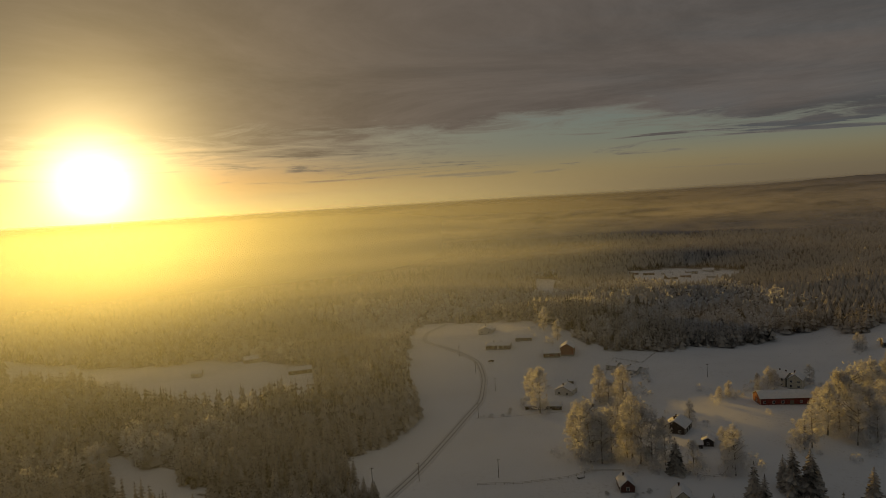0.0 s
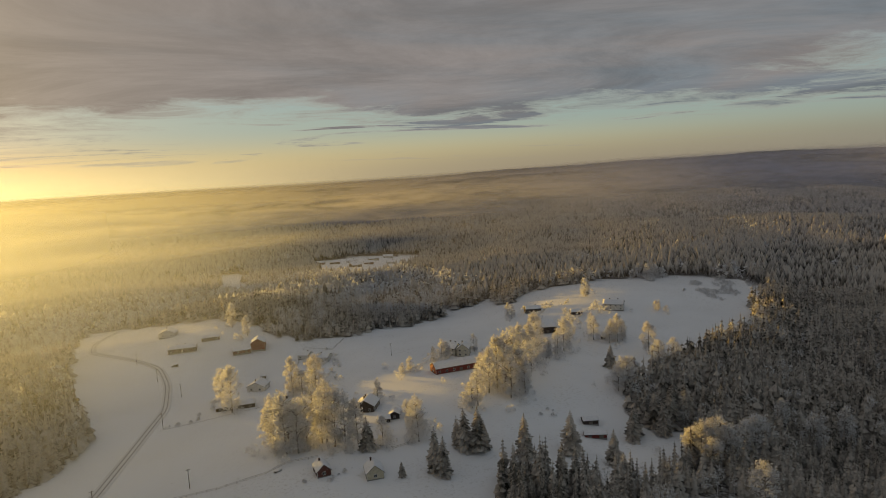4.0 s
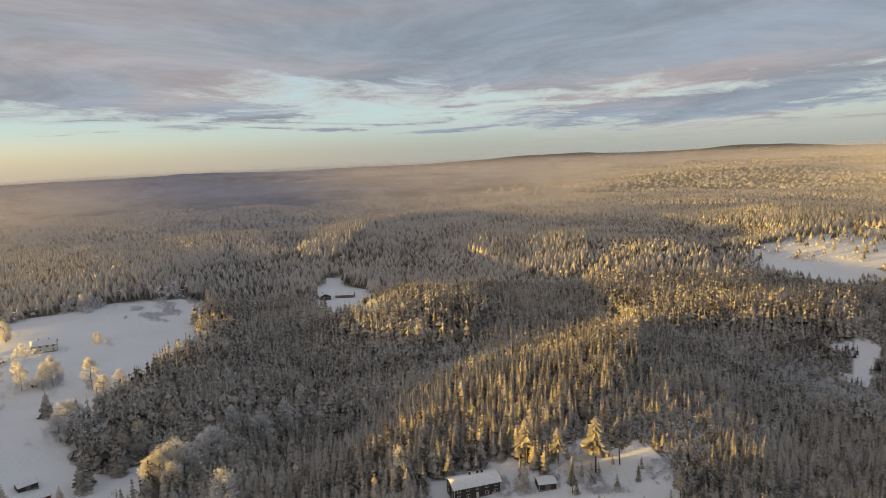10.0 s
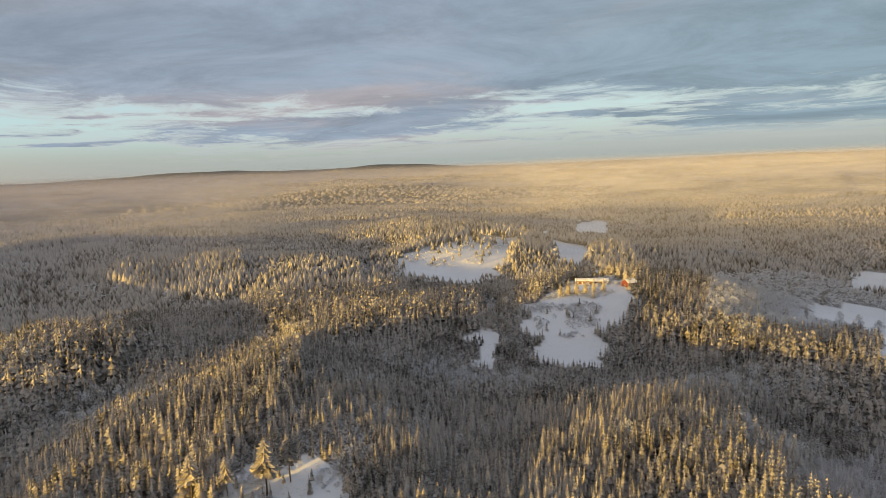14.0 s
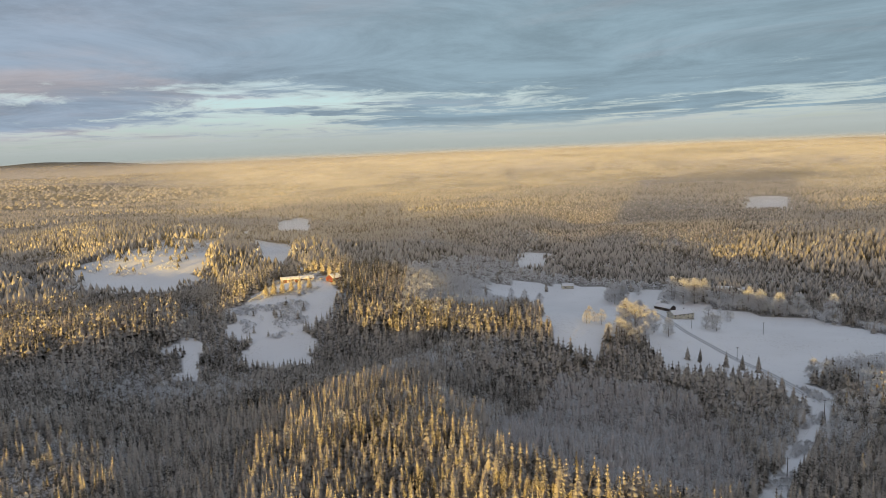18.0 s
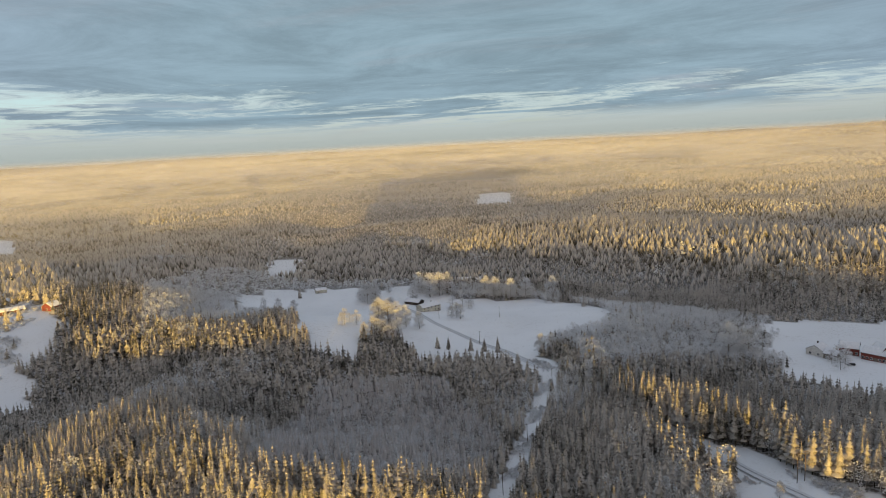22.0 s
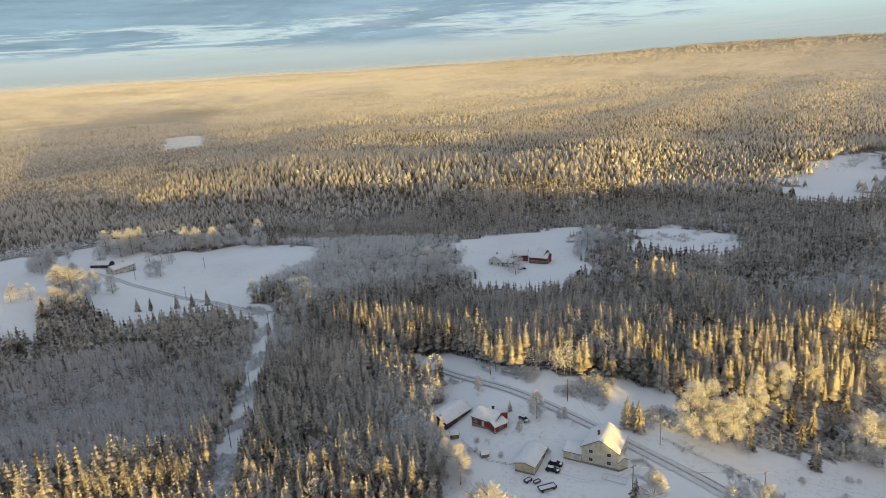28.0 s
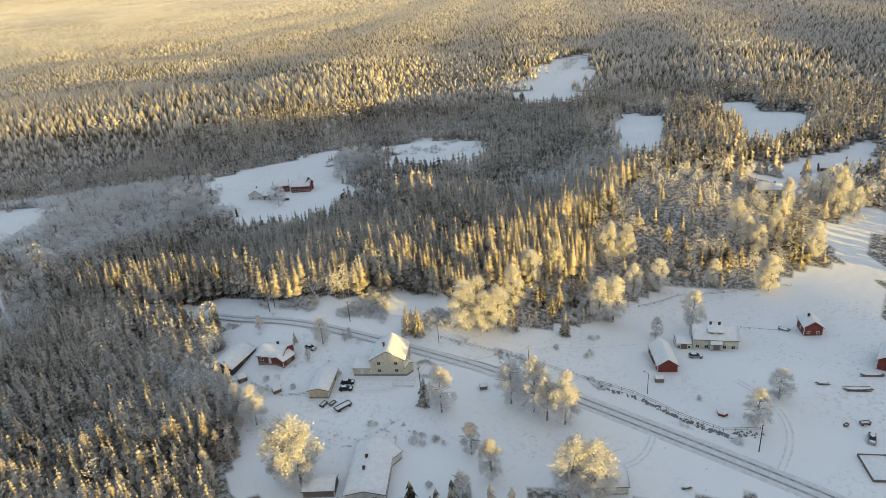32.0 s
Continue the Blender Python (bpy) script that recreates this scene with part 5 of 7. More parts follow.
verge_scrub = [(50, -278), (30, -252), (8, -238), (-20, -226), (-60, -212), (-80, -196), (-74, -184), (-45, -196), (0, -222), (35, -250)]
hamlet_weeds = [(12, -165), (-10, -160), (-30, -150), (-38, -142), (-22, -142), (0, -148), (18, -150), (20, -185)]
brush("verge_scrub", [verge_scrub, verge_land, birch_glade], 1.05, 1.7, "grey frosted scrub between the road and the forest", 1)
brush("garden_weeds", [hamlet_weeds], 1.5, 0.55, "dry frosted weeds sticking out of the snow", 2, 0.7)
brush("clearing_scrub", [clearing_house, knoll_clearing], 1.5, 1.6, "frosted brushwood on a felled clearing", 3)
farm_garden = [(258, 405), (270, 440), (310, 440), (345, 400), (352, 372), (318, 352), (292, 330), (272, 345), (300, 380)]
village_gardens = [(95, 410), (110, 455), (135, 440), (120, 400), (95, 310), (115, 290), (60, 340), (85, 400)]
bank = [(-60, -181), (-82, -156), (-98, -132), (-104, -114), (-112, -106), (-109, -102), (-101, -109), (-94, -130), (-78, -152), (-58, -176)]
brush("farm_bushes", [farm_garden, village_gardens], 6.5, 4.2, "rounded frosted bushes round the farm houses", 6, 0.8)
brush("bank_scrub", [bank], 0.9, 0.7, "dry brown scrub on the rocky road bank", 8, 0.9)
brush("field_tufts", [field_village, field_farm, hamlet_land, valley_field_west], 7.5, 0.45, "sparse dry grass tufts on the snowfields", 5, 0.6)
brush("line_scrub", [line_strip], 1.25, 1.5, "low frosted scrub under the power line", 9, 0.85)
brush("brow_scrub", [felled_brow], 1.6, 1.5, "frosted heath and brushwood on the brow of the field", 10, 0.9)
brush("felled_scrub", [knoll_felled, felled_strip, bog_far], 3.4, 2.2, "sparse frosted saplings on felled land", 4, 0.8)


# ---- paints and building stuff ----
def clad_paint(colour, lap=7.0, vertical=False):
    def paint(k, pos, local):
        s = k.add("ShaderNodeSeparateXYZ")
        k.put(s.inputs[0], local)
        run = k.math("ADD", s.outputs[0], s.outputs[1]) if vertical else s.outputs[2]
        saw = k.math("FRACT", k.math("MULTIPLY", run, lap))
        worn = k.noise(local, 1.3, 5.0, 0.65)
        fade = k.mix(k.step(worn, 0.35, 0.70), colour, tuple(0.62 * c + 0.05 for c in colour))
        return surface(k, fade, 0.7, k.math("ADD", saw, k.math("MULTIPLY", worn, 0.4)), 0.6, 0.0, 0.03)
    return paint


def plain_paint(colour, rough=0.6, grain=4.0, metal=0.0, vary=0.25):
    def paint(k, pos, local):
        n = k.noise(local, grain, 5.0, 0.6)
        return surface(k, k.mix(k.step(n, 0.3, 0.7), colour, tuple(c * (1 - vary) for c in colour)), rough, n, 0.25, metal, 0.02)
    return paint


RED = material("falu_red_boards", clad_paint((0.20, 0.030, 0.020), 6.0, True))
DARKRED = material("weathered_dark_red_boards", clad_paint((0.115, 0.030, 0.022), 6.0, True))
BROWN = material("dark_brown_boards", clad_paint((0.050, 0.034, 0.026), 6.0))
YELLOW = material("pale_yellow_clapboard", clad_paint((0.61, 0.585, 0.49)))
WHITE = material("white_painted_wood", clad_paint((0.68, 0.67, 0.64)))
CREAM = material("cream_boards", clad_paint((0.56, 0.51, 0.38), 6.0, True))
GREYWOOD = material("weathered_grey_wood", plain_paint((0.20, 0.175, 0.15), 0.85, 5.0))
TRIM = material("white_trim_paint", plain_paint((0.74, 0.73, 0.70), 0.55))
STONE = material("grey_foundation_stone", plain_paint((0.30, 0.29, 0.28), 0.9, 3.0, 0.0, 0.45))
BRICKS = material("dark_chimney_brick", plain_paint((0.10, 0.055, 0.045), 0.9, 6.0, 0.0, 0.5))
METAL = material("dull_dark_metal", plain_paint((0.10, 0.10, 0.105), 0.45, 8.0, 0.8))
TILES = material("dark_roof_covering", plain_paint((0.075, 0.065, 0.062), 0.8, 3.0))
RUBBER = material("black_rubber", plain_paint((0.02, 0.02, 0.02), 0.8))
GLASS = material("dark_window_glass", lambda k, p, l: surface(k, (0.03, 0.036, 0.045), 0.06))
LAMP_GLASS = material("lamp_glass", lambda k, p, l: surface(k, (0.5, 0.5, 0.48), 0.25))


def snow_paint(k, pos, local):
    n = k.noise(pos, 0.9, 6.0, 0.6)
    return surface(k, k.mix(k.step(n, 0.3, 0.7), (0.84, 0.84, 0.86), (0.74, 0.745, 0.77)), 0.6, n, 0.35, 0.0, 0.12)


SNOW = material("settled_snow", snow_paint)


def slab(v, f, corners, thick):
    """Adds a slab: four corners, lowered by its thickness along z."""
    k = len(v)
    v += [tuple(c) for c in corners] + [(c[0], c[1], c[2] - thick) for c in corners]
    f += [(k, k + 1, k + 2, k + 3), (k + 7, k + 6, k + 5, k + 4)]
    f += [(k + i, k + 4 + i, k + 4 + (i + 1) % 4, k + (i + 1) % 4) for i in range(4)]


def boxed(v, f, x0, x1, y0, y1, z0, z1):
    slab(v, f, [(x0, y0, z1), (x1, y0, z1), (x1, y1, z1), (x0, y1, z1)], z1 - z0)


def part(name, v, f, mat, parent, label="", at=None):
    ob = new(name, plain_mesh(name, v, f, mat))
    ob.parent = parent
    if at is not None:
        ob.matrix_basis = at
    return tagged(ob, label)


MADE = {}


def shared(key, make, mat):
    if key not in MADE:
        v, f = [], []
        make(v, f)
        MADE[key] = plain_mesh(key[0], v, f, mat)
    return MADE[key]


def window_at(parent, w, h, m):
    def frame_make(v, f):
        # one mitred casing round the opening
        for y in (-0.09, 0.03):
            v += [(-w / 2 - 0.11, y, -0.12), (w / 2 + 0.11, y, -0.12), (w / 2 + 0.11, y, h + 0.12), (-w / 2 - 0.11, y, h + 0.12), (-w / 2, y, 0), (w / 2, y, 0), (w / 2, y, h), (-w / 2, y, h)]
        for i in range(4):
            j = (i + 1) % 4
            f += [(i, j, 4 + j, 4 + i), (8 + j, 8 + i, 12 + i, 12 + j), (i, 8 + i, 8 + j, j), (4 + j, 12 + j, 12 + i, 4 + i)]

    def bar_make(v, f):
        boxed(v, f, -0.035, 0.035, -0.07, 0.02, 0, h)

    def pane_make(v, f):
        boxed(v, f, -w / 2, w / 2, -0.03, 0.02, 0, h)
    win = new("window", shared(("window_frame", w, h), frame_make, TRIM))
    win.parent, win.matrix_basis = parent, m
    pane = new("pane", shared(("pane", w, h), pane_make, GLASS))
    pane.parent = win
    bar = new("mullion", shared(("mullion", w, h), bar_make, TRIM))
    bar.parent = win


def roof_parts(root, L, W, wall, rise, over=0.45, snow=0.28, sides=(1, -1), smoothness=3):
    hl, hw = L / 2 + over * 0.8, W / 2 + over
    drop = over * rise / (W / 2)
    v, f = [], []
    for s in (1, -1):
        slab(v, f, [(-hl, s * hw, wall - drop + 0.18), (hl, s * hw, wall - drop + 0.18), (hl, 0, wall + rise + 0.18), (-hl, 0, wall + rise + 0.18)], 0.16)
    roof = part("roof", v, f, TILES, root)
    v, f = [], []
    # snow blanket: rounded over the ridge, soft at the eaves
    rng = random.Random(int(L * 100 + W * 10))
    n, m = 10, 8
    for i in range(n + 1):
        x = (-hl + 0.06) + (2 * hl - 0.12) * i / n
        for j in range(m + 1):
            t = -1 + 2 * j / m
            z = wall + rise - (rise + drop) * abs(t) + 0.19
            edge = min(1.0, (1 - abs(t)) * 6 + 0.25) * (0.55 if i in (0, n) else 1.0)
            v.append((x, t * (hw - 0.05), z + snow * edge * rng.uniform(0.97, 1.04) - (0.03 if t == 0 else 0)))
    k = len(v)
    for i in range(n + 1):
        x = (-hl + 0.03) + (2 * hl - 0.06) * i / n
        for j in (0, m):
            t = -1 + 2 * j / m
            v.append((x, t * (hw - 0.02), wall - drop + 0.185))
    q = m + 1
    f += [(i * q + j, (i + 1) * q + j, (i + 1) * q + j + 1, i * q + j + 1) for i in range(n) for j in range(m)]
    f += [(k + 2 * i, k + 2 * i + 2, (i + 1) * q, i * q) for i in range(n)]
    f += [(i * q + m, (i + 1) * q + m, k + 2 * i + 3, k + 2 * i + 1) for i in range(n)]
    for i in (0, n):
        c = len(v)
        v.append((v[i * q][0], 0, wall + rise + 0.10))
        ring = [k + 2 * i] + [i * q + j for j in range(q)] + [k + 2 * i + 1]
        f += [(c, ring[j], ring[j + 1]) for j in range(len(ring) - 1)]
    b = part("snow_blanket", v, f, SNOW, roof, "thick rounded snow on the roof")
    b.data.shade_smooth()
    return roof


def house(name, x, y, turn, L, W, wall, rise, mat, label, win=2, gable_win=1, storeys=1, chimneys=(0.2,), door=True, corner=TRIM, category="house", over=0.45, group=""):
    """A gabled building; turn: the ridge's heading in degrees."""
    root = new(name)
    root.matrix_basis = pose(x, y, float(relief(x, y)) - 0.05, 0, 0, turn)
    hl, hw = L / 2, W / 2
    v = [(-hl, -hw, 0), (hl, -hw, 0), (hl, hw, 0), (-hl, hw, 0), (-hl, -hw, wall), (hl, -hw, wall), (hl, hw, wall), (-hl, hw, wall), (-hl, 0, wall + rise), (hl, 0, wall + rise)]
    f = [(0, 1, 5, 4), (2, 3, 7, 6), (1, 2, 6, 9, 5), (3, 0, 4, 8, 7), (4, 5, 9, 8), (6, 7, 8, 9), (3, 2, 1, 0)]
    part("wall", v, f, mat, root)
    v, f = [], []
    boxed(v, f, -hl - 0.06, hl + 0.06, -hw - 0.06, hw + 0.06, -1.8, 0.32)
    part("plinth", v, f, STONE, root)
    if corner:
        for sx in (-1, 1):
            for sy in (-1, 1):
                v, f = [], []
                boxed(v, f, sx * hl - 0.09, sx * hl + 0.09, sy * hw - 0.09, sy * hw + 0.09, 0.33, wall - 0.05)
                part("corner_board", v, f, corner, root)
    roof = roof_parts(root, L, W, wall, rise, over)
    for c in chimneys:
        v, f = [], []
        cx = c * L
        cy = 0.12 * W
        top = wall + rise + 0.75
        boxed(v, f, cx - 0.33, cx + 0.33, cy - 0.28, cy + 0.28, wall + rise * 0.4, top)
        boxed(v, f, cx - 0.42, cx + 0.42, cy - 0.37, cy + 0.37, top, top + 0.12)
        part("chimney", v, f, BRICKS, roof, "dark brick chimney")
    ww, wh = (1.1, 1.15) if L > 7 else (0.8, 0.8)
    floor_h = wall / storeys
    for st in range(storeys):
        z = st * floor_h + min(1.0, floor_h * 0.38)
        if z + wh > wall - 0.1:
            z = wall - wh - 0.3
        for i in range(win):
            px = -hl + L * (i + 0.5) / win
            for s in (-1, 1):
                if door and s == -1 and st == 0 and i == win // 2:
                    continue
                window_at(root, ww, wh, pose(px, s * (hw + 0.0), z, 0, 0, 0 if s < 0 else 180))
        for i in range(gable_win):
            py = -hw + W * (i + 0.5) / gable_win
            for s in (-1, 1):
                window_at(root, ww, wh, pose(s * hl, py, z, 0, 0, 90 if s > 0 else -90))
    if door:
        v, f = [], []
        dx = -hl + L * (win // 2 + 0.5) / max(1, win) if win else 0
        wide = 0.5 if category == "house" else 1.0
        boxed(v, f, dx - wide, dx + wide, -hw - 0.06, -hw + 0.05, 0.3, 2.3 if wall > 2.5 else wall - 0.2)
        d = part("door", v, f, TRIM if category == "house" else GREYWOOD, root)
        v, f = [], []
        boxed(v, f, dx + wide * 0.7, dx + wide * 0.85, -hw - 0.12, -hw - 0.06, 1.15, 1.22)
        part("handle", v, f, METAL, d)
    return tagged(root, label, category, group)


def beside(ax, ay, bx, by, depth):
    """Centre, heading and length of a plot whose near side runs from a to b."""
    ux, uy = bx - ax, by - ay
    L = math.hypot(ux, uy)
    ux, uy = ux / L, uy / L
    vx, vy = -uy, ux
    if vx * ax + vy * ay < 0:
        vx, vy = -vx, -vy
    return (ax + bx) / 2 + vx * depth / 2, (ay + by) / 2 + vy * depth / 2, math.degrees(math.atan2(uy, ux)), L


def along(name, a, b, depth, *rest, **kw):
    """A building whose ridge runs along the near side a-b."""
    x, y, turn, L = beside(*a, *b, depth)
    h = relief_turn(turn, x, y)
    return house(name, x, y, h, L, depth, *rest, **kw)


def relief_turn(turn, x, y):
    """Heading that puts the front (local -y) towards the middle of the place."""
    t = radians(turn)
    return turn if (math.sin(t) * x - math.cos(t) * y) < 0 else turn + 180


def across(name, a, b, depth, *rest, **kw):
    """A building whose gable stands on the near side a-b."""
    x, y, turn, W = beside(*a, *b, depth)
    return house(name, x, y, turn + 90, depth, W, *rest, **kw)


# ---- the hamlet by the road ----
across("barn", (20.3, -203.5), (13.7, -197.9), 13.3, 2.6, 1.7, BROWN, "dark brown barn with a snow-covered gable roof", win=0, gable_win=0, chimneys=(), category="barn", corner=None)
along("house", (4.9, -197.9), (-2.6, -192.5), 8.0, 2.9, 1.9, RED, "red wooden house with white trim and snowy roof", win=3, chimneys=(0.1,))
along("house_annex", (-2.7, -190.9), (-6.9, -193.9), 5.0, 2.3, 0.9, RED, "low red annex beside the red house", win=1, gable_win=0, chimneys=(), category="shed")
across("house", (-28.3, -173.5), (-38.1, -168.8), 10.5, 5.4, 3.2, YELLOW, "two-storey pale yellow wooden house with white trim", win=3, gable_win=2, storeys=2, chimneys=(-0.15,))
along("house_annex", (-23.1, -176.0), (-28.0, -173.6), 6.0, 2.7, 0.9, YELLOW, "low pale yellow wing of the two-storey house", win=1, gable_win=0, chimneys=(), category="house")
across("house_annex", (-38.3, -168.7), (-41.1, -170.0), 8.0, 3.0, 1.0, YELLOW, "lean wing with sunlit snowy roof", win=1, gable_win=0, chimneys=(), category="house")
across("garage", (-8.0, -171.4), (-13.5, -168.8), 11.6, 2.5, 0.8, CREAM, "long pale yellow garage with a snowy roof", win=2, gable_win=0, chimneys=(), category="garage")
across("house", (-9.5, -125.0), (-18.5, -121.2), 19.5, 2.9, 1.2, WHITE, "low white house under a broad snow-covered roof", win=4, gable_win=2, chimneys=(-0.12, 0.1))
along("house_annex", (-21.3, -131.8), (-26.6, -134.6), 5.0, 2.6, 0.7, WHITE, "white porch wing of the low house", win=1, gable_win=0, chimneys=(), category="house")
across("barn", (-110.4, -139.5), (-115.9, -137.1), 12.4, 3.0, 2.1, RED, "long red barn with a steep snowy roof", win=2, gable_win=0, chimneys=(), category="barn")
along("house", (-130.6, -148.1), (-142.3, -140.9), 8.8, 4.3, 2.5, YELLOW, "long pale yellow house with two chimneys and a dormer", win=5, gable_win=2, chimneys=(-0.08, 0.12))


def dormer(x, y, turn, wide, deep, label):
    """A wide dormer with its own window band and snowy shed roof."""
    root = new("dormer")
    root.matrix_basis = pose(x, y, float(relief(x, y)), 0, 0, turn)
    v, f = [], []
    boxed(v, f, -wide / 2, wide / 2, -deep, 0.0, 4.9, 6.15)
    part("wall", v, f, YELLOW, root)
    v, f = [], []
    slab(v, f, [(-wide / 2 - 0.3, -deep - 0.35, 6.2), (wide / 2 + 0.3, -deep - 0.35, 6.2), (wide / 2 + 0.3, 0.1, 6.95), (-wide / 2 - 0.3, 0.1, 6.95)], 0.12)
    roof = part("roof", v, f, TILES, root)
    v, f = [], []
    slab(v, f, [(-wide / 2 - 0.25, -deep - 0.3, 6.46), (wide / 2 + 0.25, -deep - 0.3, 6.46), (wide / 2 + 0.25, 0.05, 7.2), (-wide / 2 - 0.25, 0.05, 7.2)], 0.24)
    part("snow_blanket", v, f, SNOW, roof, "snow on the dormer roof")
    for px in (-wide / 4, wide / 4):
        window_at(root, 0.9, 0.7, pose(px, -deep, 5.2))
    tagged(root, label, "dormer")


dx, dy, dturn, dlong = beside(-130.6, -148.1, -142.3, -140.9, 8.8)
dormer(dx, dy, relief_turn(dturn, dx, dy), 4.4, 3.0, "pale yellow dormer with two windows on the long house")
along("porch", (-134.5, -144.4), (-137.6, -142.6), 2.6, 2.4, 0.9, YELLOW, "small gabled entrance porch with white door", win=1, gable_win=0, chimneys=(), category="porch", over=0.25)
along("veranda", (-125.7, -150.3), (-129.9, -147.9), 5.5, 2.4, 0.6, TRIM, "white glazed veranda at the yellow house's end", win=3, gable_win=0, chimneys=(), category="porch", over=0.25)
across("cottage", (-165.5, -137.2), (-170.4, -134.4), 6.8, 3.3, 2.0, RED, "small red cottage with white windows and snowy roof", win=1, gable_win=2, chimneys=(0.1,))
across("barn", (-167.2, -112.7), (-170.7, -107.2), 10, 3.4, 2.4, RED, "red barn at the edge of the yard", win=1, gable_win=1, chimneys=(), category="barn")
along("shed", (-73.6, -115.4), (-75.9, -114.2), 1.8, 1.5, 0.5, RED, "tiny red shed with snow on its roof", win=0, gable_win=0, chimneys=(), category="shed", over=0.2, corner=None)
along("shed", (12.1, -191.0), (9.3, -191.4), 2.2, 1.7, 0.7, BROWN, "small dark shed capped with snow", win=0, gable_win=0, chimneys=(), category="shed", over=0.25, corner=None)
along("shed", (2.0, -178.6), (-0.4, -179.1), 2.0, 1.2, 0.6, GREYWOOD, "low grey playhouse capped with snow", win=0, gable_win=0, chimneys=(), category="shed", over=0.25, corner=None)
along("well_house", (-56.8, -152.4), (-58.8, -152.0), 1.6, 1.2, 0.5, RED, "little red well house under a snowy roof", win=0, gable_win=0, chimneys=(), category="shed", over=0.2, corner=None)
along("house", (-66.0, -103.0), (-73.0, -100.0), 7, 2.6, 1.3, WHITE, "white cottage with a snow-covered roof", win=2, gable_win=1, chimneys=())
along("garage", (0.0, -131.5), (-7.4, -128.6), 5.0, 2.3, 0.9, GREYWOOD, "grey garage with a snow-covered roof", win=1, gable_win=0, chimneys=(), category="garage")
along("house", (-228.6, -226.7), (-238.5, -220.1), 7.5, 3.0, 1.6, WHITE, "white bungalow among frosted birches", win=4, gable_win=1)
along("cabin", (-306.9, -273.5), (-310.9, -270.5), 4.5, 2.5, 1.4, BROWN, "dark cabin on the upper snowfield", win=1, gable_win=0, chimneys=())
along("barn", (-287.3, -244.9), (-292.7, -241.0), 5.5, 3.0, 1.9, DARKRED, "dark red barn on the upper snowfield", win=1, gable_win=0, chimneys=(), category="barn")

# ---- the village and the farm beyond ----
V = "houses of the village"
along("barn", (157.0, 329.7), (184.0, 327.2), 9.5, 3.6, 2.6, RED, "long red barn with a white-framed end and snowy roof", win=6, gable_win=1, chimneys=(), category="barn")
across("house", (184.4, 355.1), (190.3, 350.7), 10, 5.2, 2.9, YELLOW, "pale yellow farmhouse behind frosted birches", win=3, gable_win=2, storeys=2, chimneys=(0.1,), group=V)
along("house", (180.0, 365.9), (183.9, 357.0), 7.5, 5.0, 2.6, YELLOW, "pale yellow farmhouse wing with chimneys", win=3, gable_win=1, storeys=2, chimneys=(0.2, -0.2), group=V)
across("barn", (77.7, 465.2), (87.2, 462.6), 12, 5.0, 3.0, RED, "tall red barn with a snowy roof", win=0, gable_win=0, chimneys=(), category="barn")
along("barn", (65.4, 463.8), (77.4, 462.5), 8, 2.6, 1.3, DARKRED, "low dark red cowshed beside the barn", win=2, gable_win=0, chimneys=(), category="barn")
along("house", (103.0, 434.1), (108.6, 429.2), 8, 2.9, 1.5, WHITE, "white bungalow in a fenced garden", win=2, gable_win=1, chimneys=(0.2,), group=V)
along("house", (108.2, 423.5), (118.5, 415.5), 9, 2.9, 1.6, WHITE, "long white bungalow in a fenced garden", win=4, gable_win=1, chimneys=(0.0,), group=V)
across("house", (61.3, 392.6), (70.1, 387.1), 10, 3.2, 2.4, WHITE, "white gabled house with a snowy roof", win=3, gable_win=2, chimneys=(-0.1,), group=V)
along("shed", (39.0, 360.4), (59.1, 356.9), 7, 2.5, 1.4, BROWN, "long dark brown outbuilding below the white house", win=4, gable_win=0, chimneys=(), category="shed")
along("garage", (68.0, 361.5), (77.8, 359.4), 7, 2.4, 1.2, BROWN, "dark brown garage with a snowy roof", win=1, gable_win=0, chimneys=(), category="garage")
along("shed", (73.5, 413.7), (76.8, 413.3), 3, 1.9, 0.7, BROWN, "little brown garden shed", win=0, gable_win=0, chimneys=(), category="shed", corner=None)
across("house", (97.4, 300.5), (105.3, 294.8), 11, 3.4, 2.7, BROWN, "dark brown house with pale trim and chimneys", win=3, gable_win=2, chimneys=(-0.1, 0.15), group=V)
along("shed", (101.2, 278.3), (106.5, 276.7), 4.5, 2.0, 1.0, BROWN, "dark shed with a snow-covered roof", win=1, gable_win=0, chimneys=(), category="shed")
across("shed", (107.1, 279.1), (111.5, 277.2), 6, 2.4, 1.3, BROWN, "dark gabled shed beside the brown house", win=0, gable_win=1, chimneys=(), category="shed")
across("cabin", (62.2, 246.1), (67.7, 245.7), 8.5, 2.6, 2.5, DARKRED, "small dark cabin with a steep snowy roof", win=1, gable_win=1, chimneys=(0.1,))
across("cabin", (78.1, 232.4), (84.6, 230.9), 8.5, 2.8, 3.0, CREAM, "small cabin with one roof slope sunlit", win=1, gable_win=1, chimneys=(0.2,))
along("house", (25.4, 488.8), (43.5, 484.9), 9, 2.9, 1.5, BROWN, "long dark bungalow with a snowy roof", win=5, gable_win=1, chimneys=(0.1, -0.2), group=V)
across("house", (22.5, 537.1), (33.7, 533.4), 11, 3.2, 2.6, WHITE, "white gabled house up the lane", win=3, gable_win=2, group=V)
along("shed", (49.4, 501.3), (61.9, 499.4), 6, 2.3, 1.0, GREYWOOD, "low grey outbuilding near the lane", win=3, gable_win=0, chimneys=(), category="shed")
along("house", (-188.8, 460.5), (-181.8, 462.0), 7, 2.9, 1.7, CREAM, "pale house in the hazy meadow", win=2, gable_win=1)
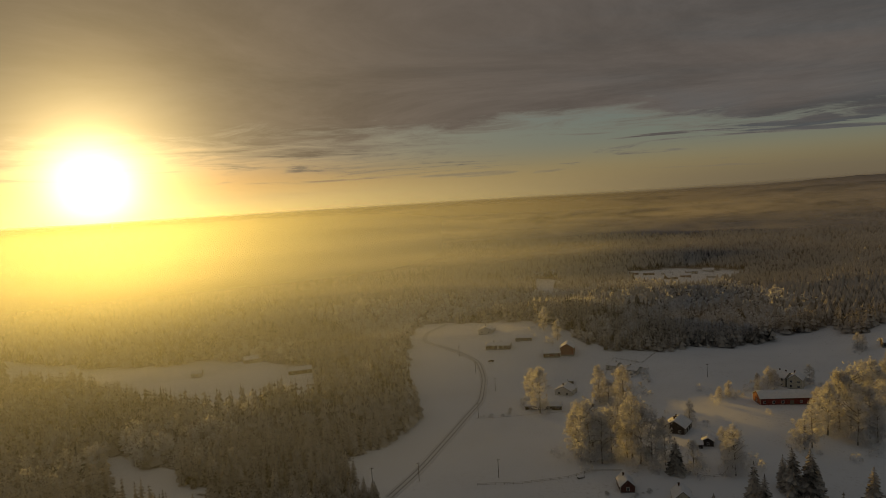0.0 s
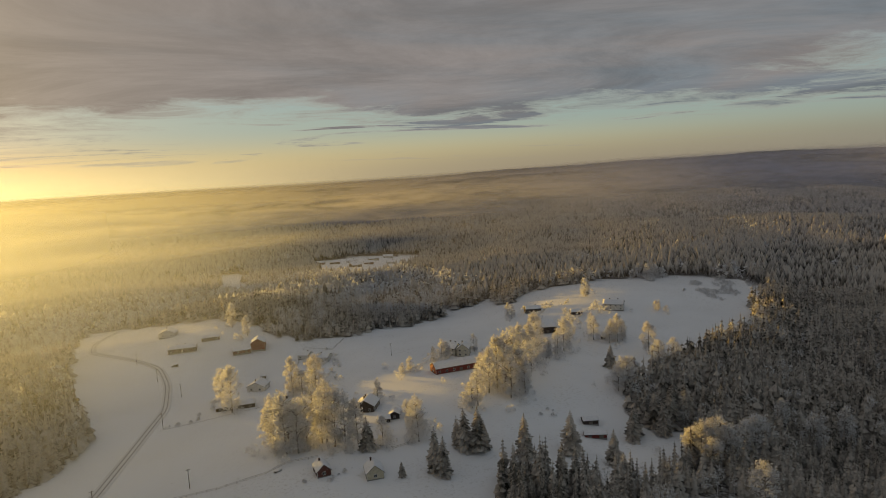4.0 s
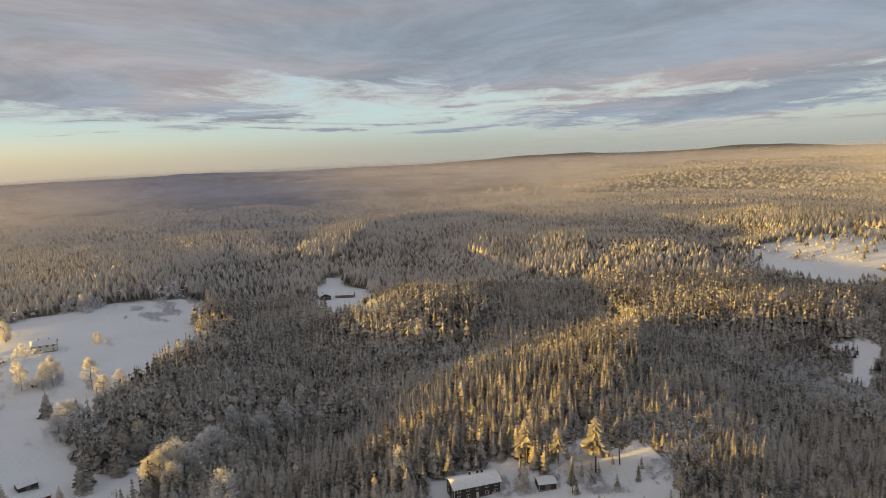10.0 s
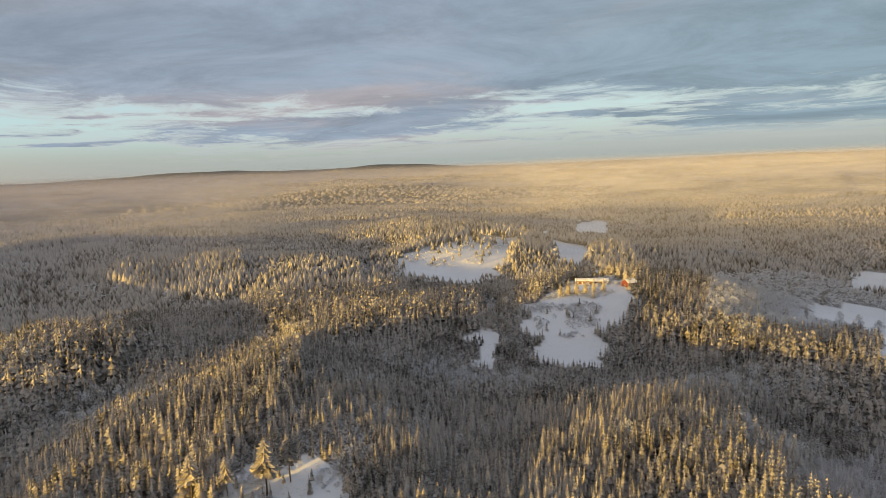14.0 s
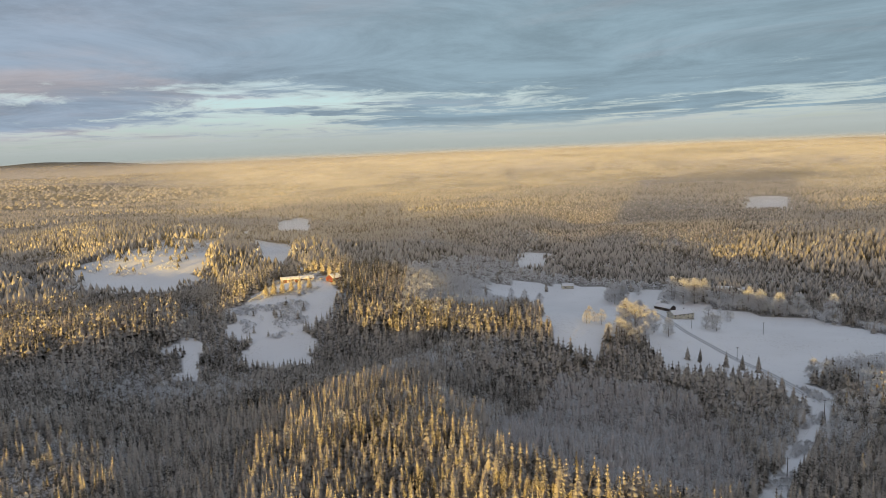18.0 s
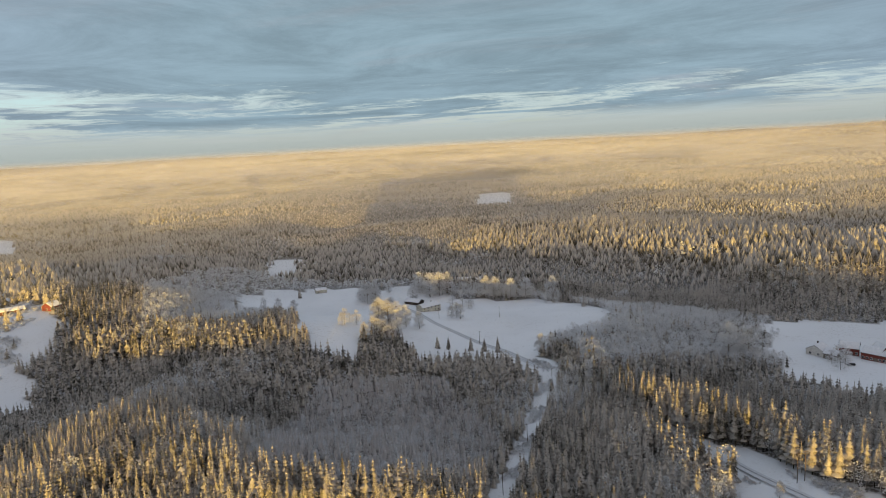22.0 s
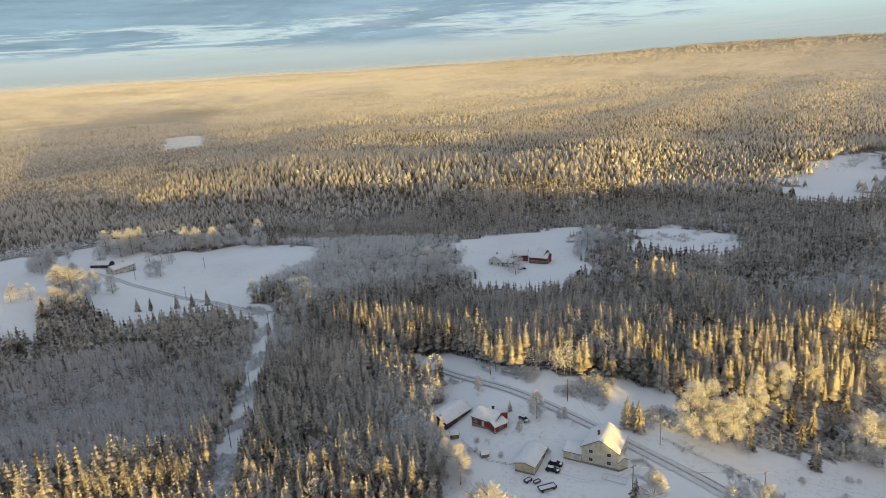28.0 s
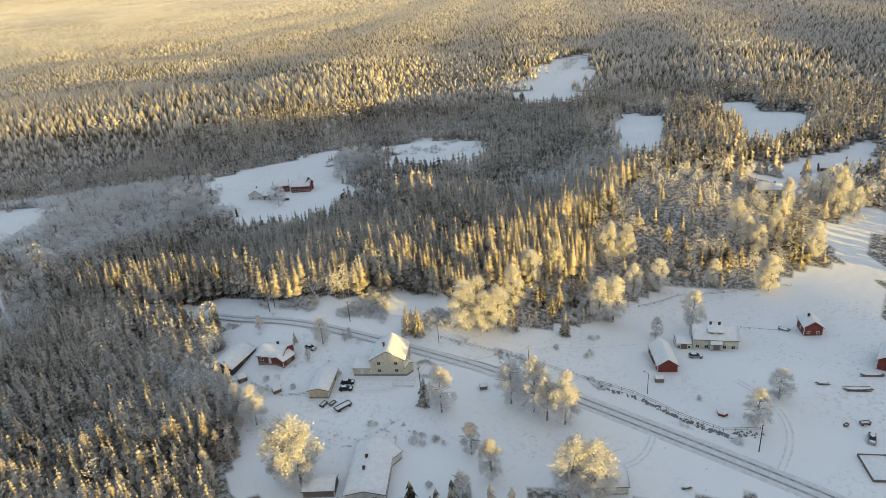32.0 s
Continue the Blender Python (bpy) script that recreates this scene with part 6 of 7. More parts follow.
along("barn", (-117.6, 456.2), (-101.5, 460.8), 8, 2.9, 1.6, BROWN, "long dark barn in the hazy meadow", win=3, gable_win=1, chimneys=(), category="barn")
along("barn", (-160.1, 492.6), (-148.0, 498.2), 8, 3.0, 1.8, BROWN, "dark farm building at the meadow's far side", win=2, gable_win=1, chimneys=(), category="barn")
across("barn", (268.3, 392.5), (259.3, 372.4), 13, 4.5, 3.2, BROWN, "large dark barn with a sunlit snowy roof", win=0, gable_win=0, chimneys=(), category="barn")
along("house", (289.7, 433.0), (301.3, 428.2), 8, 3.0, 1.8, BROWN, "dark farm cottage with a snowy roof", win=3, gable_win=1)
along("shed", (304.4, 393.5), (312.2, 389.5), 6.5, 2.4, 1.5, BROWN, "dark farm shed with a snowy roof", win=1, gable_win=0, chimneys=(), category="shed")
along("house", (329.2, 385.9), (339.3, 374.8), 9, 4.6, 2.6, WHITE, "white farmhouse with several chimneys", win=4, gable_win=2, storeys=2, chimneys=(-0.2, 0.2))
along("shed", (286.3, 338.7), (288.3, 336.7), 3, 1.9, 0.9, BROWN, "tiny dark hut by the bushes", win=0, gable_win=0, chimneys=(), category="shed", corner=None)
along("shed", (195.6, 246.1), (202.4, 242.9), 4.5, 2.3, 1.0, BROWN, "dark shed beside tall spruces", win=1, gable_win=0, chimneys=(), category="shed", corner=None)
along("shed", (186.6, 234.1), (195.6, 228.9), 4.5, 2.1, 0.8, RED, "low red shed with a flat snowy roof", win=2, gable_win=0, chimneys=(), category="shed")
across("house", (538.4, 278.6), (544.3, 270.2), 10, 3.4, 2.4, BROWN, "dark farmhouse in a forest clearing", win=2, gable_win=2)
along("barn", (552.0, 269.5), (556.0, 252.6), 8, 2.8, 1.8, GREYWOOD, "long grey barn in a forest clearing", win=3, gable_win=0, chimneys=(), category="barn")
for (ax, ay), (bx, by), tone in (((279.9, 931.7), (294.4, 926.5), BROWN), ((305.9, 931.2), (321.4, 927.1), WHITE), ((265.5, 945.0), (277.0, 944.0), DARKRED), ((347.8, 949.1), (363.5, 945.9), CREAM), ((380.2, 970.2), (395.0, 963.8), WHITE), ((286.9, 847.4), (301.2, 851.5), BROWN), ((321.1, 897.4), (334.5, 893.3), DARKRED), ((361.0, 908.1), (373.5, 903.9), WHITE), ((296.8, 888.3), (308.0, 886.3), CREAM)):
    along("house", (ax, ay), (bx, by), 9, 3.0, 2.2, tone, "far village house with a snowy roof", win=3, gable_win=1, group="houses of the far village")

# ---- the house in the clearing, the knoll farm, the valley farms ----
along("house", (219.2, 64.2), (229.2, 48.8), 9.5, 5.0, 1.6, BROWN, "large dark brown house with broad windows and snowy roof", win=5, gable_win=2, storeys=2, chimneys=(-0.05, 0.12, 0.22), over=0.8)
along("garage", (229.7, 34.1), (232.3, 27.9), 6, 2.4, 0.6, BROWN, "dark garage with a flat snowy roof", win=1, gable_win=0, chimneys=(), category="garage")
along("house", (517.0, -240.8), (512.5, -251.3), 9, 2.8, 1.5, DARKRED, "dark red farmhouse on the knoll", win=3, gable_win=1)
along("barn", (499.3, -245.0), (492.2, -259.1), 9, 2.8, 1.6, DARKRED, "long red barn on the knoll", win=3, gable_win=1, chimneys=(), category="barn")
across("barn", (480.7, -264.5), (471.9, -266.3), 9, 3.4, 2.6, RED, "red gabled barn among frosted trees", win=0, gable_win=1, chimneys=(), category="barn")
along("house", (546.9, -275.5), (543.4, -287.1), 9, 3.0, 1.9, WHITE, "white house behind the knoll farm", win=3, gable_win=1)
along("house", (878.9, -362.4), (888.9, -375.5), 10, 4.5, 2.5, YELLOW, "sunlit pale house high on the knoll", win=3, gable_win=1)
along("barn", (306.9, -480.5), (291.4, -479.3), 8, 2.8, 2.1, BROWN, "dark brown barn by the farm road", win=1, gable_win=0, chimneys=(), category="barn")
along("house", (273.1, -454.9), (265.6, -472.1), 9, 4.6, 2.4, YELLOW, "long pale yellow farmhouse beside frosted trees", win=5, gable_win=2, storeys=2)
along("house", (414.5, -489.0), (407.6, -497.2), 7, 3.0, 1.8, YELLOW, "small yellow house on the valley field", win=2, gable_win=1)
along("house", (297.3, -566.5), (284.9, -574.4), 8, 2.8, 1.6, RED, "low red farmhouse at the field's edge", win=4, gable_win=1)
along("shed", (281.1, -575.5), (276.6, -580.0), 6, 2.4, 1.2, BROWN, "dark shed at the field's edge", win=1, gable_win=0, chimneys=(), category="shed")
along("barn", (-22.5, -415.2), (-32.1, -414.1), 9, 4.2, 2.8, RED, "tall red barn of the valley farm", win=4, gable_win=2, chimneys=(), category="barn", corner=None)
along("barn", (-32.7, -409.3), (-43.9, -404.4), 9, 4.2, 2.6, RED, "long red cowshed of the valley farm", win=6, gable_win=2, chimneys=(), category="barn", corner=None)
across("barn", (-41.9, -407.3), (-46.7, -409.8), 9, 5.6, 3.4, DARKRED, "narrow tall red barn tower", win=0, gable_win=1, chimneys=(), category="barn", corner=None)
across("house", (-6.3, -405.9), (-14.3, -402.2), 9, 3.6, 2.6, WHITE, "white farmhouse with snowy roofs", win=2, gable_win=2)
along("house", (-14.5, -400.8), (-20.7, -397.6), 7, 3.4, 2.0, GREYWOOD, "grey farm cottage with a snowy roof", win=2, gable_win=1)
across("cottage", (-56.6, -368.5), (-60.7, -366.4), 7, 2.8, 1.9, BROWN, "dark cottage behind the spruces", win=1, gable_win=1, chimneys=(0.1,))

# ---- small things ----
poles_hamlet = [(-74.8, -156.2), (-40.4, -160.5), (-110.8, -98.8), (-28.3, -203.5)]
lamp_places = [(-53.2, -179.6)]
h_pole = [(-3.5, -230.1)]
poles_village = [(-17.5, 268.8), (16.3, 267.4), (11.9, 346.5), (25.4, 401.7), (14.9, 437.4), (4.8, 478.1), (154.2, 390.5), (-37.0, 265.9)]
poles_valley = [(205.3, -459.0), (111.9, -315.0), (245.9, -433.9), (191.0, -392.0), (98.2, -243.5), (88.5, -195.0)]
farm_wall = [(-54.5, -181.5), (-64.7, -171.4), (-75.5, -159.9), (-84.1, -149.9), (-90.6, -140.9), (-96.8, -132.7), (-99.8, -126.0), (-102.2, -119.2), (-105.6, -113.0), (-108.4, -108.7), (-117.1, -105.1)]
garden_fence = [(89.9, 420.6), (100.1, 424.0), (108.0, 442.7), (113.1, 453.4), (128.4, 437.9), (150.1, 466.0)]
yard_fence = [(89.2, 260.6), (97.1, 251.3), (104.2, 251.0), (110.1, 258.2)]
village_fence = [(7.0, 261.2), (25.4, 260.0), (44.9, 262.6), (55.9, 267.5), (67.8, 264.6)]
meadow_fence = [(10.4, 343.3), (24.0, 344.6), (42.9, 348.5), (62.6, 351.8), (88.2, 348.9)]
yard_hedge = [(-43.5, -172.6), (-46.4, -172.7), (-48.3, -168.9), (-44.7, -165.1), (-41.2, -166.8)]
hamlet_fence2 = [(8.3, -188.8), (4.3, -182.4), (0.0, -176.7), (-5.3, -174.5), (-8.7, -173.7)]
hamlet_line = [(-133.9, -182.6), (-152.5, -183.5), (-170.0, -173.1), (-187.3, -163.9)]
upper_line = [(-154.0, -152.5), (-159.7, -145.8), (-166.0, -140.3)]
shrub_spots = [(-95.5, -155.6), (-86.7, -162.0), (-29.0, -123.0), (-32.4, -138.5), (-36.1, -137.2), (-38.1, -136.1), (-103.0, -162.6), (-112.5, -123.8), (-137.8, -191.9), (-65.4, -149.0), (-18.6, -178.3), (-4.3, -179.6), (2.0, -187.4), (4.3, -182.9), (-23.0, -151.8), (-33.5, -141.7)]
bushes_village = [(29.9, 357.8), (27.6, 350.6), (24.3, 348.6), (19.7, 348.2), (14.5, 347.8), (114.3, 310.7), (115.7, 284.6), (66.1, 241.9), (71.4, 243.9), (55.6, 246.3), (187.1, 261.3), (186.4, 256.3), (179.2, 258.4)]
wheel_tracks = [(-97.9, -118.5), (-90.8, -108.0), (-79.0, -106.7), (-68.0, -110.0)]


def ground_at(x, y):
    return float(relief(x, y))


def ball(v, f, c, rx, ry, rz, n=8, m=5):
    k = len(v)
    for j in range(m + 1):
        p = math.pi * j / m
        for i in range(n):
            a = 6.2832 * i / n
            v.append((c[0] + rx * math.sin(p) * math.cos(a), c[1] + ry * math.sin(p) * math.sin(a), c[2] + rz * math.cos(p)))
    f += [(k + j * n + i, k + (j + 1) * n + i, k + (j + 1) * n + (i + 1) % n, k + j * n + (i + 1) % n) for j in range(m) for i in range(n)]


POLEWOOD = material("tarred_pole_wood", plain_paint((0.13, 0.10, 0.08), 0.85, 3.0, 0.0, 0.4))
CABLE = material("frosted_cable", plain_paint((0.55, 0.54, 0.53), 0.7))
CAR_DARK = material("dark_car_paint", plain_paint((0.03, 0.032, 0.036), 0.3))
CAR_SILVER = material("silver_car_paint", plain_paint((0.35, 0.35, 0.36), 0.35, 4.0, 0.3))


def utility_pole(x, y, high=8.5, turn=0.0, arms=1, label="tarred wooden utility pole with a crossarm"):
    root = new("utility_pole")
    root.matrix_basis = pose(x, y, ground_at(x, y) - 0.2, 0, 0, turn)
    v, f = [], []
    tube(v, f, (0, 0, 0), (0, 0, high), 0.15, 0.10, 8)
    part("shaft", v, f, POLEWOOD, root)
    for a in range(arms):
        v, f = [], []
        boxed(v, f, -0.9, 0.9, -0.06, 0.06, high - 0.5 - 0.7 * a, high - 0.36 - 0.7 * a)
        arm = part("crossarm", v, f, POLEWOOD, root)
        for ix in (-0.75, 0.0, 0.75):
            v, f = [], []
            tube(v, f, (ix, 0, high - 0.36 - 0.7 * a), (ix, 0, high - 0.18 - 0.7 * a), 0.05, 0.035, 6)
            part("insulator", v, f, TRIM, arm)
    return tagged(root, label, "utility pole", "wooden utility poles")


def street_lamp(x, y, turn):
    root = new("street_lamp")
    root.matrix_basis = pose(x, y, ground_at(x, y) - 0.2, 0, 0, turn)
    v, f = [], []
    tube(v, f, (0, 0, 0), (0, 0, 7.2), 0.12, 0.08, 8)
    part("pole", v, f, POLEWOOD, root)
    v, f = [], []
    tube(v, f, (0, 0, 7.1), (0, -1.1, 7.5), 0.04, 0.04, 6)
    part("arm", v, f, METAL, root)
    v, f = [], []
    ball(v, f, (0, -1.35, 7.5), 0.16, 0.36, 0.10)
    head = part("lamp_head", v, f, METAL, root)
    v, f = [], []
    boxed(v, f, -0.10, 0.10, -1.55, -1.15, 7.40, 7.43)
    part("lamp_cover", v, f, LAMP_GLASS, head)
    tagged(root, "roadside lamp on a dark wooden pole", "street lamp")


def cable(a, b, sag, name="power_line"):
    """A hanging wire between two points."""
    v, f = [], []
    a, b = Vector(a), Vector(b)
    n = 10
    p = [a.lerp(b, i / n) - Vector((0, 0, sag * 4 * (i / n) * (1 - i / n))) for i in range(n + 1)]
    d = (b - a).normalized()
    u = d.orthogonal().normalized()
    w = d.cross(u)
    for q in p:
        v += [tuple(q + (u * math.cos(t) + w * math.sin(t)) * 0.03) for t in (0, 1.571, 3.142, 4.712)]
    f += [(4 * i + j, 4 * i + (j + 1) % 4, 4 * i + 4 + (j + 1) % 4, 4 * i + 4 + j) for i in range(n) for j in range(4)]
    ob = new(name, plain_mesh(name, v, f, CABLE))
    tagged(ob, "frosted overhead wire between poles", "cable")


def pole_top(x, y, high, dx=0.0):
    return (x + dx, y, ground_at(x, y) - 0.2 + high - 0.15)


for px, py in poles_hamlet:
    utility_pole(px, py, 8.5, 30)
for px, py in poles_village:
    utility_pole(px, py, 8.5, 10)
for px, py in poles_valley:
    utility_pole(px, py, 9.0, 50)
street_lamp(*lamp_places[0], 40)
street_lamp(-100.6, -131.0, 30)
for (ax, ay), (bx, by) in zip(poles_valley[1:6:3] + poles_valley[4:5], poles_valley[4:5] + poles_valley[5:6]):
    for o in (-0.7, 0.0, 0.7):
        cable(pole_top(ax, ay, 9.0, o), pole_top(bx, by, 9.0, o), 0.8)
(hx, hy), = h_pole
for s in (-1.1, 1.1):
    utility_pole(hx + s, hy + 0.6 * s, 11, 30, 2, "pole of a paired power-line support at the forest edge")
for i, j in ((0, 1), (0, 3), (1, 3)):
    (ax, ay), (bx, by) = poles_hamlet[i], poles_hamlet[j]
    for o in (-0.6, 0.6):
        cable(pole_top(ax, ay, 8.5, o), pole_top(bx, by, 8.5, o), 1.2)
(ax, ay) = poles_hamlet[0]
cable(pole_top(ax, ay, 8.5), (-112.0, -152.0, ground_at(-112, -152) + 3.4), 1.0)
(ax, ay) = poles_hamlet[3]
for o in (-1.0, 0.0, 1.0):
    cable((hx + o, hy, ground_at(hx, hy) + 10.3), (hx + 26 + o, hy - 40, ground_at(hx + 26, hy - 40) + 11), 1.0)
for i, j in ((0, 2), (2, 3), (3, 4), (4, 5)):
    (ax, ay), (bx, by) = poles_village[i], poles_village[j]
    cable(pole_top(ax, ay, 8.5), pole_top(bx, by, 8.5), 1.0)


def fence(line, gap, high, rails, label, mat):
    """Posts and rails along a line on the ground."""
    root = new("fence")
    p = []
    for (ax, ay), (bx, by) in zip(line, line[1:]):
        n = max(1, round(math.hypot(bx - ax, by - ay) / gap))
        p += [(ax + (bx - ax) * i / n, ay + (by - ay) * i / n) for i in range(n)]
    p.append(line[-1])
    x0, y0 = p[0]
    root.location = (x0, y0, ground_at(x0, y0))
    tops = [Vector((x - x0, y - y0, ground_at(x, y) - ground_at(x0, y0))) for x, y in p]

    def post_make(v, f):
        tube(v, f, (0, 0, -0.3), (0, 0, high), 0.07, 0.055, 6)
    me = shared(("post", high, mat.name), post_make, mat)
    for q in tops:
        o = new("post", me)
        o.parent, o.location = root, q
    for q, r in zip(tops, tops[1:]):
        for k in range(rails):
            z = Vector((0, 0, high * (k + 0.75) / rails))
            v, f = [], []
            tube(v, f, q + z, r + z, 0.045, 0.045, 5)
            part("rail", v, f, mat, root)
    tagged(root, label, "fence")


fence(farm_wall, 3.2, 1.15, 2, "old grey wooden rail fence above the road", GREYWOOD)
fence(garden_fence, 3.5, 1.1, 2, "dark garden fence round the bungalows", GREYWOOD)
fence(yard_fence, 3.0, 1.2, 2, "dark wooden yard fence below the brown house", GREYWOOD)
fence(village_fence, 4.0, 1.1, 2, "long frosted pasture fence across the snow", GREYWOOD)
fence(meadow_fence, 4.0, 1.0, 1, "low frosted pasture fence below the outbuildings", GREYWOOD)
fence(hamlet_fence2, 3.0, 0.9, 2, "low garden fence between the red house and garage", GREYWOOD)
fence(upper_line, 3.0, 0.8, 1, "half-buried rail fence beside the cottage", GREYWOOD)
fence(hamlet_line, 4.0, 1.0, 2, "dark pasture fence at the birch wood's edge", GREYWOOD)


def boulder_bank():
    """Broken rock and roots along the road cutting."""
    rng = random.Random(21)
    root = new("rock_cutting")
    x0, y0 = farm_wall[4]
    root.location = (x0, y0, ground_at(x0, y0))
    made = []
    for i in range(6):
        v, f = [], []
        ball(v, f, (0, 0, 0), 0.40, 0.26, 0.22, 7, 5)
        v = [(a * rng.uniform(0.75, 1.25), b * rng.uniform(0.75, 1.25), c * rng.uniform(0.75, 1.25)) for a, b, c in v]
        made.append(plain_mesh("stone", v, f, STONE))
    for (ax, ay), (bx, by) in zip(farm_wall[4:], farm_wall[5:]):
        for k in range(34):
            t = rng.random()
            x, y = ax + (bx - ax) * t + rng.uniform(0.2, 1.0), ay + (by - ay) * t + rng.uniform(0.4, 3.0)
            o = new("stone", made[rng.randrange(6)])
            o.parent = root
            o.matrix_basis = Matrix.LocRotScale((x - x0, y - y0, ground_at(x, y) - ground_at(x0, y0) + rng.uniform(-0.1, 0.25)), Euler((rng.uniform(-0.5, 0.5), rng.uniform(-0.5, 0.5), rng.uniform(0, 6.28))), [rng.uniform(0.5, 1.4)] * 3)
    tagged(root, "dark broken stones along the snowy road bank", "rocks")


boulder_bank()


def car(x, y, turn, paint, label):
    root = new("car")
    root.matrix_basis = pose(x, y, ground_at(x, y) + 0.02, 0, 0, turn)
    prof = [(-2.15, 0.35), (-2.2, 0.62), (-2.05, 0.86), (-1.35, 0.92), (1.05, 0.92), (2.0, 0.80), (2.15, 0.55), (2.1, 0.35)]
    v = [(a, -0.86, b) for a, b in prof] + [(a, 0.86, b) for a, b in prof]
    n = len(prof)
    f = [(i, (i + 1) % n, n + (i + 1) % n, n + i) for i in range(n)] + [tuple(range(n - 1, -1, -1)), tuple(range(n, 2 * n))]
    part("body", v, f, paint, root)
    v, f = [], []
    lo = [(-1.95, -0.78), (1.0, -0.78), (1.0, 0.78), (-1.95, 0.78)]
    hi = [(-1.55, -0.62), (0.25, -0.62), (0.25, 0.62), (-1.55, 0.62)]
    v = [(a, b, 0.92) for a, b in lo] + [(a, b, 1.42) for a, b in hi]
    f = [(4, 5, 6, 7)] + [(i, (i + 1) % 4, 4 + (i + 1) % 4, 4 + i) for i in range(4)]
    part("windows", v, f, GLASS, root, "dark car glass")
    v, f = [], []
    ball(v, f, (-0.65, 0, 1.44), 1.05, 0.66, 0.12)
    part("roof_snow", v, f, SNOW, root, "snow on the car roof")
    v, f = [], []
    ball(v, f, (1.5, 0, 0.86), 0.5, 0.7, 0.08)
    part("bonnet_snow", v, f, SNOW, root, "snow on the bonnet")
    for sx in (-1.35, 1.35):
        for sy in (-0.8, 0.8):
            v, f = [], []
            tube(v, f, (sx, sy - 0.1, 0.31), (sx, sy + 0.1, 0.31), 0.31, 0.31, 12)
            f.append(tuple(range(len(v) - 13, len(v) - 25, -1)))
            w = part("wheel", v, f, RUBBER, root)
            v, f = [], []
            tube(v, f, (sx, sy - 0.11, 0.31), (sx, sy + 0.11, 0.31), 0.17, 0.17, 10)
            part("rim", v, f, METAL, w)
    for sy in (-0.6, 0.6):
        v, f = [], []
        ball(v, f, (2.1, sy, 0.66), 0.06, 0.16, 0.09, 6, 4)
        part("headlight", v, f, LAMP_GLASS, root)
    tagged(root, label, "car")


car(-12.7, -196.1, 125, CAR_SILVER, "silver parked car beside the red house")
car(-19.2, -170.3, 155, CAR_DARK, "dark parked car in front of the garage")
car(-20.4, -173.1, 157, CAR_DARK, "dark parked car close to the yellow house")
car(-127.1, -142.5, 150, CAR_SILVER, "snow-covered car beside the yellow house")
car(-138.7, -90.5, 40, CAR_SILVER, "snow-covered car in the farmyard")
car(-27.1, -392.8, 10, CAR_DARK, "dark car at the valley farm")
car(27.2, 462.0, 170, CAR_DARK, "dark car near the village lane")


def tray(name, x, y, turn, L, W, rim, label, category, wall_mat=GREYWOOD, legs=0.0):
    """An open box with raised sides, full of snow."""
    root = new(name)
    root.matrix_basis = pose(x, y, ground_at(x, y) + 0.02, 0, 0, turn)
    t = 0.12
    for x0, x1, y0, y1 in ((-L / 2, L / 2, -W / 2, -W / 2 + t), (-L / 2, L / 2, W / 2 - t, W / 2), (-L / 2, -L / 2 + t, -W / 2 + t, W / 2 - t), (L / 2 - t, L / 2, -W / 2 + t, W / 2 - t)):
        v, f = [], []
        boxed(v, f, x0, x1, y0, y1, legs, legs + rim)
        part("side_board", v, f, wall_mat, root)
    v, f = [], []
    n = 8
    for i in range(n + 1):
        for j in range(n + 1):
            a, b = -1 + 2 * i / n, -1 + 2 * j / n
            v.append((a * (L / 2 - t), b * (W / 2 - t), legs + rim * 0.55 + 0.10 * (1 - a * a) * (1 - b * b)))
    f += [(i * (n + 1) + j, (i + 1) * (n + 1) + j, (i + 1) * (n + 1) + j + 1, i * (n + 1) + j + 1) for i in range(n) for j in range(n)]
    s = part("snow_fill", v, f, SNOW, root, "snow filling the box")
    s.data.shade_smooth()
    if legs:
        for sx in (-0.35, 0.35):
            v, f = [], []
            tube(v, f, (sx * L, -W / 2, legs * 0.6), (sx * L, W / 2, legs * 0.6), legs * 0.6, legs * 0.6, 10)
            part("wheel", v, f, RUBBER, root)
    return tagged(root, label, category)


tray("trailer", -16.6, -162.5, 20, 5.2, 2.2, 0.5, "low flatbed trailer filled with snow", "trailer", METAL, 0.5)
tray("trailer", -11.4, -166.2, 40, 2.4, 1.4, 0.4, "small box trailer filled with snow", "trailer", METAL, 0.4)
tray("crate", -14.0, -165.6, 35, 2.2, 1.2, 0.7, "snow-topped wooden crate beside the trailer", "crate")
tray("dung_yard", -131.5, -82.5, 62, 9.0, 6.5, 0.7, "low walled yard platform under snow", "platform", GREYWOOD)
tray("sandbox", -36.5, -165.6, 153, 7.0, 3.0, 0.25, "snow-covered terrace edged with boards", "terrace", TRIM)
tray("planter", -137.9, -97.3, 10, 1.4, 0.8, 0.6, "dark pallet box with snow on it", "crate")
tray("farm_cart", -142.5, -95.7, 165, 2.6, 1.2, 0.45, "old farm cart carrying snow", "cart", GREYWOOD, 0.45)


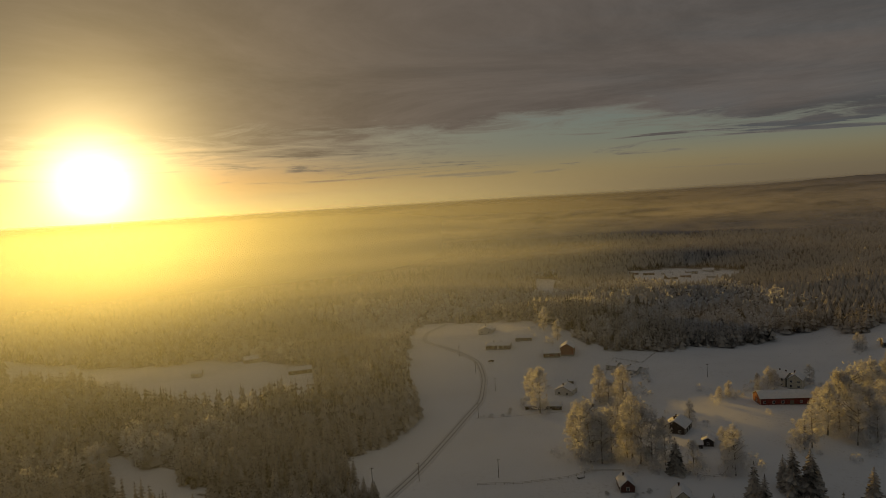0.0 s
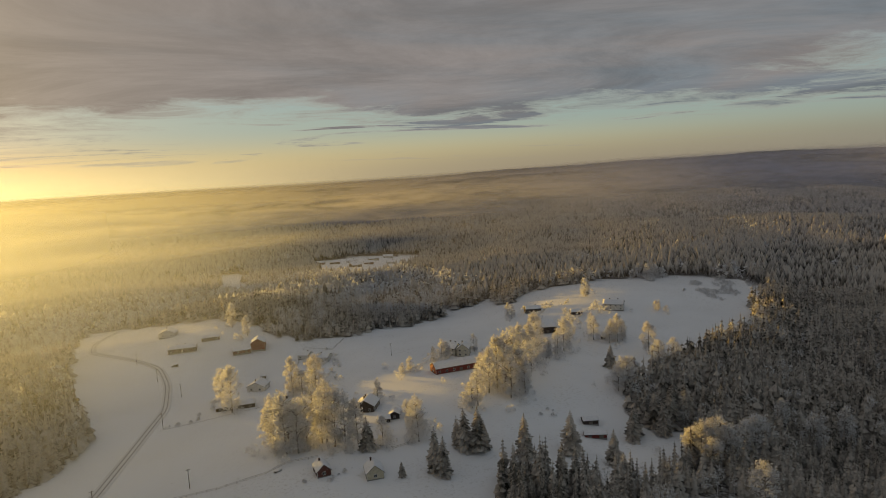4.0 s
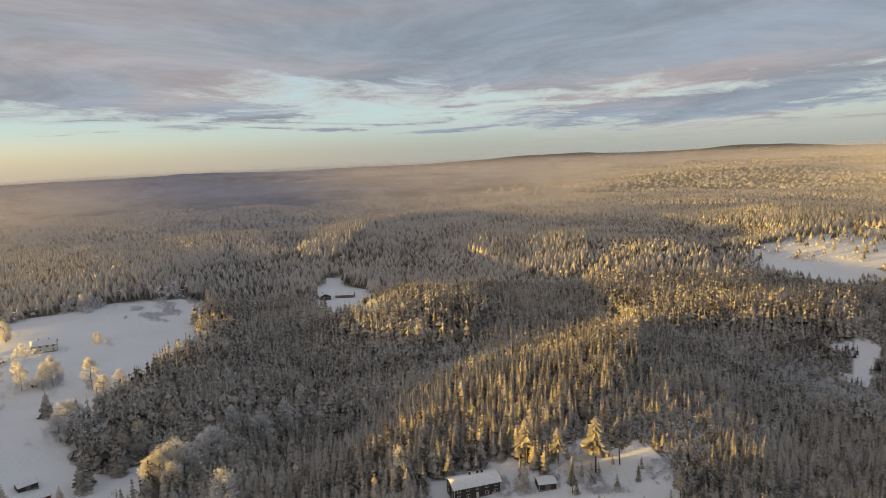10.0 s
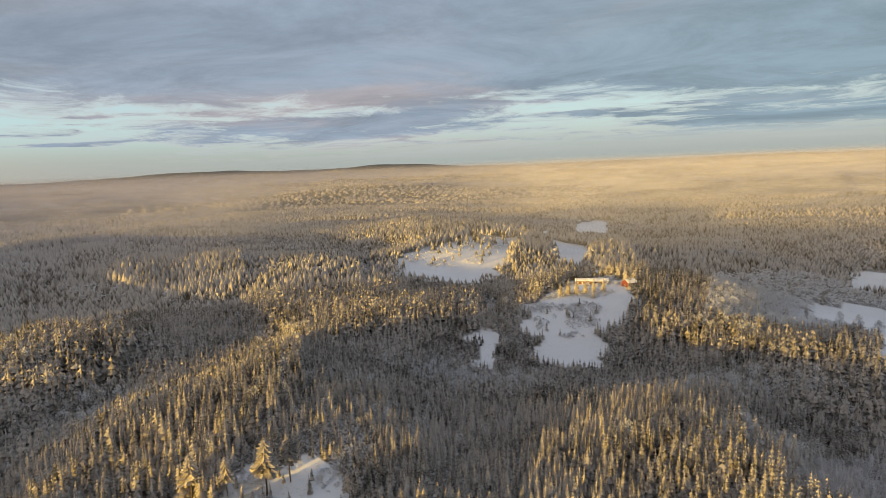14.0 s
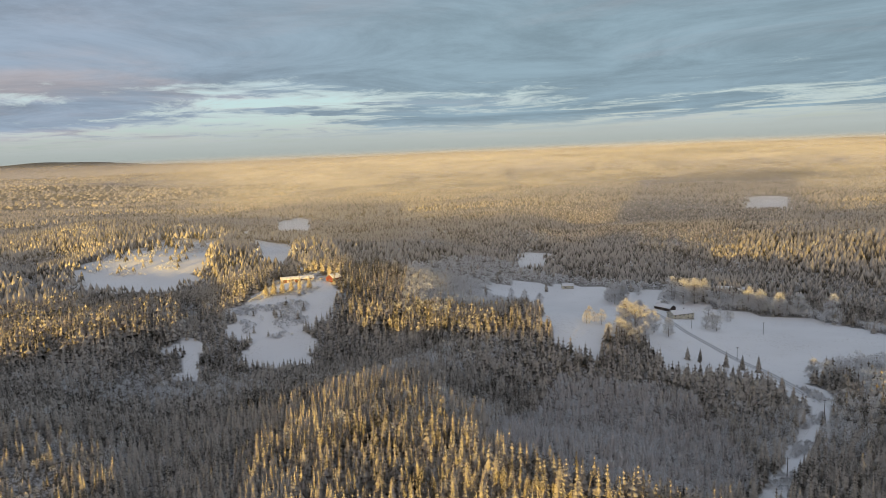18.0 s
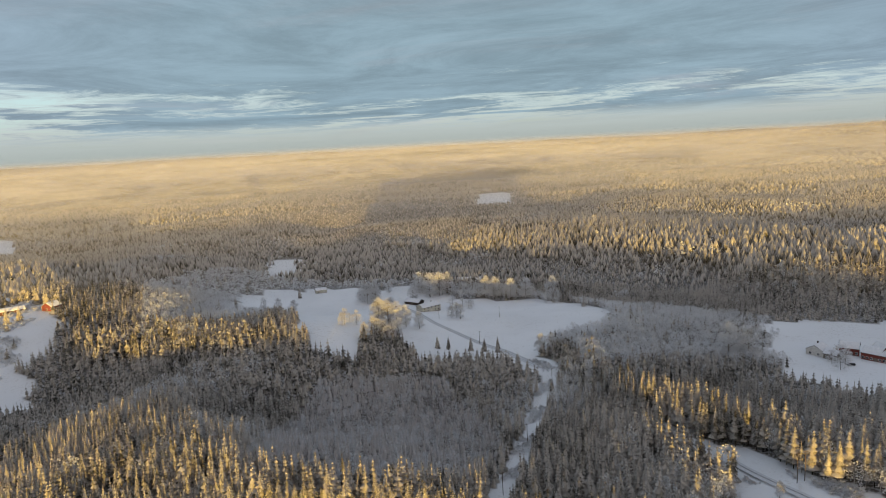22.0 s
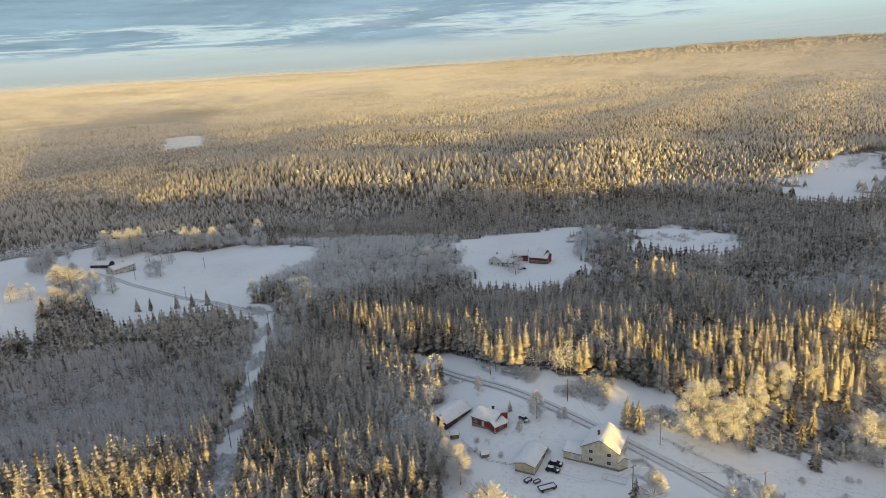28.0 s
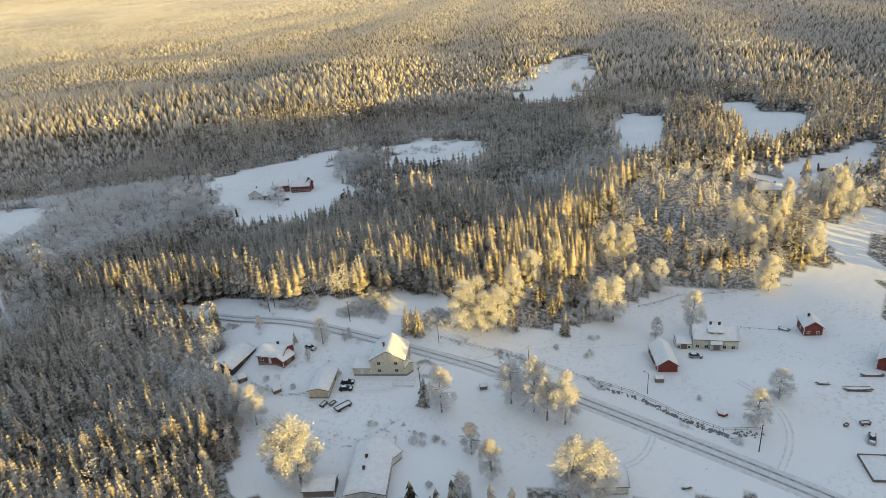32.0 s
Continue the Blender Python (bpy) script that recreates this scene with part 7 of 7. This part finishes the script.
def stack(name, x, y, turn, L, n, label, category):
    """A heap of long poles or planks, snowed over."""
    rng = random.Random(int(abs(x * 7)))
    root = new(name)
    root.matrix_basis = pose(x, y, ground_at(x, y), 0, 0, turn)
    for i in range(n):
        v, f = [], []
        w = rng.uniform(-0.7, 0.7)
        z = 0.15 + 0.22 * (i % 3)
        tube(v, f, (-L / 2 * rng.uniform(0.7, 1), w, z), (L / 2 * rng.uniform(0.7, 1), w + rng.uniform(-0.4, 0.4), z + 0.05), 0.12, 0.10, 6)
        part("pole", v, f, GREYWOOD, root)
    v, f = [], []
    ball(v, f, (0, 0, 0.66), L * 0.42, 0.7, 0.16, 10, 6)
    part("snow_cap", v, f, SNOW, root, "snow lying over the heap")
    tagged(root, label, category)


stack("log_pile", -163.6, -143.4, 113, 4.2, 9, "untidy log pile beside the red cottage", "log pile")
stack("timber_stack", -153.8, -107.3, 154, 8.0, 9, "long timber stack half buried in snow", "timber")
stack("timber_stack", -163.2, -110.8, 154, 7.0, 9, "timber stack beside the red barn", "timber")
stack("timber_stack", -147.9, -113.8, 150, 4.0, 5, "short planks under snow in the yard", "timber")
stack("branch_heap", -86.5, -96.2, 165, 2.6, 4, "few bare branches lying on the snow", "branches")
stack("brush_heap", 50.0, 261.9, 20, 3.5, 8, "dark heap of branches near the cabin", "branches")


def hex_kiosk(x, y):
    root = new("garden_gazebo")
    root.matrix_basis = pose(x, y, ground_at(x, y), 0, 0, 20)
    v, f = [], []
    tube(v, f, (0, 0, -0.3), (0, 0, 0.9), 1.45, 1.45, 6)
    part("wall", v, f, RED, root)
    v, f = [], []
    tube(v, f, (0, 0, 0.9), (0, 0, 1.25), 1.6, 1.35, 6)
    part("snow_cap", v, f, SNOW, root, "flat cap of snow")
    tagged(root, "low six-sided red tub house topped with snow", "garden tub")


hex_kiosk(-113.1, -114.6)
along("shed", (-106.2, -134.8), (-108.3, -133.7), 1.6, 1.3, 0.4, GREYWOOD, "tiny grey hutch beside the red barn", win=0, gable_win=0, chimneys=(), category="shed", over=0.15, corner=None)


def shrub(kinds, x, y, h, g, turn):
    ob = new("shrub", kinds[int(abs(x)) % len(kinds)])
    ob.matrix_basis = Matrix.LocRotScale((x, y, ground_at(x, y) - 0.05), Euler((0, 0, turn)), (g, g, h))
    tagged(ob, "small bare shrub white with hoar frost", "shrub", "frosted garden shrubs")


SHRUBS = []
for q in range(4):
    vv, ff = bush_shape(260, 950 + q, spread=0.5, low=0.02, tri=0.11, stem=False)
    SHRUBS.append(plain_mesh("shrub", vv, ff.tolist(), TWIGS))
rnd = random.Random(5)
for px, py in shrub_spots + bushes_village:
    for k in range(2):
        h = rnd.uniform(0.9, 2.0)
        shrub(SHRUBS, px + rnd.uniform(-1.5, 1.5), py + rnd.uniform(-1.5, 1.5), h, h * rnd.uniform(0.9, 1.4), rnd.uniform(0, 6))
for (ax, ay), (bx, by) in zip(yard_hedge, yard_hedge[1:]):
    for k in range(4):
        h = rnd.uniform(0.8, 1.1)
        shrub(SHRUBS, ax + (bx - ax) * k / 4, ay + (by - ay) * k / 4, h, 1.3, rnd.uniform(0, 6))
